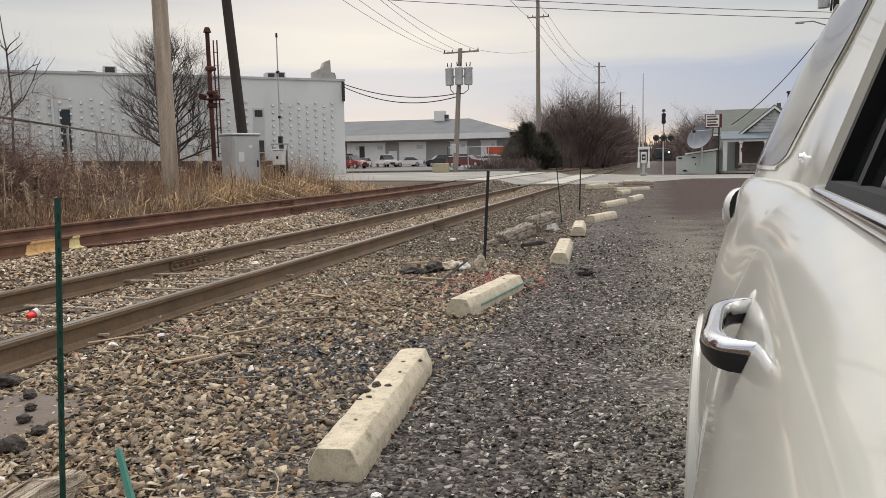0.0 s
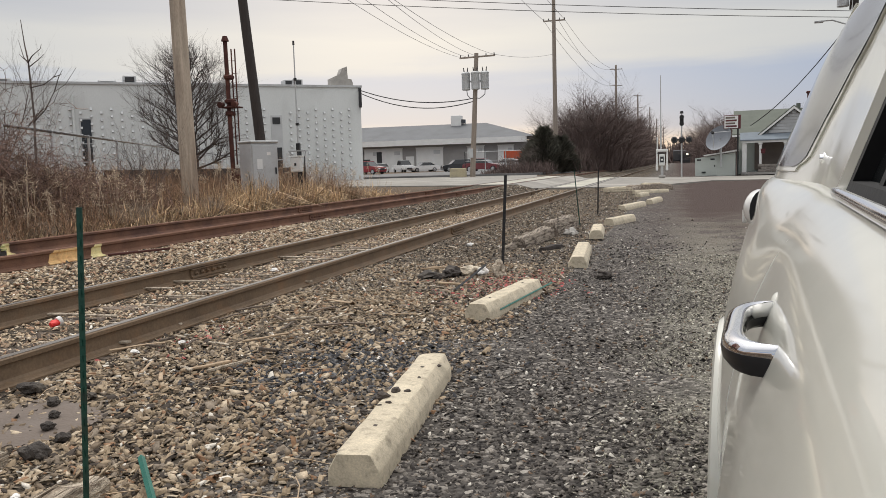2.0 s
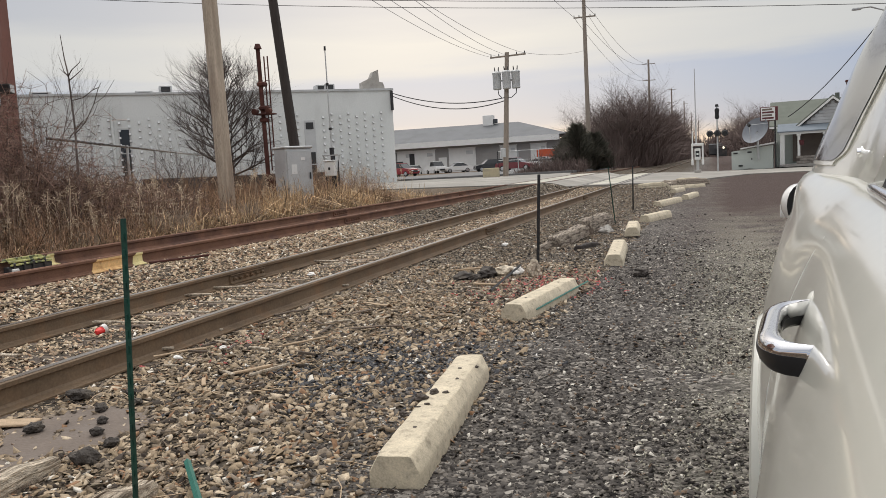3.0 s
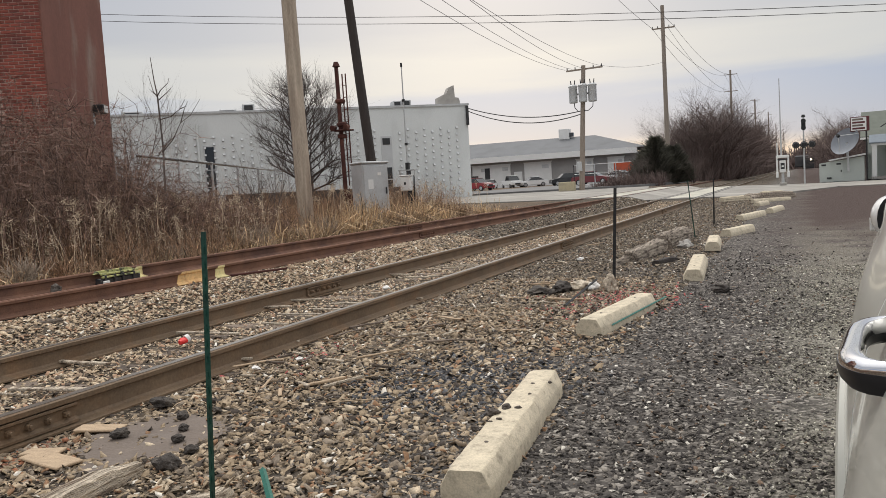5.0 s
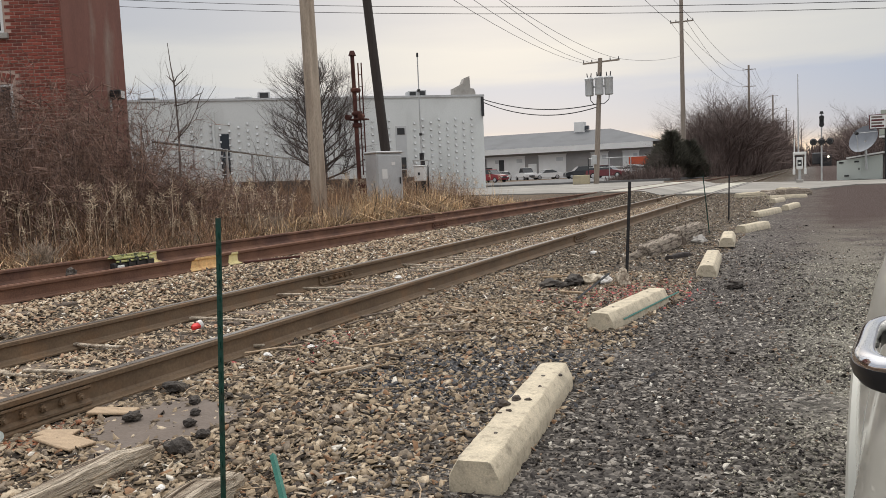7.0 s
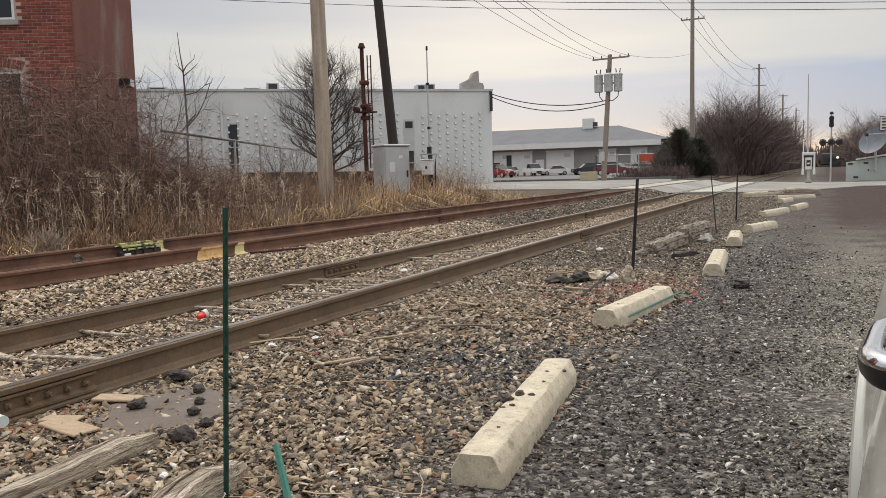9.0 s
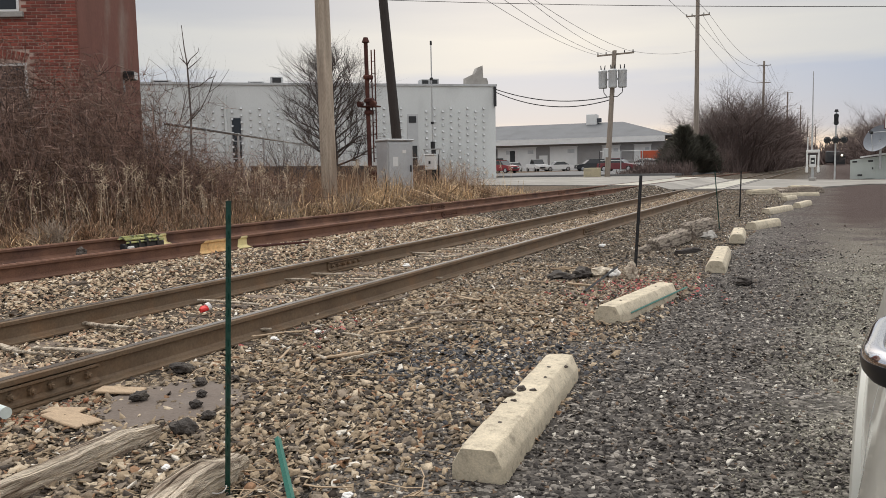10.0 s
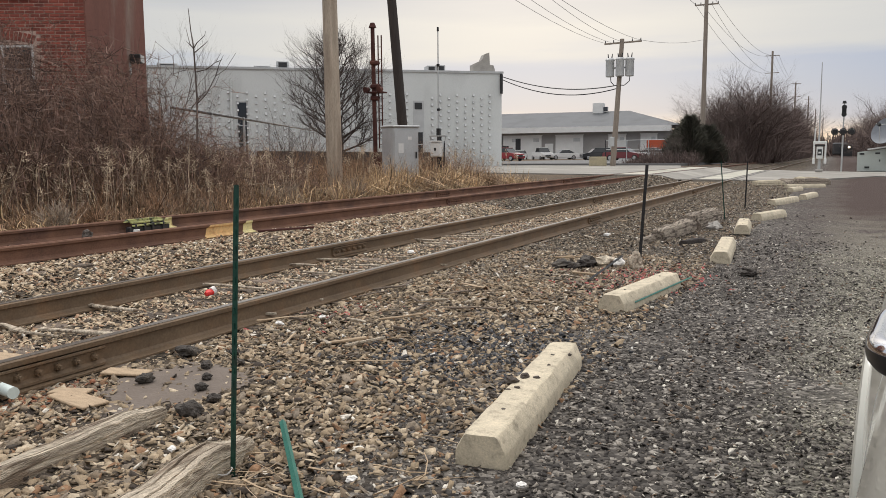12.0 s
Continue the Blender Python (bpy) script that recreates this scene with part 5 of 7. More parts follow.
def parked_car(name, m, mat, label, kind="sedan", l=4.6, h=1.45):
    th = thing(name, m, label, "car" if kind != "pickup" else "pickup truck", "parked vehicles")
    w = 0.9
    z0 = 0.28
    if kind == "sedan":
        prof = [(-l / 2, 0.4), (-l / 2 + 0.05, 0.72), (-l / 2 + 1.1, 0.92), (-l * 0.16, 0.98), (l * 0.34, 1.0), (l / 2 - 0.05, 0.92), (l / 2, 0.45), (l / 2 - 0.1, z0), (-l / 2 + 0.1, z0)]
        cab = [(-l * 0.20, 0.95), (-l * 0.06, h), (l * 0.17, h), (l * 0.36, 0.98)]
    elif kind == "suv":
        prof = [(-l / 2, 0.45), (-l / 2 + 0.05, 0.85), (-l / 2 + 1.0, 1.02), (-l * 0.2, 1.05), (l * 0.46, 1.08), (l / 2, 0.98), (l / 2, 0.45), (l / 2 - 0.1, z0), (-l / 2 + 0.1, z0)]
        cab = [(-l * 0.24, 1.02), (-l * 0.08, h), (l * 0.38, h), (l * 0.47, 1.05)]
    else:
        prof = [(-l / 2, 0.5), (-l / 2 + 0.05, 1.0), (-l / 2 + 1.2, 1.12), (-l * 0.2, 1.15), (l * 0.48, 1.15), (l / 2, 1.1), (l / 2, 0.5), (l / 2 - 0.1, 0.42), (-l / 2 + 0.1, 0.42)]
        cab = [(-l * 0.24, 1.12), (-l * 0.12, h), (l * 0.1, h), (l * 0.13, 1.12)]
    bm = bmesh.new()
    prism(bm, prof, "x", -w, w)
    bmesh.ops.bevel(bm, geom=bm.edges[:], offset=0.07, segments=2, affect='EDGES')
    part("body", bm, mat, th, soft=True)
    bm = bmesh.new()
    loft(bm, [[(x * (w - 0.06) if z < 1.2 else x * (w - 0.22), y, z) for y, z in cab] for x in (-1, 1)])
    part("cabin_glass", bm, M_glass_dark, th)
    top = [(y, z) for y, z in cab if z == h]
    part("roof", boxm(-w + 0.2, w - 0.2, top[0][0] - 0.05, top[1][0] + 0.08, h - 0.02, h + 0.05, 0.03), mat, th)
    for s in (-1, 1):
        for y in (-l * 0.31, l * 0.30):
            t = part("wheel", rodm((s * (w - 0.16), y, 0.33), (s * (w + 0.02), y, 0.33), 0.33, 0.33, 18), M_tyre, th)
            part("rim", rodm((s * (w + 0.022), y, 0.33), (s * (w + 0.03), y, 0.33), 0.21, 0.19, 14), M_alloy, t)
        part("headlight", boxm(s * 0.55 - 0.2, s * 0.55 + 0.2, -l / 2 - 0.01, -l / 2 + 0.03, 0.62, 0.76, 0.01), M_lens, th)
    part("grille", boxm(-0.42, 0.42, -l / 2 - 0.02, -l / 2 + 0.03, 0.5, 0.72, 0.01), M_dark, th)
    return th


parked_car("parked_car", pose(-36.5, 93.0, 0.5, 0, 0, 70), M_red, "red car parked beside the metal building", "suv", 4.5, 1.6)
parked_car("parked_car", pose(-44.0, 117.5, 0.5, 0, 0, 10), M_carwhite, "white sedan parked before the warehouse doors")
parked_car("parked_car", pose(-46.2, 117.5, 0.5, 0, 0, 10), M_red, "red car parked before the warehouse", "suv", 4.5, 1.65)
parked_car("pickup_truck", pose(-39.5, 115.0, 0.5, 0, 0, 38), M_carwhite, "white pickup truck parked by the warehouse", "pickup", 5.6, 1.85)
parked_car("parked_car", pose(-36.4, 115.5, 0.5, 0, 0, -52), M_carwhite, "white sedan parked by the warehouse")
parked_car("parked_car", pose(-29.2, 108.0, 0.5, 0, 0, -60), M_cardark, "charcoal hatchback parked by the fence", "suv", 4.4, 1.6)
parked_car("parked_car", pose(-20.5, 87.6, 0.5, 0, 0, 82), M_maroon, "maroon sedan parked behind a wire fence")
parked_car("parked_car", pose(-19.6, 99.0, 0.5, 0, 0, 82), M_carwhite, "white sedan parked behind a wire fence")
parked_car("parked_car", pose(-17.2, 98.0, 0.5, 0, 0, 84), M_galv, "silver sedan parked behind a wire fence")


def lot_fence():
    th = thing("wire_fence", pose(-21.2, 82.0, 0.5, 0, 0, 0), "grey chain-link fence round the parked cars", "fence")
    for k in range(5):
        part("post", rodm((2.2 * k, 0, 0), (2.2 * k, 0, 2.2), 0.05, n=8), M_galv if k else M_cardark, th)
    for z in (0.1, 1.2, 2.15):
        part("rail", rodm((0, 0, z), (8.8, 0, z), 0.025, n=6), M_galv, th)


lot_fence()


def container():
    ob = part("storage_container", boxm(-2.6, 2.6, -1.2, 1.2, 0, 2.7, 0.05), M_orange)
    ob.matrix_basis = pose(-20.5, 112.0, 0.5, 0, 0, 5)
    tagged(ob, "orange-red storage container behind the cars", "container")


container()


# ---- house, shed, dish and sign across the road ----
def house():
    th = thing("house", pose(4.1, 56.4, 0.08, 0, 0, -5), "small pale green house with a gabled porch", "house")
    part("wall", boxm(0.0, 9.0, 0.9, 8, 0, 2.55), M_house, th)
    # Porch back wall; its shade under the roof is put into the brown.
    part("porch_wall", boxm(1.1, 8.8, 0.72, 0.89, 0.3, 2.2), M_shade, th)
    part("porch_floor", boxm(0.3, 8.9, -0.9, 0.7, 0, 0.16), M_conc_grey, th)
    st = None
    for i in range(15):
        for j in range(3):
            if st is None:
                st = part("stone", boxm(0, 0.40, -0.92, -0.75, 0, 0.155, 0.02), M_stone, th)
                st.matrix_basis = pose(1.3, 0, 0.165)
            else:
                share(st, "stone", th, pose(1.3 + 0.42 * i + 0.2 * (j % 2), 0, 0.165 + 0.165 * j))
    for x in (1.45, 2.95, 4.6, 6.6):
        c = part("porch_column", boxm(x - 0.08, x + 0.08, -0.92, -0.76, 0.66, 2.05, 0.02), M_white, th)
        part("capital", boxm(x - 0.13, x + 0.13, -0.96, -0.72, 1.93, 2.05, 0.02), M_white, c)
    part("corner_board", boxm(0.35, 0.62, -0.9, -0.72, 0.0, 2.05), M_white, th)
    part("porch_beam", boxm(0.3, 8.9, -0.96, -0.72, 2.05, 2.2), M_white, th)
    part("porch_roof", prismm([(-1.05, 2.18), (-1.05, 2.25), (1.3, 2.95), (1.3, 2.85)], "x", 0.2, 9.1), M_houseblue, th)
    part("main_roof", prismm([(0.5, 2.58), (0.5, 2.68), (4.3, 4.42), (8.4, 2.68), (8.4, 2.58), (4.3, 4.30)], "x", -0.3, 9.3), M_houseroof, th)
    g = part("gable_wall", prismm([(1.65, 2.6), (3.45, 4.15), (5.25, 2.6)], "y", 0.3, 4.0), M_taupe, th)
    for k in range(7):
        z = 2.68 + 0.2 * k
        half = 1.8 * (4.15 - z - 0.18) / 1.55
        part("siding_board", boxm(3.45 - half, 3.45 + half, 0.265, 0.296, z, z + 0.175), M_galv, g)
    for s in (-1, 1):
        part("gable_roof", prismm([(3.45, 4.28), (3.45 + s * 2.15, 2.50), (3.45 + s * 2.15, 2.62), (3.45, 4.42)], "y", 0.05, 4.3), M_houseroof, th)
        part("barge_board", prismm([(3.45, 4.17), (3.45 + s * 2.15, 2.40), (3.45 + s * 2.15, 2.53), (3.45, 4.33)], "y", -0.02, 0.045), M_white, th)
    part("gutter", boxm(-0.3, 1.5, 0.36, 0.48, 2.5, 2.62), M_white, th)
    ch = part("chimney", boxm(4.45, 4.95, 4.0, 4.5, 4.0, 5.4, 0.02), M_chimney, th, "dark red brick chimney")
    part("cap", boxm(4.38, 5.02, 3.93, 4.57, 5.4, 5.52, 0.02), M_chimney, ch)
    for x in (3.4, 5.6):
        w = part("window", boxm(x, x + 0.8, 0.70, 0.718, 0.9, 1.9), M_white, th)
        part("pane", boxm(x + 0.07, x + 0.73, 0.69, 0.699, 0.97, 1.83), M_glass_dark, w)
    for x in (1.5, 3.0):
        part("hanging_basket", rodm((x + 0.1, -0.85, 1.35), (x + 0.1, -0.85, 1.65), 0.13, 0.17, 10), M_signred, th)
    part("vent_pipe", rodm((3.9, 4.3, 4.2), (3.9, 4.3, 4.75), 0.14, n=8), M_houseroof, th)


house()


def shed():
    th = thing("shed", pose(1.44, 55.4, 0.05, 0, 0, -5), "low pale green lean-to shed with a white roof", "shed")
    part("wall", prismm([(0.0, 0), (0.0, 1.18), (2.5, 1.5), (2.5, 0)], "y", 0, 3), M_house, th)
    part("roof", prismm([(0.55, 1.30), (0.55, 1.38), (2.7, 1.68), (2.7, 1.58)], "y", -0.25, 3.2), M_white, th)
    d = part("door", boxm(0.75, 1.35, -0.03, -0.004, 0.05, 1.22), M_house, th)
    part("handle", boxm(1.2, 1.26, -0.06, -0.031, 0.6, 0.72), M_dark, d)
    for x, z in ((0.25, 1.02), (1.1, 1.05), (0.55, 0.2)):
        part("vent", boxm(x - 0.13, x + 0.13, -0.045, -0.031, z, z + 0.1), M_dark, th)


shed()


def dish():
    th = thing("satellite_dish", pose(3.0, 55.0, 2.4, 62, 0, -38), "large grey mesh satellite dish", "satellite dish")
    bm = bmesh.new()
    R = 0.9
    loft(bm, [[(r * math.cos(a), r * math.sin(a), 0.26 * (r / R) ** 2) for a in [i * math.tau / 28 for i in range(28)]] for r in (0.05, 0.3, 0.55, 0.8, R)] , caps=False)
    r = bmesh.ops.extrude_face_region(bm, geom=bm.faces[:])
    for v in r["geom"]:
        if isinstance(v, bmesh.types.BMVert):
            v.co.z -= 0.03
    part("reflector", bm, M_dishm, th, soft=True)
    for a in (0.5, 2.6, 4.7):
        part("strut", rodm((R * math.cos(a), R * math.sin(a), 0.26), (0, 0, 0.95), 0.02, n=6), M_galv, th)
    part("feed", rodm((0, 0, 0.88), (0, 0, 1.05), 0.1, n=10), M_black, th)
    p = part("mount", rodm((0, 0, 0), (0, -1.5, -0.9), 0.07, n=8), M_galv, th)


dish()


def shop_sign():
    th = thing("shop_sign", pose(3.7, 54.8, 0.05, 0, 0, -8), "small framed sign on a post", "sign")
    part("post", rodm((0.35, 0, 0), (0.35, 0, 3.05), 0.05, n=8), M_black, th)
    b = part("board", boxm(-0.52, 0.52, -0.05, 0.05, 3.0, 3.88, 0.02), M_signred, th)
    part("face", boxm(-0.47, 0.36, -0.062, -0.051, 3.05, 3.83), M_white, b, "cream sign face")
    for k in range(4):
        part("lettering_bar", boxm(-0.40, 0.28 - 0.1 * (k % 2), -0.068, -0.0625, 3.12 + 0.18 * k, 3.23 + 0.18 * k), (M_signred, M_shade)[k % 2], b)


shop_sign()


def locomotive():
    th = thing("locomotive", pose(3.1, 250.0, 0.0), "distant dark locomotive with a lit headlight", "locomotive")
    part("body", boxm(-3.6, 0.4, 2, 18, 0.8, 4.2, 0.3), M_cardark, th)
    part("cab", boxm(-1.2, 1.5, 0, 6, 0.9, 3.6, 0.15), M_black, th)
    part("pilot", boxm(-1.45, 1.45, -0.3, 0.1, 0.3, 1.3, 0.05), M_black, th)
    ob = part("headlight", rodm((0.6, -0.12, 2.9), (0.6, 0.05, 2.9), 0.3, n=14), M_headlight, th, "lit warm headlight")


locomotive()


# ---- brick building ----
def brick_building():
    th = thing("brick_building", pose(-15.1, 12.9, 0.3, 0, 0, 27), "old red brick building with a rendered end wall", "brick building")
    H = 11.5
    # local x runs along the brick face (negative away from the corner), local y goes back along the rendered wall
    part("core", boxm(-11, -0.012, 0.05, 3.7, -0.3, H), M_mortar, th)
    part("rendered_wall", boxm(-0.010, 0.03, 0.0, 3.74, -0.3, H), M_stucco, th, "patchy brown render over brick")
    part("mortar_face", boxm(-11, -0.0105, 0.012, 0.049, -0.3, H), M_mortar, th)
    part("parapet", boxm(-11.1, 0.12, -0.1, 3.8, H, H + 0.25, 0.02), M_conc_grey, th)
    wx0, wx1, wz0, wz1 = -2.6, -1.18, 1.85, 3.42
    wins = [(wx0, wx1, wz0, wz1), (wx0 - 0.1, wx1 - 0.08, 4.55, 6.4)]
    L, Hh, G = 0.205, 0.060, 0.016
    me_full = None
    vs, fs = [], []
    made = 0
    row = 0
    z = 0.0
    while z < 8.5:
        x = -0.012 - (0.11 if row % 2 else 0.0)
        if row % 2:
            x = -0.012
        first_half = bool(row % 2)
        while x > -4.6:
            l = 0.098 if first_half else L
            first_half = False
            hit = any(x > a - 0.005 and x - l < b + 0.005 and z + Hh > c and z < d + 0.24 for a, b, c, d in wins)
            near = 2.4 < z < 6.2 and x > -2.2 and l == L
            if not hit:
                jx, jy = random.uniform(-0.003, 0.003), random.uniform(-0.004, 0.003)
                if near and made < 300:
                    if me_full is None:
                        me_full = part("brick", boxm(-L, 0, 0.0, 0.03, 0, Hh, 0.003), M_brick, th)
                        me_full.matrix_basis = pose(x, jy, z)
                    else:
                        share(me_full, "brick", th, pose(x + jx, jy, z))
                    made += 1
                else:
                    k = len(vs)
                    vs += [(x - l, jy, z), (x, jy, z), (x, jy, z + Hh), (x - l, jy, z + Hh), (x - l, 0.02, z), (x, 0.02, z), (x, 0.02, z + Hh), (x - l, 0.02, z + Hh)]
                    fs += [(k, k + 1, k + 2, k + 3), (k, k + 4, k + 5, k + 1), (k + 1, k + 5, k + 6, k + 2), (k + 2, k + 6, k + 7, k + 3), (k + 3, k + 7, k + 4, k)]
            x -= l + G
        z += Hh + G
        row += 1
    tagged(cloud("brickwork", vs, fs, M_brick, th), kind="stuff")
    for a, b, c, d in wins:
        w = part("window", boxm(a, b, 0.011, 0.014, c, d), M_dark, th, "old arched multi-pane window")
        for x in (a, (a + b) / 2 - 0.02, b - 0.06):
            part("frame", boxm(x, x + 0.06, -0.004, 0.03, c, d), M_white, w)
        for q in (0.0, 0.33, 0.64, 0.96):
            part("muntin", boxm(a, b, -0.001, 0.03, c + (d - c) * q, c + (d - c) * q + 0.05), M_white, w)
        for i in range(2):
            for j in range(3):
                part("pane", boxm(a + 0.07 + i * (b - a) / 2, a + (i + 1) * (b - a) / 2 - 0.03, 0.004, 0.009, c + 0.06 + j * (d - c) * 0.32, c + (j + 1) * (d - c) * 0.32 - 0.01), M_glass_dark, w)
        part("sill", boxm(a - 0.1, b + 0.1, -0.08, 0.03, c - 0.13, c - 0.004, 0.01), M_conc_grey, w)
        first = None
        n = 16
        for i in range(n):
            m = pose(a + (b - a) * (i + 0.5) / n, -0.004, d + 0.012 + 0.10 * math.sin(math.pi * (i + 0.5) / n), 0, -26 + 52 * (i + 0.5) / n, 0)
            if first is None:
                first = part("arch_brick", boxm(-0.035, 0.035, 0, 0.03, 0, 0.2, 0.003), M_brick, w)
                first.matrix_basis = m
            else:
                share(first, "arch_brick", w, m)
    lamp = part("flood_lamp", boxm(0.05, 0.33, 2.45, 2.75, 3.28, 3.52, 0.03), M_black, th)
    part("lens", boxm(0.331, 0.345, 2.48, 2.72, 3.31, 3.49), M_lens, lamp)
    part("bracket", boxm(0.03, 0.06, 2.5, 2.56, 3.0, 3.3), M_galv, lamp)


# ---- plants ----
def ribbon(V, F, p, q, r0, r1):
    """A fine twig, two faces set crosswise at its root."""
    u = (q - p).orthogonal().normalized()
    k = len(V)
    V += [p - u * r0, p + u * r0, q + u * r1, q - u * r1]
    F.append((k, k + 1, k + 2, k + 3))


def grow(rng, V, F, V2, F2, p, d, l, r, depth, spread, up, kids, thin, ratio=(0.45, 0.65)):
    """A bent limb with side shoots; thick wood goes into V, fine twigs into V2."""
    steps = 3
    for i in range(steps):
        d = (d + Vector((rng.uniform(-1, 1), rng.uniform(-1, 1), rng.uniform(-0.6, 0.8))) * 0.16 + Vector((0, 0, up))).normalized()
        q = p + d * (l / steps)
        r1 = r * (0.86 if depth else 0.7)
        tube(V, F, p, q, r, r1) if r > thin else ribbon(V2, F2, p, q, r, r1)
        p, r = q, r1
        if depth and (i or depth < 3):
            for k in range(kids):
                side = Vector((rng.gauss(0, 1), rng.gauss(0, 1), rng.gauss(0.15, 0.6))).normalized()
                nd = (d + side * spread).normalized()
                grow(rng, V, F, V2, F2, p, nd, l * rng.uniform(0.5, 0.78), r * rng.uniform(*ratio), depth - 1, spread, up, kids, thin, ratio)


def bare_tree(name, m, label, category, stems, height, r, depth, spread, up, kids, mat, seed, group="", lean=0.25, thin=0.03, ratio=(0.45, 0.65), fork=0.0):
    rng = random.Random(seed)
    V, F, V2, F2 = [], [], [], []
    for s in range(stems):
        a = math.tau * s / stems + rng.uniform(-0.4, 0.4)
        le = lean * rng.uniform(0.35, 1.5)
        d = Vector((math.cos(a) * le, math.sin(a) * le, 1)).normalized()
        grow(rng, V, F, V2, F2, Vector((math.cos(a) * 0.08, math.sin(a) * 0.08, fork - 0.1)), d, height * rng.uniform(0.42, 0.55), r * rng.uniform(0.7, 1.0), depth, spread, up, kids, thin, ratio)
    if fork:
        tube(V, F, Vector((0, 0, -0.2)), Vector((0, 0, fork + 0.1)), r * 1.7, r * 1.4)
    th = thing(name, m, label, category, group)
    cloud("trunk", V, F, mat, th)
    cloud("crown", V2, F2, mat, th)
    return th


def oval_tree(m, h, seed):
    """An upright leafless tree: a leader with many rising limbs that thin into an oval crown of fine twigs."""
    rng = random.Random(seed)
    V, F, V2, F2 = [], [], [], []
    p, r = Vector((0, 0, -0.2)), 0.15
    k = 0
    while p.z < h * 0.86:
        q = p + Vector((rng.gauss(0, 0.03), rng.gauss(0, 0.03), 0.24))
        tube(V, F, p, q, r, r * 0.93)
        p, r = q, max(0.012, r * 0.93)
        if p.z > 0.9:
            f = (p.z - 0.9) / (h - 0.9)
            for j in range(4):
                a = k * 2.4 + rng.uniform(-0.3, 0.3)
                k += 1
                out = 1.0 - 0.45 * f
                d = Vector((math.cos(a) * out, math.sin(a) * out, 0.36 + 0.75 * f)).normalized()
                length = (0.42 + 1.15 * math.sin(math.pi * min(1, 0.25 + 0.75 * f))) * rng.uniform(0.65, 0.95)
                grow(rng, V, F, V2, F2, p.copy(), d, length, r * rng.uniform(0.3, 0.45) + 0.006, 3, 0.78, 0.03, 2, 0.010, (0.5, 0.7))
    th = thing("bare_tree", m, "leafless tree with an oval crown of fine upright twigs", "tree")
    cloud("trunk", V, F, M_bark_dark, th)
    cloud("crown", V2, F2, M_bark_dark, th)
    return th


oval_tree(pose(-16.3, 24.9, 0.35), 4.9, 3)


def sapling():
    th = thing("sapling", pose(-10.68, 11.55, 0.3), "tall thin leafless sapling in the weeds", "sapling")

    def limb(pts, r0, r1):
        V, F = [], []
        n = len(pts) - 1
        for i in range(n):
            tube(V, F, Vector(pts[i]), Vector(pts[i + 1]), r0 + (r1 - r0) * i / n, r0 + (r1 - r0) * (i + 1) / n)
        return V, F

    cloud("trunk", *limb([(-0.02, 0, -0.1), (0, 0, 1.0), (0.03, 0.02, 1.95), (0.02, 0, 2.9), (-0.03, 0, 3.2), (-0.07, 0, 3.62)], 0.034, 0.007), M_bark, th)
    for pts in ([(0.03, 0, 1.85), (0.25, 0.05, 2.05), (0.52, 0.0, 2.35), (0.68, 0.1, 2.48), (0.93, 0.1, 2.75)],
                [(0.52, 0, 2.35), (0.62, 0.02, 2.6), (0.73, 0.0, 2.72)],
                [(0.02, 0, 2.45), (0.22, 0.1, 2.50), (0.45, 0.1, 2.62), (0.58, 0.1, 2.78)],
                [(0.45, 0.1, 2.62), (0.60, 0.12, 2.66)],
                [(0.02, 0, 2.88), (0.16, -0.05, 2.98), (0.30, 0.0, 3.10), (0.33, 0.0, 3.18)],
                [(0.02, 0, 2.88), (-0.10, 0.03, 3.0), (-0.15, 0.0, 3.28)],
                [(0.02, 0, 2.8), (0.20, 0.08, 2.95), (0.28, 0.1, 3.02)],
                [(0.02, 0.0, 2.9), (-0.12, 0.05, 2.97), (-0.16, 0.0, 3.04)]):
        cloud("branch", *limb(pts, 0.013, 0.004), M_bark, th)
    return th


sapling()
bare_tree("shrub", pose(-10.9, 14.9, 0.3), "small leafless shrub in front of the fence", "shrub", 5, 2.1, 0.02, 3, 0.7, 0.04, 2, M_bark, 15, lean=0.35, thin=0.009)
bare_tree("bare_tree", pose(-17.8, 17.2, 0.3), "pale leafless bush behind the brick wall", "tree", 5, 3.9, 0.05, 4, 0.65, 0.03, 2, M_bark, 17, lean=0.4, thin=0.02)


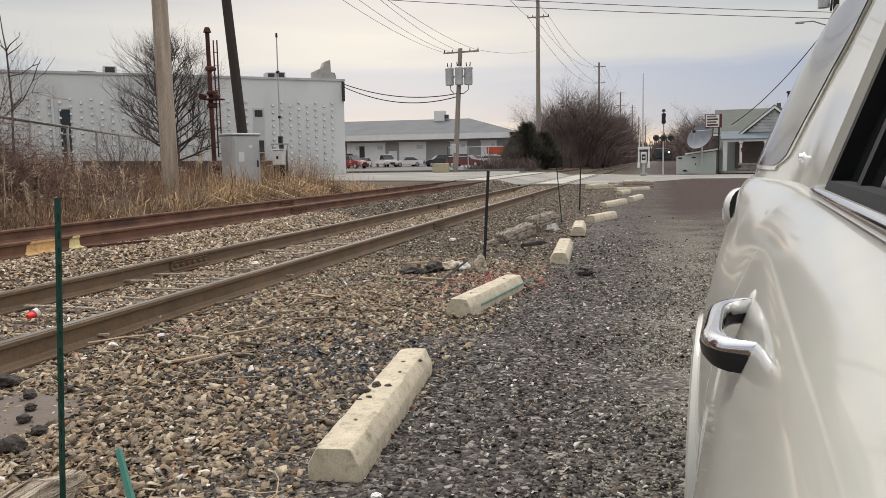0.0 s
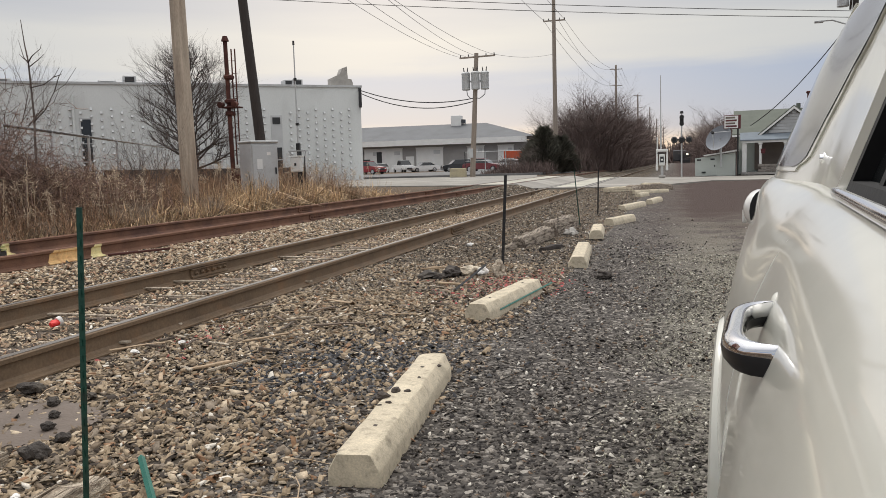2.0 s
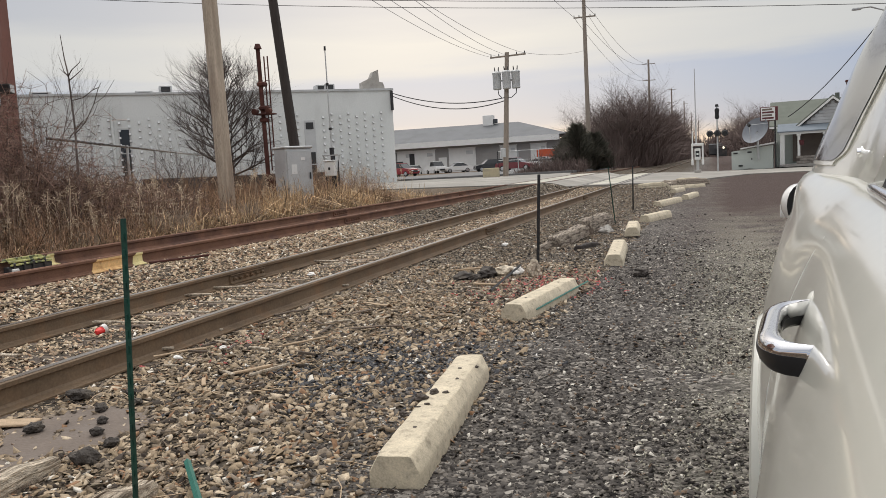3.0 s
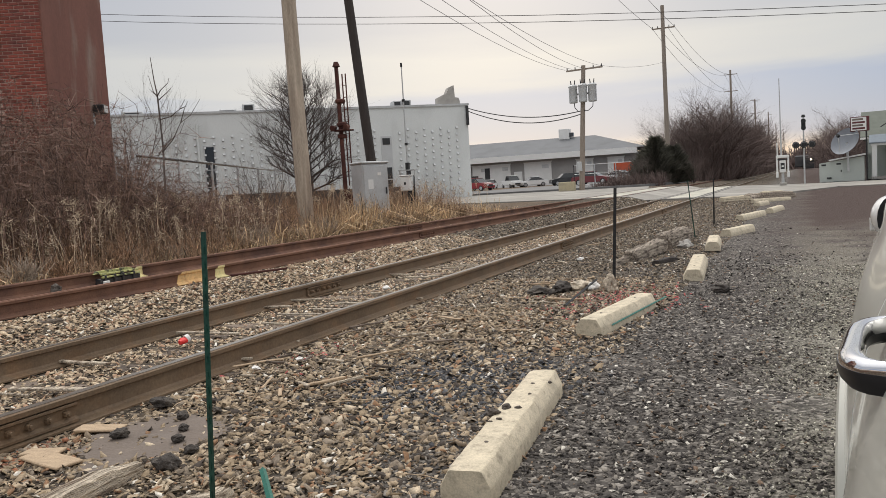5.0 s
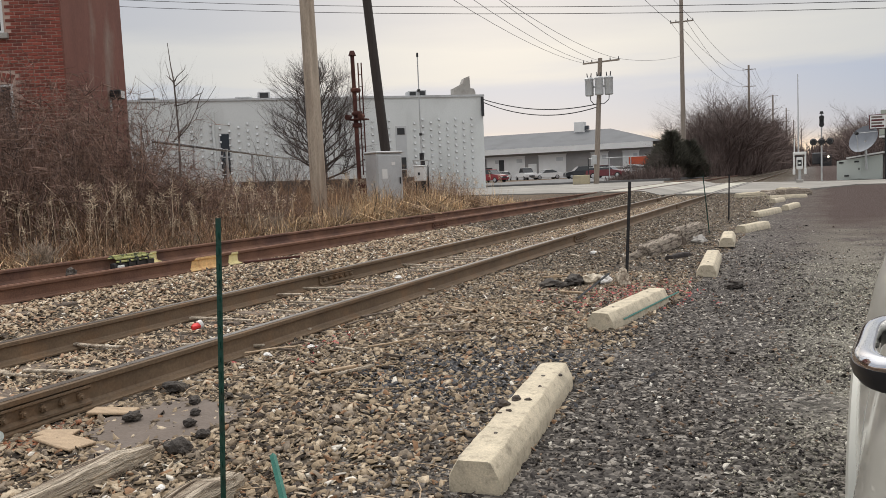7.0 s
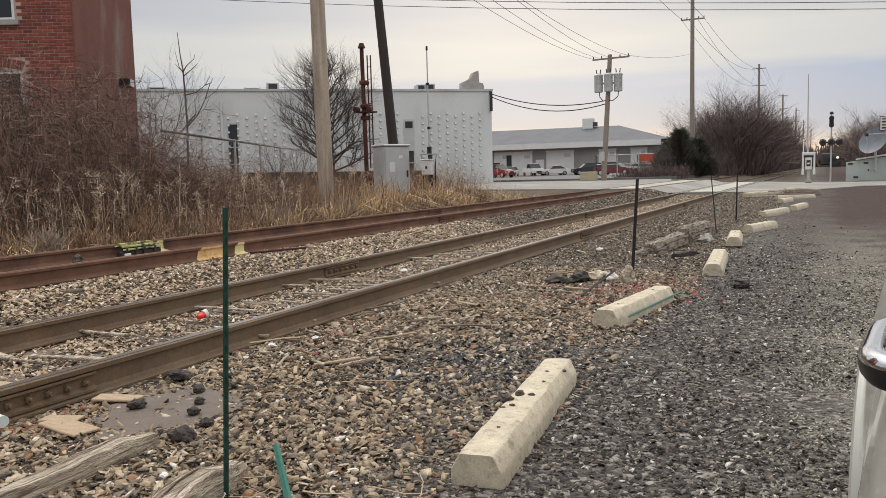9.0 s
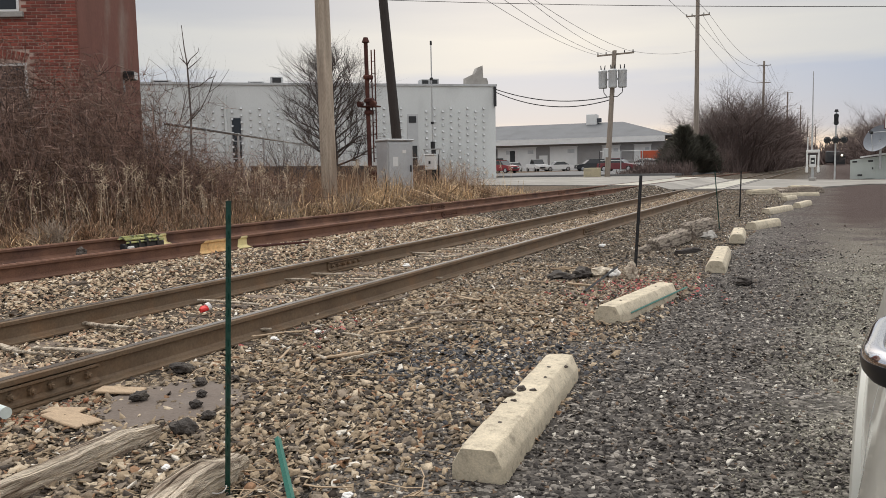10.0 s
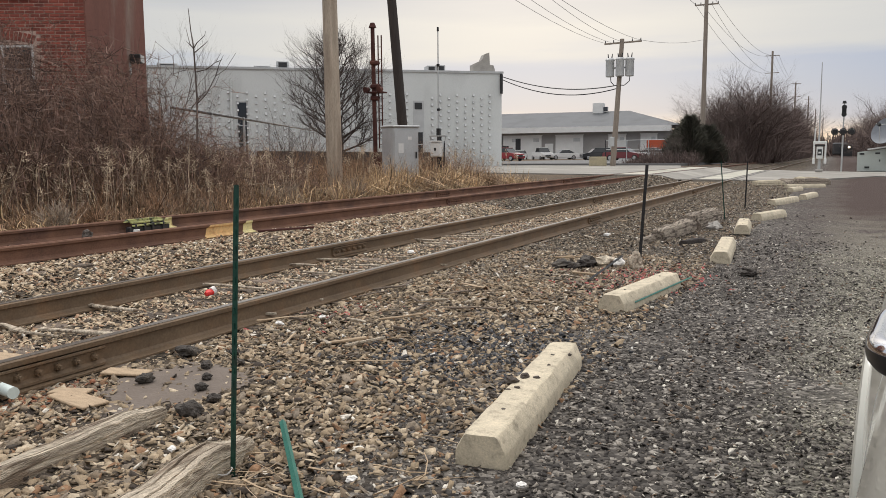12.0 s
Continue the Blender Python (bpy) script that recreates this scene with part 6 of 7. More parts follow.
def far_wood():
    kinds = []
    for k in range(3):
        kinds.append(bare_tree("bare_tree", pose(-12.5, 86, 0.3), "leafless tree in a dense brown thicket", "tree", 8, 8.0, 0.11, 4, 0.78, 0.01, 2, M_bark_far, 30 + k, "thicket beyond the crossing", 0.45, 0.05, (0.55, 0.75)))
    light = [bare_tree("bare_tree", pose(-7, 240, 0.3), "leafless tree in the far end of the thicket", "tree", 9, 8.0, 0.13, 3, 0.78, 0.01, 2, M_bark_far, 36 + k, "thicket beyond the crossing", 0.45, 0.05, (0.55, 0.75)) for k in range(2)]
    placed = set()
    spots = []
    rng = random.Random(5)
    for y in (86, 90, 95, 101, 108, 116, 126, 138, 152, 168, 186, 206):
        for dx in (-13.5, -10.4, -7.9):
            spots.append((dx + (2.6 if y < 100 else 1.6) + rng.uniform(-0.8, 0.8) - (2.2 if y < 95 and dx > -9 else 0.6 if dx > -9 else 0), y + rng.uniform(-3, 3), rng.uniform(0.8, 1.1)))
    for x, y, s in ((-9.5, 80, 0.45), (-11.5, 79, 0.4), (-7.6, 83, 0.4), (-8.0, 92, 0.5), (-6.6, 98, 0.5), (-6.2, 112, 0.5), (-5.9, 128, 0.55), (-6.9, 104, 0.62), (-6.4, 120, 0.66), (-6.0, 136, 0.66), (-5.8, 150, 0.7), (-5.6, 166, 0.72), (-5.4, 184, 0.75), (-5.2, 205, 0.8), (-3.0, 420, 0.9), (3.0, 430, 0.9), (-9.0, 400, 0.9), (9.0, 410, 0.9), (15.0, 400, 0.9), (6.5, 300, 0.8), (8.0, 260, 0.8), (3.9, 90, 0.6), (5.4, 86, 0.66), (4.6, 101, 0.66), (6.2, 110, 0.7)):
        spots.append((x, y, s))
    for x, y in ((-7, 240), (-8, 280), (-6.5, 330), (9, 180), (10, 230), (11, 290), (12, 340), (2.2, 74), (3.4, 79), (4.2, 78), (6.5, 84), (5.0, 92), (8.0, 100), (3.6, 110), (6.0, 125), (4.5, 140), (9, 82)):
        spots.append((x + 1.2, y, rng.uniform(0.52, 0.7) if y < 160 else 0.8))
    for i, (x, y, s) in enumerate(spots):
        src = light[i % 2] if y > 104 else kinds[i % 3]
        m = pose(x, y, 0.25, 0, 0, rng.uniform(0, 360)) @ Matrix.Diagonal((s, s, s * rng.uniform(0.85, 1.05), 1))
        ob = copy_thing(src, m) if src in placed else src
        placed.add(src)
        ob.matrix_basis = m


far_wood()


def blades(name, label, mat, n, place, height, width, seed, bend=0.35, category="dry grass", per=1):
    """Many thin leaning blades in one mesh."""
    rng = random.Random(seed)
    V, F = [], []
    for i in range(n):
        x, y, k = place(rng)
        z = ground_z(x, y) - 0.03
        h = height[0] + (height[1] - height[0]) * rng.random() ** 1.5
        h *= k
        a = rng.uniform(0, math.tau)
        b = abs(rng.gauss(0, bend)) * h
        w = rng.uniform(*width)
        dx, dy = math.cos(a) * b, math.sin(a) * b
        lx, ly = rng.gauss(0, 0.22) * h, rng.gauss(0, 0.22) * h
        c = rng.uniform(0, math.pi)
        wx, wy = math.cos(c) * w, math.sin(c) * w
        j = len(V)
        droop = max(0.45, 1 - 0.35 * (b / h) ** 2)
        V += [(x - wx, y - wy, z), (x + wx, y + wy, z), (x + lx + dx * 0.22 - wx, y + ly + dy * 0.22 - wy, z + h * 0.55), (x + lx + dx * 0.22 + wx, y + ly + dy * 0.22 + wy, z + h * 0.55),
              (x + lx + dx * 0.6 - wx * 0.7, y + ly + dy * 0.6 - wy * 0.7, z + h * 0.85 * droop), (x + lx + dx * 0.6 + wx * 0.7, y + ly + dy * 0.6 + wy * 0.7, z + h * 0.85 * droop), (x + lx + dx, y + ly + dy, z + h * 0.95 * droop * droop)]
        F += [(j, j + 1, j + 3, j + 2), (j + 2, j + 3, j + 5, j + 4), (j + 4, j + 5, j + 6)]
    ob = cloud(name, V, F, mat)
    return tagged(ob, label, category, kind="stuff")


def strip(rng, x0, x1, y0, y1):
    return rng.uniform(x0, x1), rng.uniform(y0, y1)


def edge_grass(rng):
    x, y = strip(rng, -10.4, -9.0, 3.5, 27)
    return x, y, 0.35 + 0.65 * smooth(-9.0, -10.0, x)


TUFTS = [(random.uniform(-12.2, -8.95), random.uniform(4, 27), random.uniform(0.55, 1.25)) for k in range(230)] + [(random.uniform(-9.9, -9.2), random.uniform(12.0, 22.5), random.uniform(1.1, 1.75)) for k in range(90)] + [(random.uniform(-10.1, -9.35), random.uniform(16.6, 20.5), random.uniform(1.5, 2.3)) for k in range(45)]


def tussocks(rng):
    x, y, k = rng.choice(TUFTS)
    return x + rng.gauss(0, 0.12), y + rng.gauss(0, 0.14), k * (0.6 + 0.4 * smooth(-8.9, -9.8, x)) * (1.15 if y > 16 else 0.9)


def tall_grass(rng):
    x, y = strip(rng, -12.8, -9.5, 4, 27)
    while rng.random() > 0.25 + 0.75 * smooth(13, 20, y):
        x, y = strip(rng, -12.8, -9.5, 4, 27)
    return x, y, (0.95 if y > 16 else 0.75) + 0.55 * noise.noise(Vector((x * 0.9, y * 0.9, 2.0)))


def brown_weeds(rng):
    x, y = strip(rng, -13.5, -9.15, 4, 25)
    return x, y, (0.5 + 0.45 * smooth(-9.4, -10.8, x) + 0.5 * noise.noise(Vector((x * 0.8, y * 0.8, 7.0)))) * (1.25 if y < 13 else 1.15)


blades("dry_grass", "low tufts of straw-coloured dry grass by the rail", M_straw, 6500, edge_grass, (0.08, 0.32), (0.003, 0.006), 1, 0.9)
blades("dry_grass", "tall straw-coloured grass along the track", M_straw, 1700, tall_grass, (0.2, 0.75), (0.003, 0.007), 2, 0.8)
blades("dry_grass", "bent tussocks of pale dry grass among the weeds", M_straw, 8500, tussocks, (0.14, 0.52), (0.004, 0.010), 12, 1.1)
blades("dry_weeds", "dense brown dead weeds behind the far rail", M_weed, 16000, brown_weeds, (0.2, 0.85), (0.003, 0.008), 3, 1.0, "dead weeds")


def cabinet_grass(rng):
    x, y = strip(rng, -10.15, -9.35, 15.6, 21.0)
    return x, y, 0.8 + 0.4 * noise.noise(Vector((x * 2.0, y * 1.5, 5.0)))


blades("dry_grass", "tall straw-coloured grass before a steel cabinet", M_straw, 2600, cabinet_grass, (0.3, 0.95), (0.003, 0.006), 33, 0.5)


def far_undergrowth(rng):
    x, y = strip(rng, -16, -6.2, 78, 150)
    return x - 1.5 * smooth(90, 78, y), y, 1.0


blades("dry_undergrowth", "brown undergrowth below the far thicket", M_bark_far, 7000, far_undergrowth, (0.6, 2.4), (0.012, 0.03), 7, 0.5, "undergrowth")


def distant_woods(rng):
    x, y = strip(rng, -30, 46, 330, 420)
    return x, y, 1.0 + 0.5 * noise.noise(Vector((x * 0.11, y * 0.02, 3.0)))


blades("distant_woods", "hazy brown leafless woods on the horizon", M_bark_far, 2600, distant_woods, (4, 10), (0.12, 0.3), 19, 0.25, "woods")


def thicket_heart(rng):
    y = rng.uniform(84, 135)
    x = rng.uniform(-11.2, -6.0)
    return x, y, (1.0 - 0.45 * smooth(-7.6, -6.0, x)) * (0.85 + 0.5 * noise.noise(Vector((x * 0.5, y * 0.12, 4.0))))


blades("dry_undergrowth", "dense dark twigs in the heart of the thicket", M_bark_far, 7000, thicket_heart, (2.0, 6.5), (0.012, 0.03), 29, 0.3, "undergrowth")


def thicket_foot(rng):
    x, y = strip(rng, -8.2, -5.7, 100, 260)
    return x, y, 1.0


blades("dry_undergrowth", "brown undergrowth at the thicket's edge by the track", M_bark_far, 4200, thicket_foot, (0.8, 3.6), (0.02, 0.05), 23, 0.45, "undergrowth")


def verge(rng):
    x, y = strip(rng, -15.0, -9.6, 63, 68)
    return x, y, 1.0 - 0.5 * smooth(-12.5, -15, x)


blades("dry_undergrowth", "brown brush along the parking lot edge", M_bark_far, 2600, verge, (0.3, 1.5), (0.01, 0.025), 17, 0.7, "undergrowth")


def weed_stalks():
    rng = random.Random(8)
    V, F, V2, F2 = [], [], [], []
    for i in range(2300):
        x, y, k = brown_weeds(rng)
        grow(rng, V, F, V2, F2, Vector((x, y, ground_z(x, y))), Vector((rng.gauss(0, 0.35), rng.gauss(0, 0.35), 1)), rng.uniform(0.35, 0.8) * k, 0.006, 2, 0.9, 0.02, 1, 0.004)
    V += V2
    n0 = len(V) - len(V2)
    F += [tuple(i + n0 for i in f) for f in F2]
    tagged(cloud("dead_stalks", V, F, M_weed), "branching dead brown weed stalks", "dead weeds", kind="stuff")


weed_stalks()


def brambles():
    """Arching tangled stems in front of the brick wall."""
    rng = random.Random(21)
    V, F = [], []
    for i in range(2500):
        y = rng.uniform(4.5, 14.5)
        x = rng.uniform(-13.8, -10.2)
        big = 1.0 - 0.68 * smooth(10.2, 13.2, y)
        a = rng.uniform(0, math.tau)
        h = rng.uniform(0.9, 3.0) * big * (0.7 + 0.3 * smooth(-10.2, -11.5, x))
        reach = rng.uniform(0.3, 1.4)
        p = Vector((x, y, ground_z(x, y)))
        r = rng.uniform(0.003, 0.0095)
        n = 7
        pts = []
        for k in range(n + 1):
            f = k / n
            pts.append(p + Vector((math.cos(a) * reach * f * f + rng.gauss(0, 0.04), math.sin(a) * reach * f * f + rng.gauss(0, 0.04), h * math.sin(f * rng.uniform(1.5, 2.1)))))
        for k in range(n):
            tube(V, F, pts[k], pts[k + 1], r * (1 - 0.1 * k), r * (1 - 0.1 * (k + 1)))
            for q in range(4):
                sd = Vector((rng.gauss(0, 1), rng.gauss(0, 1), rng.gauss(0.3, 0.7))).normalized() * rng.uniform(0.08, 0.4)
                ribbon(V, F, pts[k + 1], pts[k + 1] + sd, r * 0.5, r * 0.25)
    tagged(cloud("bramble_thicket", V, F, M_bramble), "tangled reddish-brown leafless bramble thicket", "brambles", kind="stuff")


brambles()


def dry_bushes():
    """Low rounded tufts of grey-tan twigs along the weed edge."""
    rng = random.Random(55)
    for k in range(26):
        y = rng.uniform(6.5, 24)
        x = rng.uniform(-9.95, -9.35)
        s = rng.uniform(0.28, 0.5)
        V, F = [], []
        for i in range(150):
            a, e = rng.uniform(0, math.tau), rng.uniform(0.25, 1.5)
            d = Vector((math.cos(a) * math.cos(e), math.sin(a) * math.cos(e), math.sin(e)))
            p = Vector((rng.gauss(0, 0.05), rng.gauss(0, 0.05), 0))
            m = p + d * s * rng.uniform(0.4, 0.7)
            ribbon(V, F, p, m, 0.004, 0.003)
            for j in range(2):
                q = m + (d + Vector((rng.gauss(0, 0.5), rng.gauss(0, 0.5), rng.gauss(0, 0.4)))) * s * 0.35
                ribbon(V, F, m, q, 0.004, 0.003)
        ob = cloud("dry_bush", V, F, M_greytwig if k % 3 else M_weed)
        ob.matrix_basis = pose(x, y, ground_z(x, y) - 0.03)
        tagged(ob, "low rounded tuft of dry grey-brown twigs", "dry bush", "dry tufts along the weeds")


M_greytwig = material("grey_tan_twigs", (0.36, 0.29, 0.225), 0.95, 0, 0.3, 4, 40, 0.0, random_amt=0.5)
dry_bushes()


def pale_canes():
    rng = random.Random(77)
    V, F = [], []
    for i in range(170):
        y, x = rng.uniform(5.0, 13.5), rng.uniform(-12.5, -9.9)
        p = Vector((x, y, ground_z(x, y)))
        d = Vector((rng.gauss(0, 0.5), rng.gauss(0, 0.5), 1)).normalized()
        r = rng.uniform(0.004, 0.008)
        for k in range(6):
            q = p + d * rng.uniform(0.12, 0.34)
            tube(V, F, p, q, r, r * 0.9)
            d = (d + Vector((rng.gauss(0, 0.25), rng.gauss(0, 0.25), -0.12))).normalized()
            p, r = q, r * 0.9
    tagged(cloud("dry_canes", V, F, M_seed), "pale dry canes bent through the brambles", "dead weeds", kind="stuff")


pale_canes()


def seed_heads():
    rng = random.Random(31)
    V, F = [], []
    for i in range(420):
        x, y = rng.uniform(-11.6, -9.6), rng.uniform(5.5, 14) if i < 300 else rng.uniform(16, 26)
        h = rng.uniform(0.35, 1.15)
        p = Vector((x, y, ground_z(x, y)))
        q = p + Vector((rng.gauss(0, 0.12), rng.gauss(0, 0.12), h))
        tube(V, F, p, q, 0.004, 0.003)
        for k in range(16):
            c = q + Vector((rng.gauss(0, 0.025), rng.gauss(0, 0.025), rng.uniform(-0.16, 0.03)))
            tube(V, F, c, c + Vector((rng.gauss(0, 0.04), rng.gauss(0, 0.04), rng.gauss(0.02, 0.03))), 0.006, 0.002)
    tagged(cloud("seed_heads", V, F, M_seed), "pale dry seed heads on thin stalks", "dead weeds", kind="stuff")


seed_heads()


def cedar(x, y, h, w, seed):
    th = thing("cedar_tree", pose(x, y, 0.3), "dark bushy evergreen beside the crossing", "evergreen")
    rng = random.Random(seed)
    V, F = [], []
    tube(V, F, Vector((0, 0, 0)), Vector((0, 0, h * 0.9)), 0.12, 0.03)
    cloud("trunk", V, F, M_bark, th)
    V, F = [], []
    for i in range(5200):
        f = rng.random() ** 1.25
        a = rng.uniform(0, math.tau)
        rad = w * min(1.0, 1.7 * (1 - f)) ** 0.8 * (0.85 + 0.7 * noise.noise(Vector((math.cos(a) * 2, math.sin(a) * 2, f * 5 + seed)))) * rng.uniform(0.3, 1.1)
        p = Vector((math.cos(a) * rad, math.sin(a) * rad, 0.15 + h * f))
        d = Vector((math.cos(a), math.sin(a), rng.uniform(0.1, 1.0))) * rng.uniform(0.15, 0.6)
        tube(V, F, p, p + d, 0.05, 0.006)
    cloud("crown", V, F, M_cedar, th)


cedar(-10.7, 69.0, 3.7, 1.5, 1)
cedar(-9.5, 70.5, 2.9, 1.4, 5)
cedar(-11.7, 70.0, 2.7, 1.2, 9)
bare_tree("shrub", pose(-11.8, 66.5, 0.3), "pale leafless shrub before the evergreen", "shrub", 7, 3.0, 0.04, 3, 0.8, 0.0, 2, M_bark, 61, lean=0.7, thin=0.02)
bare_tree("shrub", pose(-7.9, 70.5, 0.3), "leafless low shrub beside the crossing", "shrub", 5, 3.0, 0.05, 3, 0.8, 0.0, 2, M_bark_far, 44, lean=0.6, thin=0.02)
bare_tree("bare_tree", pose(2.6, 66.0, 0.2), "gnarled leafless tree behind the crossing signal", "tree", 2, 4.4, 0.14, 4, 0.8, 0.0, 2, M_bark_far, 52, lean=0.25, thin=0.05)
brick_building()


# ---- the white car alongside ----
def near_car():
    th = thing("white_car", pose(0.16, -0.015, 0, 0, 0, -5.8), "cream-white estate car with chrome trim, parked on the gravel", "car")
    C = 0.80
    P = [(0.10, 0.26), (0.0, 0.30), (-0.03, 0.38), (-0.045, 0.50), (-0.045, 0.62), (-0.034, 0.75), (-0.020, 0.82), (-0.004, 0.89), (0.018, 0.95), (0.040, 1.0), (0.064, 1.035), (0.090, 1.062), (0.118, 1.080), (0.138, 1.086)]

    fine = []
    for i in range(len(P) - 1):
        p0, p1, p2, p3 = (Vector(P[max(0, min(len(P) - 1, i + k))]) for k in (-1, 0, 1, 2))
        for q in range(3):
            u = q / 3
            v = 0.5 * (2 * p1 + (p2 - p0) * u + (2 * p0 - 5 * p1 + 4 * p2 - p3) * u * u + (3 * p1 - p0 - 3 * p2 + p3) * u ** 3)
            fine.append((v.x, v.y))
    fine.append(P[-1])

    def ring(s):
        off = -0.045 * smooth(1.2, 2.2, s) + 0.16 * smooth(3.1, 3.45, s) ** 2 + 0.3 * smooth(-1.3, -2.0, s) ** 2
        drop = 1.0 - 0.14 * smooth(-0.6, -1.9, s)
        wide = 0.08 * smooth(1.7, 3.05, s)
        left = [(x + off * (smooth(1.09, 0.88, z) if off < 0 else 1) - wide * smooth(0.92, 1.09, z), s, z if z < 0.6 else 0.6 + (z - 0.6) * drop) for x, z in fine]
        right = [(2 * C - x, y, z) for x, y, z in left][::-1]
        return left + right

    S = [-2.0 + 0.05 * i for i in range(107)] + [3.36, 3.41, 3.45]
    body = part("body", loft(bmesh.new(), [ring(s) for s in S]), M_paint, th, soft=True)

    def surf(s, z):
        for (x0, z0), (x1, z1) in zip(P, P[1:]):
            if z0 <= z <= z1:
                return x0 + (x1 - x0) * (z - z0) / (z1 - z0) - 0.045 * smooth(1.2, 2.2, s) * smooth(1.09, 0.88, z)
        return 0.1

    def seam(name, s_of, z0, z1, w=0.005):
        bm = bmesh.new()
        n = 24
        rows = []
        for i in range(n + 1):
            z = z0 + (z1 - z0) * i / n
            s = s_of(z)
            x = surf(s, z) - 0.0015
            rows.append([(x, s - w / 2, z), (x, s + w / 2, z), (x + 0.006, s + w / 2, z), (x + 0.006, s - w / 2, z)])
        return part(name, loft(bm, rows), M_seal, th)

    # White seam strip: the door edge's sky highlight, put into the colour.
    seam("door_seam", lambda z: 1.42 + 0.25 * smooth(0.8, 0.35, z) * 0.6, 0.32, 1.02, 0.0022).data.materials[0] = M_white
    seam("door_seam", lambda z: -0.05, 0.32, 1.04)

    # greenhouse
    def G(s, z, out=0.0):
        return Vector((0.130 + 0.30 * (z - 1.05) - out, s, z))

    def panel(name, pts, mat, out, thick, parent, label="", mirror=False):
        bm = bmesh.new()
        a = [G(s, z, out) for s, z in pts]
        b = [G(s, z, out - thick) for s, z in pts]
        if mirror:
            a = [Vector((2 * C - v.x, v.y, v.z)) for v in a]
            b = [Vector((2 * C - v.x, v.y, v.z)) for v in b]
        loft(bm, [a, b])
        return part(name, bm, mat, parent, label)

    def bulge(s, z):
        """How far the rear quarter stands out from the door's plane."""
        return smooth(2.1, 3.0, s) * (0.093 - 0.035 * smooth(1.08, 1.46, z) - 0.045 * smooth(1.40, 1.70, z))

    def front(z):
        row = ((1.126, 2.60), (1.131, 2.55), (1.15, 2.475), (1.27, 2.39), (1.375, 2.26), (1.48, 1.98), (1.60, 1.66))
        for (z0, s0), (z1, s1) in zip(row, row[1:]):
            if z <= z1:
                return s0 + (s1 - s0) * max(0.0, (z - z0) / (z1 - z0))
        return row[-1][1]

    def back(z):
        return 3.30 - 0.42 * (z - 1.06) - 0.06 * smooth(1.16, 1.126, z)

    def curved(name, zs, s0, s1, mat, out, thick, label, mirror):
        """A panel that follows the rear quarter between two slanting edges."""
        def at(s, z, o):
            v = G(s, z, o + bulge(s, z))
            return Vector((2 * C - v.x, v.y, v.z)) if mirror else v
        bm = bmesh.new()
        n = 14
        rows = []
        for z in zs:
            ss = [s0(z) + (s1(z) - s0(z)) * i / n for i in range(n + 1)]
            rows.append([at(s, z, out) for s in ss] + [at(s, z, out - thick) for s in reversed(ss)])
        loft(bm, rows)
        return part(name, bm, mat, th, label, soft=True)

    for mir in (False, True):
        curved("rear_pillar", [1.06 + 0.05 * k for k in range(13)], lambda z: 1.51 - 0.65 * (z - 1.06), lambda z: 3.37 - 0.42 * (z - 1.06), M_paint, 0.0, 0.03, "", mir)
        panel("roof_rail", [(-0.55, 1.62), (1.14, 1.62), (1.12, 1.68), (-0.5, 1.68)], M_paint, 0.0, 0.05, th, mirror=mir)
        panel("front_pillar", [(-1.0, 1.04), (-0.85, 1.04), (-0.42, 1.64), (-0.52, 1.64)], M_paint, 0.0, 0.05, th, mirror=mir)
        panel("door_glass", [(-0.88, 1.05), (1.50, 1.05), (1.15, 1.63), (-0.45, 1.63)], M_glass, -0.022, 0.005, th, "tinted side glass", mirror=mir)
        panel("window_seal", [(1.455, 1.09), (1.495, 1.09), (1.145, 1.64), (1.105, 1.64)], M_seal, 0.004, 0.03, th, mirror=mir)
        panel("belt_seal", [(-0.9, 1.088), (1.47, 1.088), (1.455, 1.112), (-0.88, 1.112)], M_seal, 0.006, 0.03, th, mirror=mir)
        pz = [1.126, 1.131, 1.14, 1.155, 1.19, 1.25, 1.31, 1.37, 1.43, 1.49, 1.54, 1.585]
        curved("quarter_frame", [1.112, 1.118, 1.128] + pz[2:] + [1.6], lambda z: front(z) - 0.035, lambda z: back(z) + 0.015, M_paint, 0.006, 0.008, "", mir)
        curved("quarter_glass", pz, front, back, M_glass_dark, 0.0085, 0.006, "dark rear quarter glass mirroring the sky", mir)
        panel("window_divider", [(1.205, 1.10), (1.245, 1.10), (1.0, 1.63), (0.96, 1.63)], M_seal, -0.010, 0.012, th, mirror=mir)
        fr = [[G(s0, z, o) for s0, o in ((e, 0.004), (e + 0.02, 0.017), (e + 0.085, 0.012), (e + 0.10, -0.01), (e, -0.01))] for e, z in ((1.50, 1.088), (1.325, 1.364), (1.15, 1.64))]
        if mir:
            fr = [[Vector((2 * C - v.x, v.y, v.z)) for v in row] for row in fr]
        part("door_frame", loft(bmesh.new(), fr), M_paint, th)
    part("roof", boxm(0.325, 2 * C - 0.325, -0.5, 3.08, 1.63, 1.70, 0.04, 3), M_paint, th, soft=True)
    bm = bmesh.new()
    loft(bm, [[(x0, y, z), (2 * C - x0, y, z), (2 * C - x0, y - 0.05, z), (x0, y - 0.05, z)] for x0, y, z in ((0.07, 3.37, 1.0), (0.13, 3.27, 1.30), (0.29, 3.12, 1.66))])
    part("tailgate", bm, M_paint, th)
    part("windscreen", prismm([(-0.98, 1.03), (-0.50, 1.64), (-0.49, 1.64), (-0.965, 1.03)], "x", 0.3, 2 * C - 0.3), M_glass, th)
    part("interior", boxm(0.30, 2 * C - 0.30, -0.8, 3.2, 0.98, 1.09), M_cabin, th)
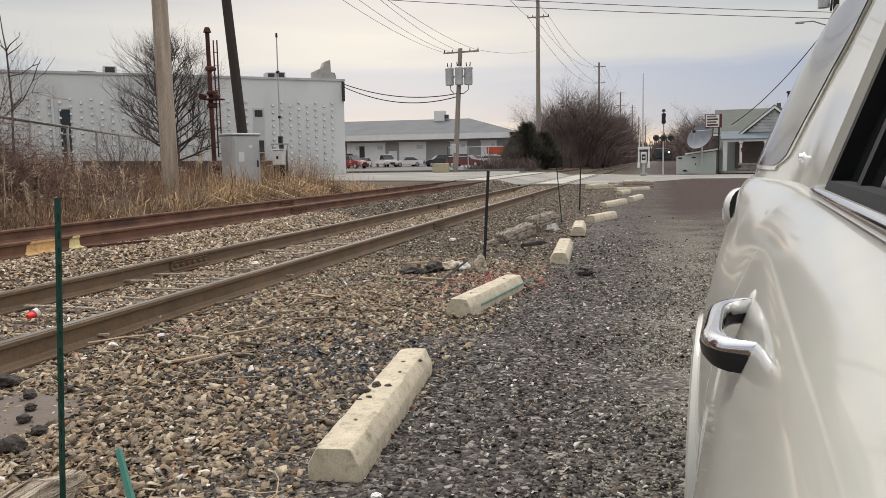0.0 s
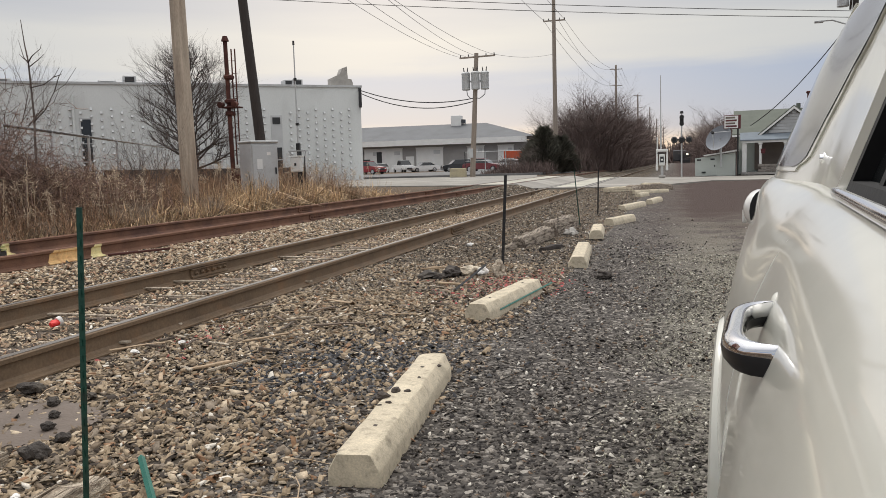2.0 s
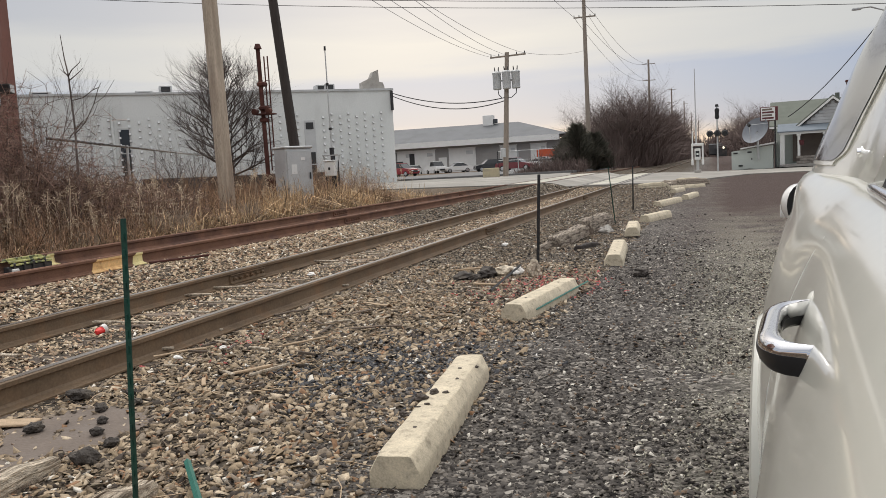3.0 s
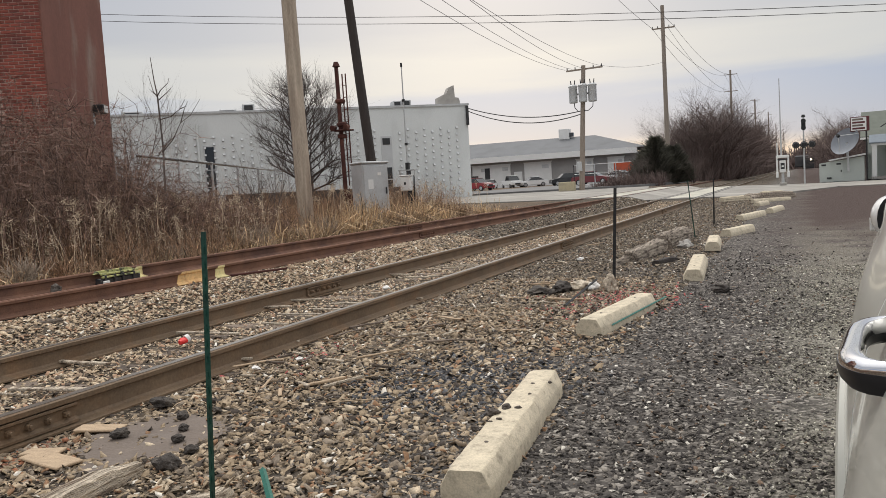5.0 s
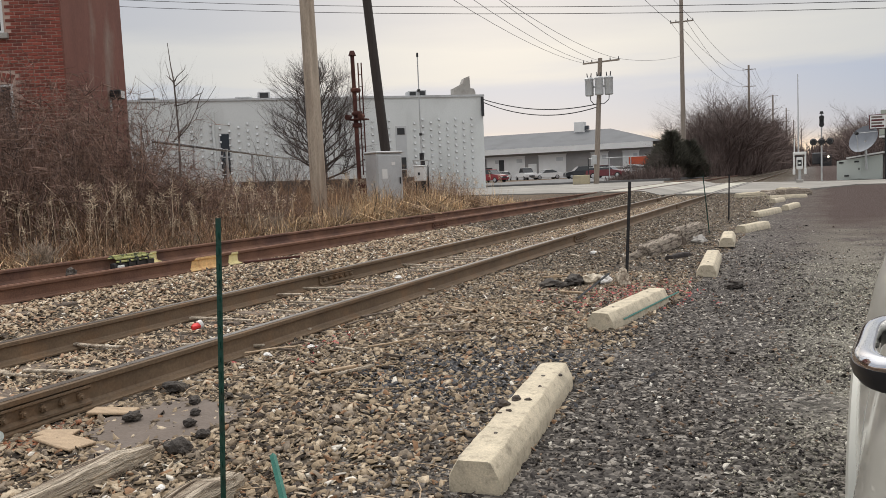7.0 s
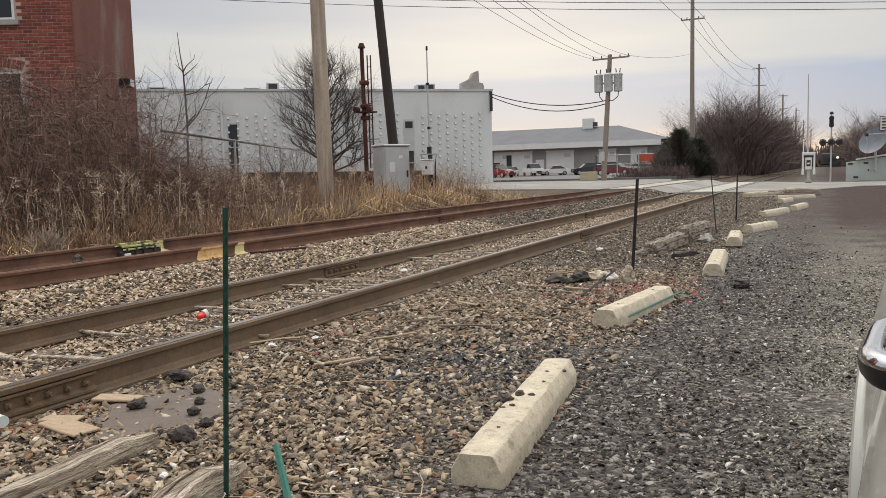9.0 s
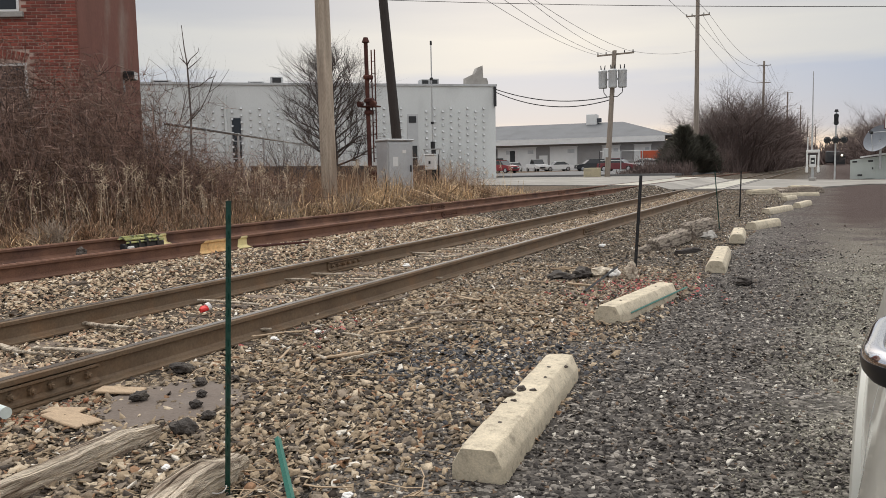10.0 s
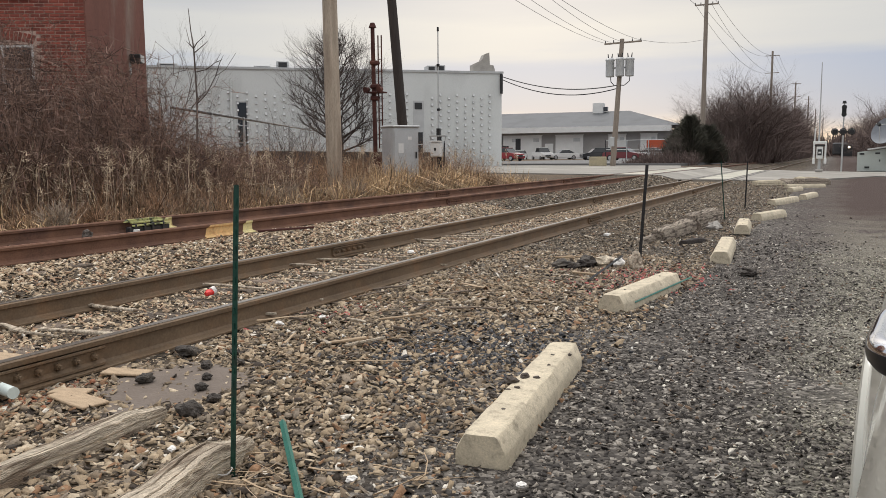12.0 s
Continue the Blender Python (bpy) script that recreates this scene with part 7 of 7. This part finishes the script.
    for s in (0.75, 2.0):
        for x in (0.54, 1.06):
            st = part("seat", boxm(x - 0.24, x + 0.24, s - 0.1, s + 0.1, 0.9, 1.32, 0.05, 2), M_cabin, th)
            part("headrest", boxm(x - 0.13, x + 0.13, s - 0.06, s + 0.06, 1.34, 1.5, 0.04, 2), M_cabin, st)

    # chrome waist strip with a rounded end
    bm = bmesh.new()
    rings = []
    for i in range(30):
        s = -0.9 + 2.43 * i / 29
        k = min(1.0, (1.545 - s) / 0.06) ** 0.5
        c = Vector((0.122, s, 1.094))
        rings.append([c + Vector((math.cos(a) * 0.008 * k, 0, math.sin(a) * 0.0105 * k)) for a in [q * math.tau / 12 for q in range(12)]])
    part("waist_trim", loft(bm, rings), M_chrome, th, "chrome waist strip", soft=True)

    # chrome knob at the foot of the quarter glass
    k = part("knob", rodm((0.162, 2.28, 1.148), (0.143, 2.28, 1.148), 0.013, 0.011, 18), M_chrome, th, soft=True)
    part("knob_base", rodm((0.162, 2.28, 1.148), (0.152, 2.28, 1.148), 0.016, 0.015, 18), M_chrome, k, soft=True)

    # pull handle: a squared bow with a broad chrome top and a black outer face
    bm, bk = bmesh.new(), bmesh.new()
    rings, dark = [], []
    n = 28
    for i in range(n + 1):
        f = i / n
        s = 0.812 + 0.275 * f
        bow = max(0.0, 1 - abs(2 * f - 1) ** 4.5) ** 0.55
        x = 0.034 - 0.048 * bow
        z = 0.962 - 0.002 * f
        rings.append([(x + 0.012 * a, s, z + 0.004 + 0.0105 * b) for a, b in ((-0.9, -0.9), (0.8, -0.9), (1, -0.5), (1, 0.3), (0.75, 0.8), (0.3, 1.0), (-0.3, 0.95), (-0.8, 0.6), (-1, 0.1), (-1, -0.5))])
        dark.append([(x + 0.012 * a, s, z - 0.009 + 0.009 * b) for a, b in ((-0.5, -1.0), (0.4, -1.0), (0.8, -0.6), (0.85, 1.0), (0.3, 1.2), (-1.05, 1.2), (-1.12, 0.6), (-0.95, -0.3))])
    h = part("door_handle", loft(bm, rings), M_chrome, th, "chrome pull handle with a black underside", soft=True)
    part("grip_underside", loft(bk, dark), M_handle_black, h, soft=True)
    bm = bmesh.new()
    bmesh.ops.create_uvsphere(bm, u_segments=20, v_segments=12, radius=1, matrix=pose(0.034, 1.10, 0.966) @ Matrix.Diagonal((0.012, 0.03, 0.017, 1)))
    part("handle_foot", bm, M_paint, h, soft=True)

    # rear lamp, flare and wheels
    bm = bmesh.new()
    bmesh.ops.create_uvsphere(bm, u_segments=24, v_segments=14, radius=1, matrix=pose(0.0, 3.36, 0.955) @ Matrix.Diagonal((0.066, 0.12, 0.078, 1)))
    lamp = part("tail_lamp", bm, M_lens, th, "clear rounded rear lamp", soft=True)
    bm = bmesh.new()
    bmesh.ops.create_uvsphere(bm, u_segments=24, v_segments=10, radius=1, matrix=pose(0.012, 3.215, 0.955) @ Matrix.Diagonal((0.052, 0.005, 0.082, 1)))
    part("lamp_seal", bm, M_seal, lamp, soft=True)
    part("lamp_screw", boxm(-0.068, -0.05, 3.36, 3.39, 0.90, 0.955, 0.005), M_lens, lamp)
    for cs in (2.25, -1.25):
        for mir in (False, True):
            fl = bmesh.new()
            rows = []
            for k in range(25):
                a = radians(-14 + 208 * k / 24)
                sec = [(0.405, 0.02), (0.40, -0.08), (0.39, -0.096), (0.37, -0.102), (0.355, -0.09), (0.35, 0.05)]
                rows.append([((x if not mir else 2 * C - x), cs + r * math.cos(a), 0.33 + r * math.sin(a)) for r, x in sec])
            part("wheel_flare", loft(fl, rows, close=False, caps=False), M_paint, th, soft=True)
            x0, x1 = (-0.072, 0.14) if not mir else (2 * C + 0.072, 2 * C - 0.14)
            w = part("wheel", rodm((x0, cs, 0.335), (x1, cs, 0.335), 0.335, n=28), M_tyre, th)
            part("rim", rodm((x0 - (0.006 if not mir else -0.006), cs, 0.335), (x1, cs, 0.335), 0.2, n=20), M_alloy, w)
    part("rear_bumper", boxm(0.05, 2 * C - 0.05, 3.40, 3.55, 0.40, 0.62, 0.05, 2), M_chrome, th, soft=True)
    part("front_bumper", boxm(0.1, 2 * C - 0.1, -2.1, -1.95, 0.40, 0.6, 0.04, 2), M_chrome, th, soft=True)
    part("bonnet", boxm(0.3, 2 * C - 0.3, -1.9, -0.95, 0.96, 1.0, 0.015, 2), M_paint, th, soft=True)
    return th


near_car()
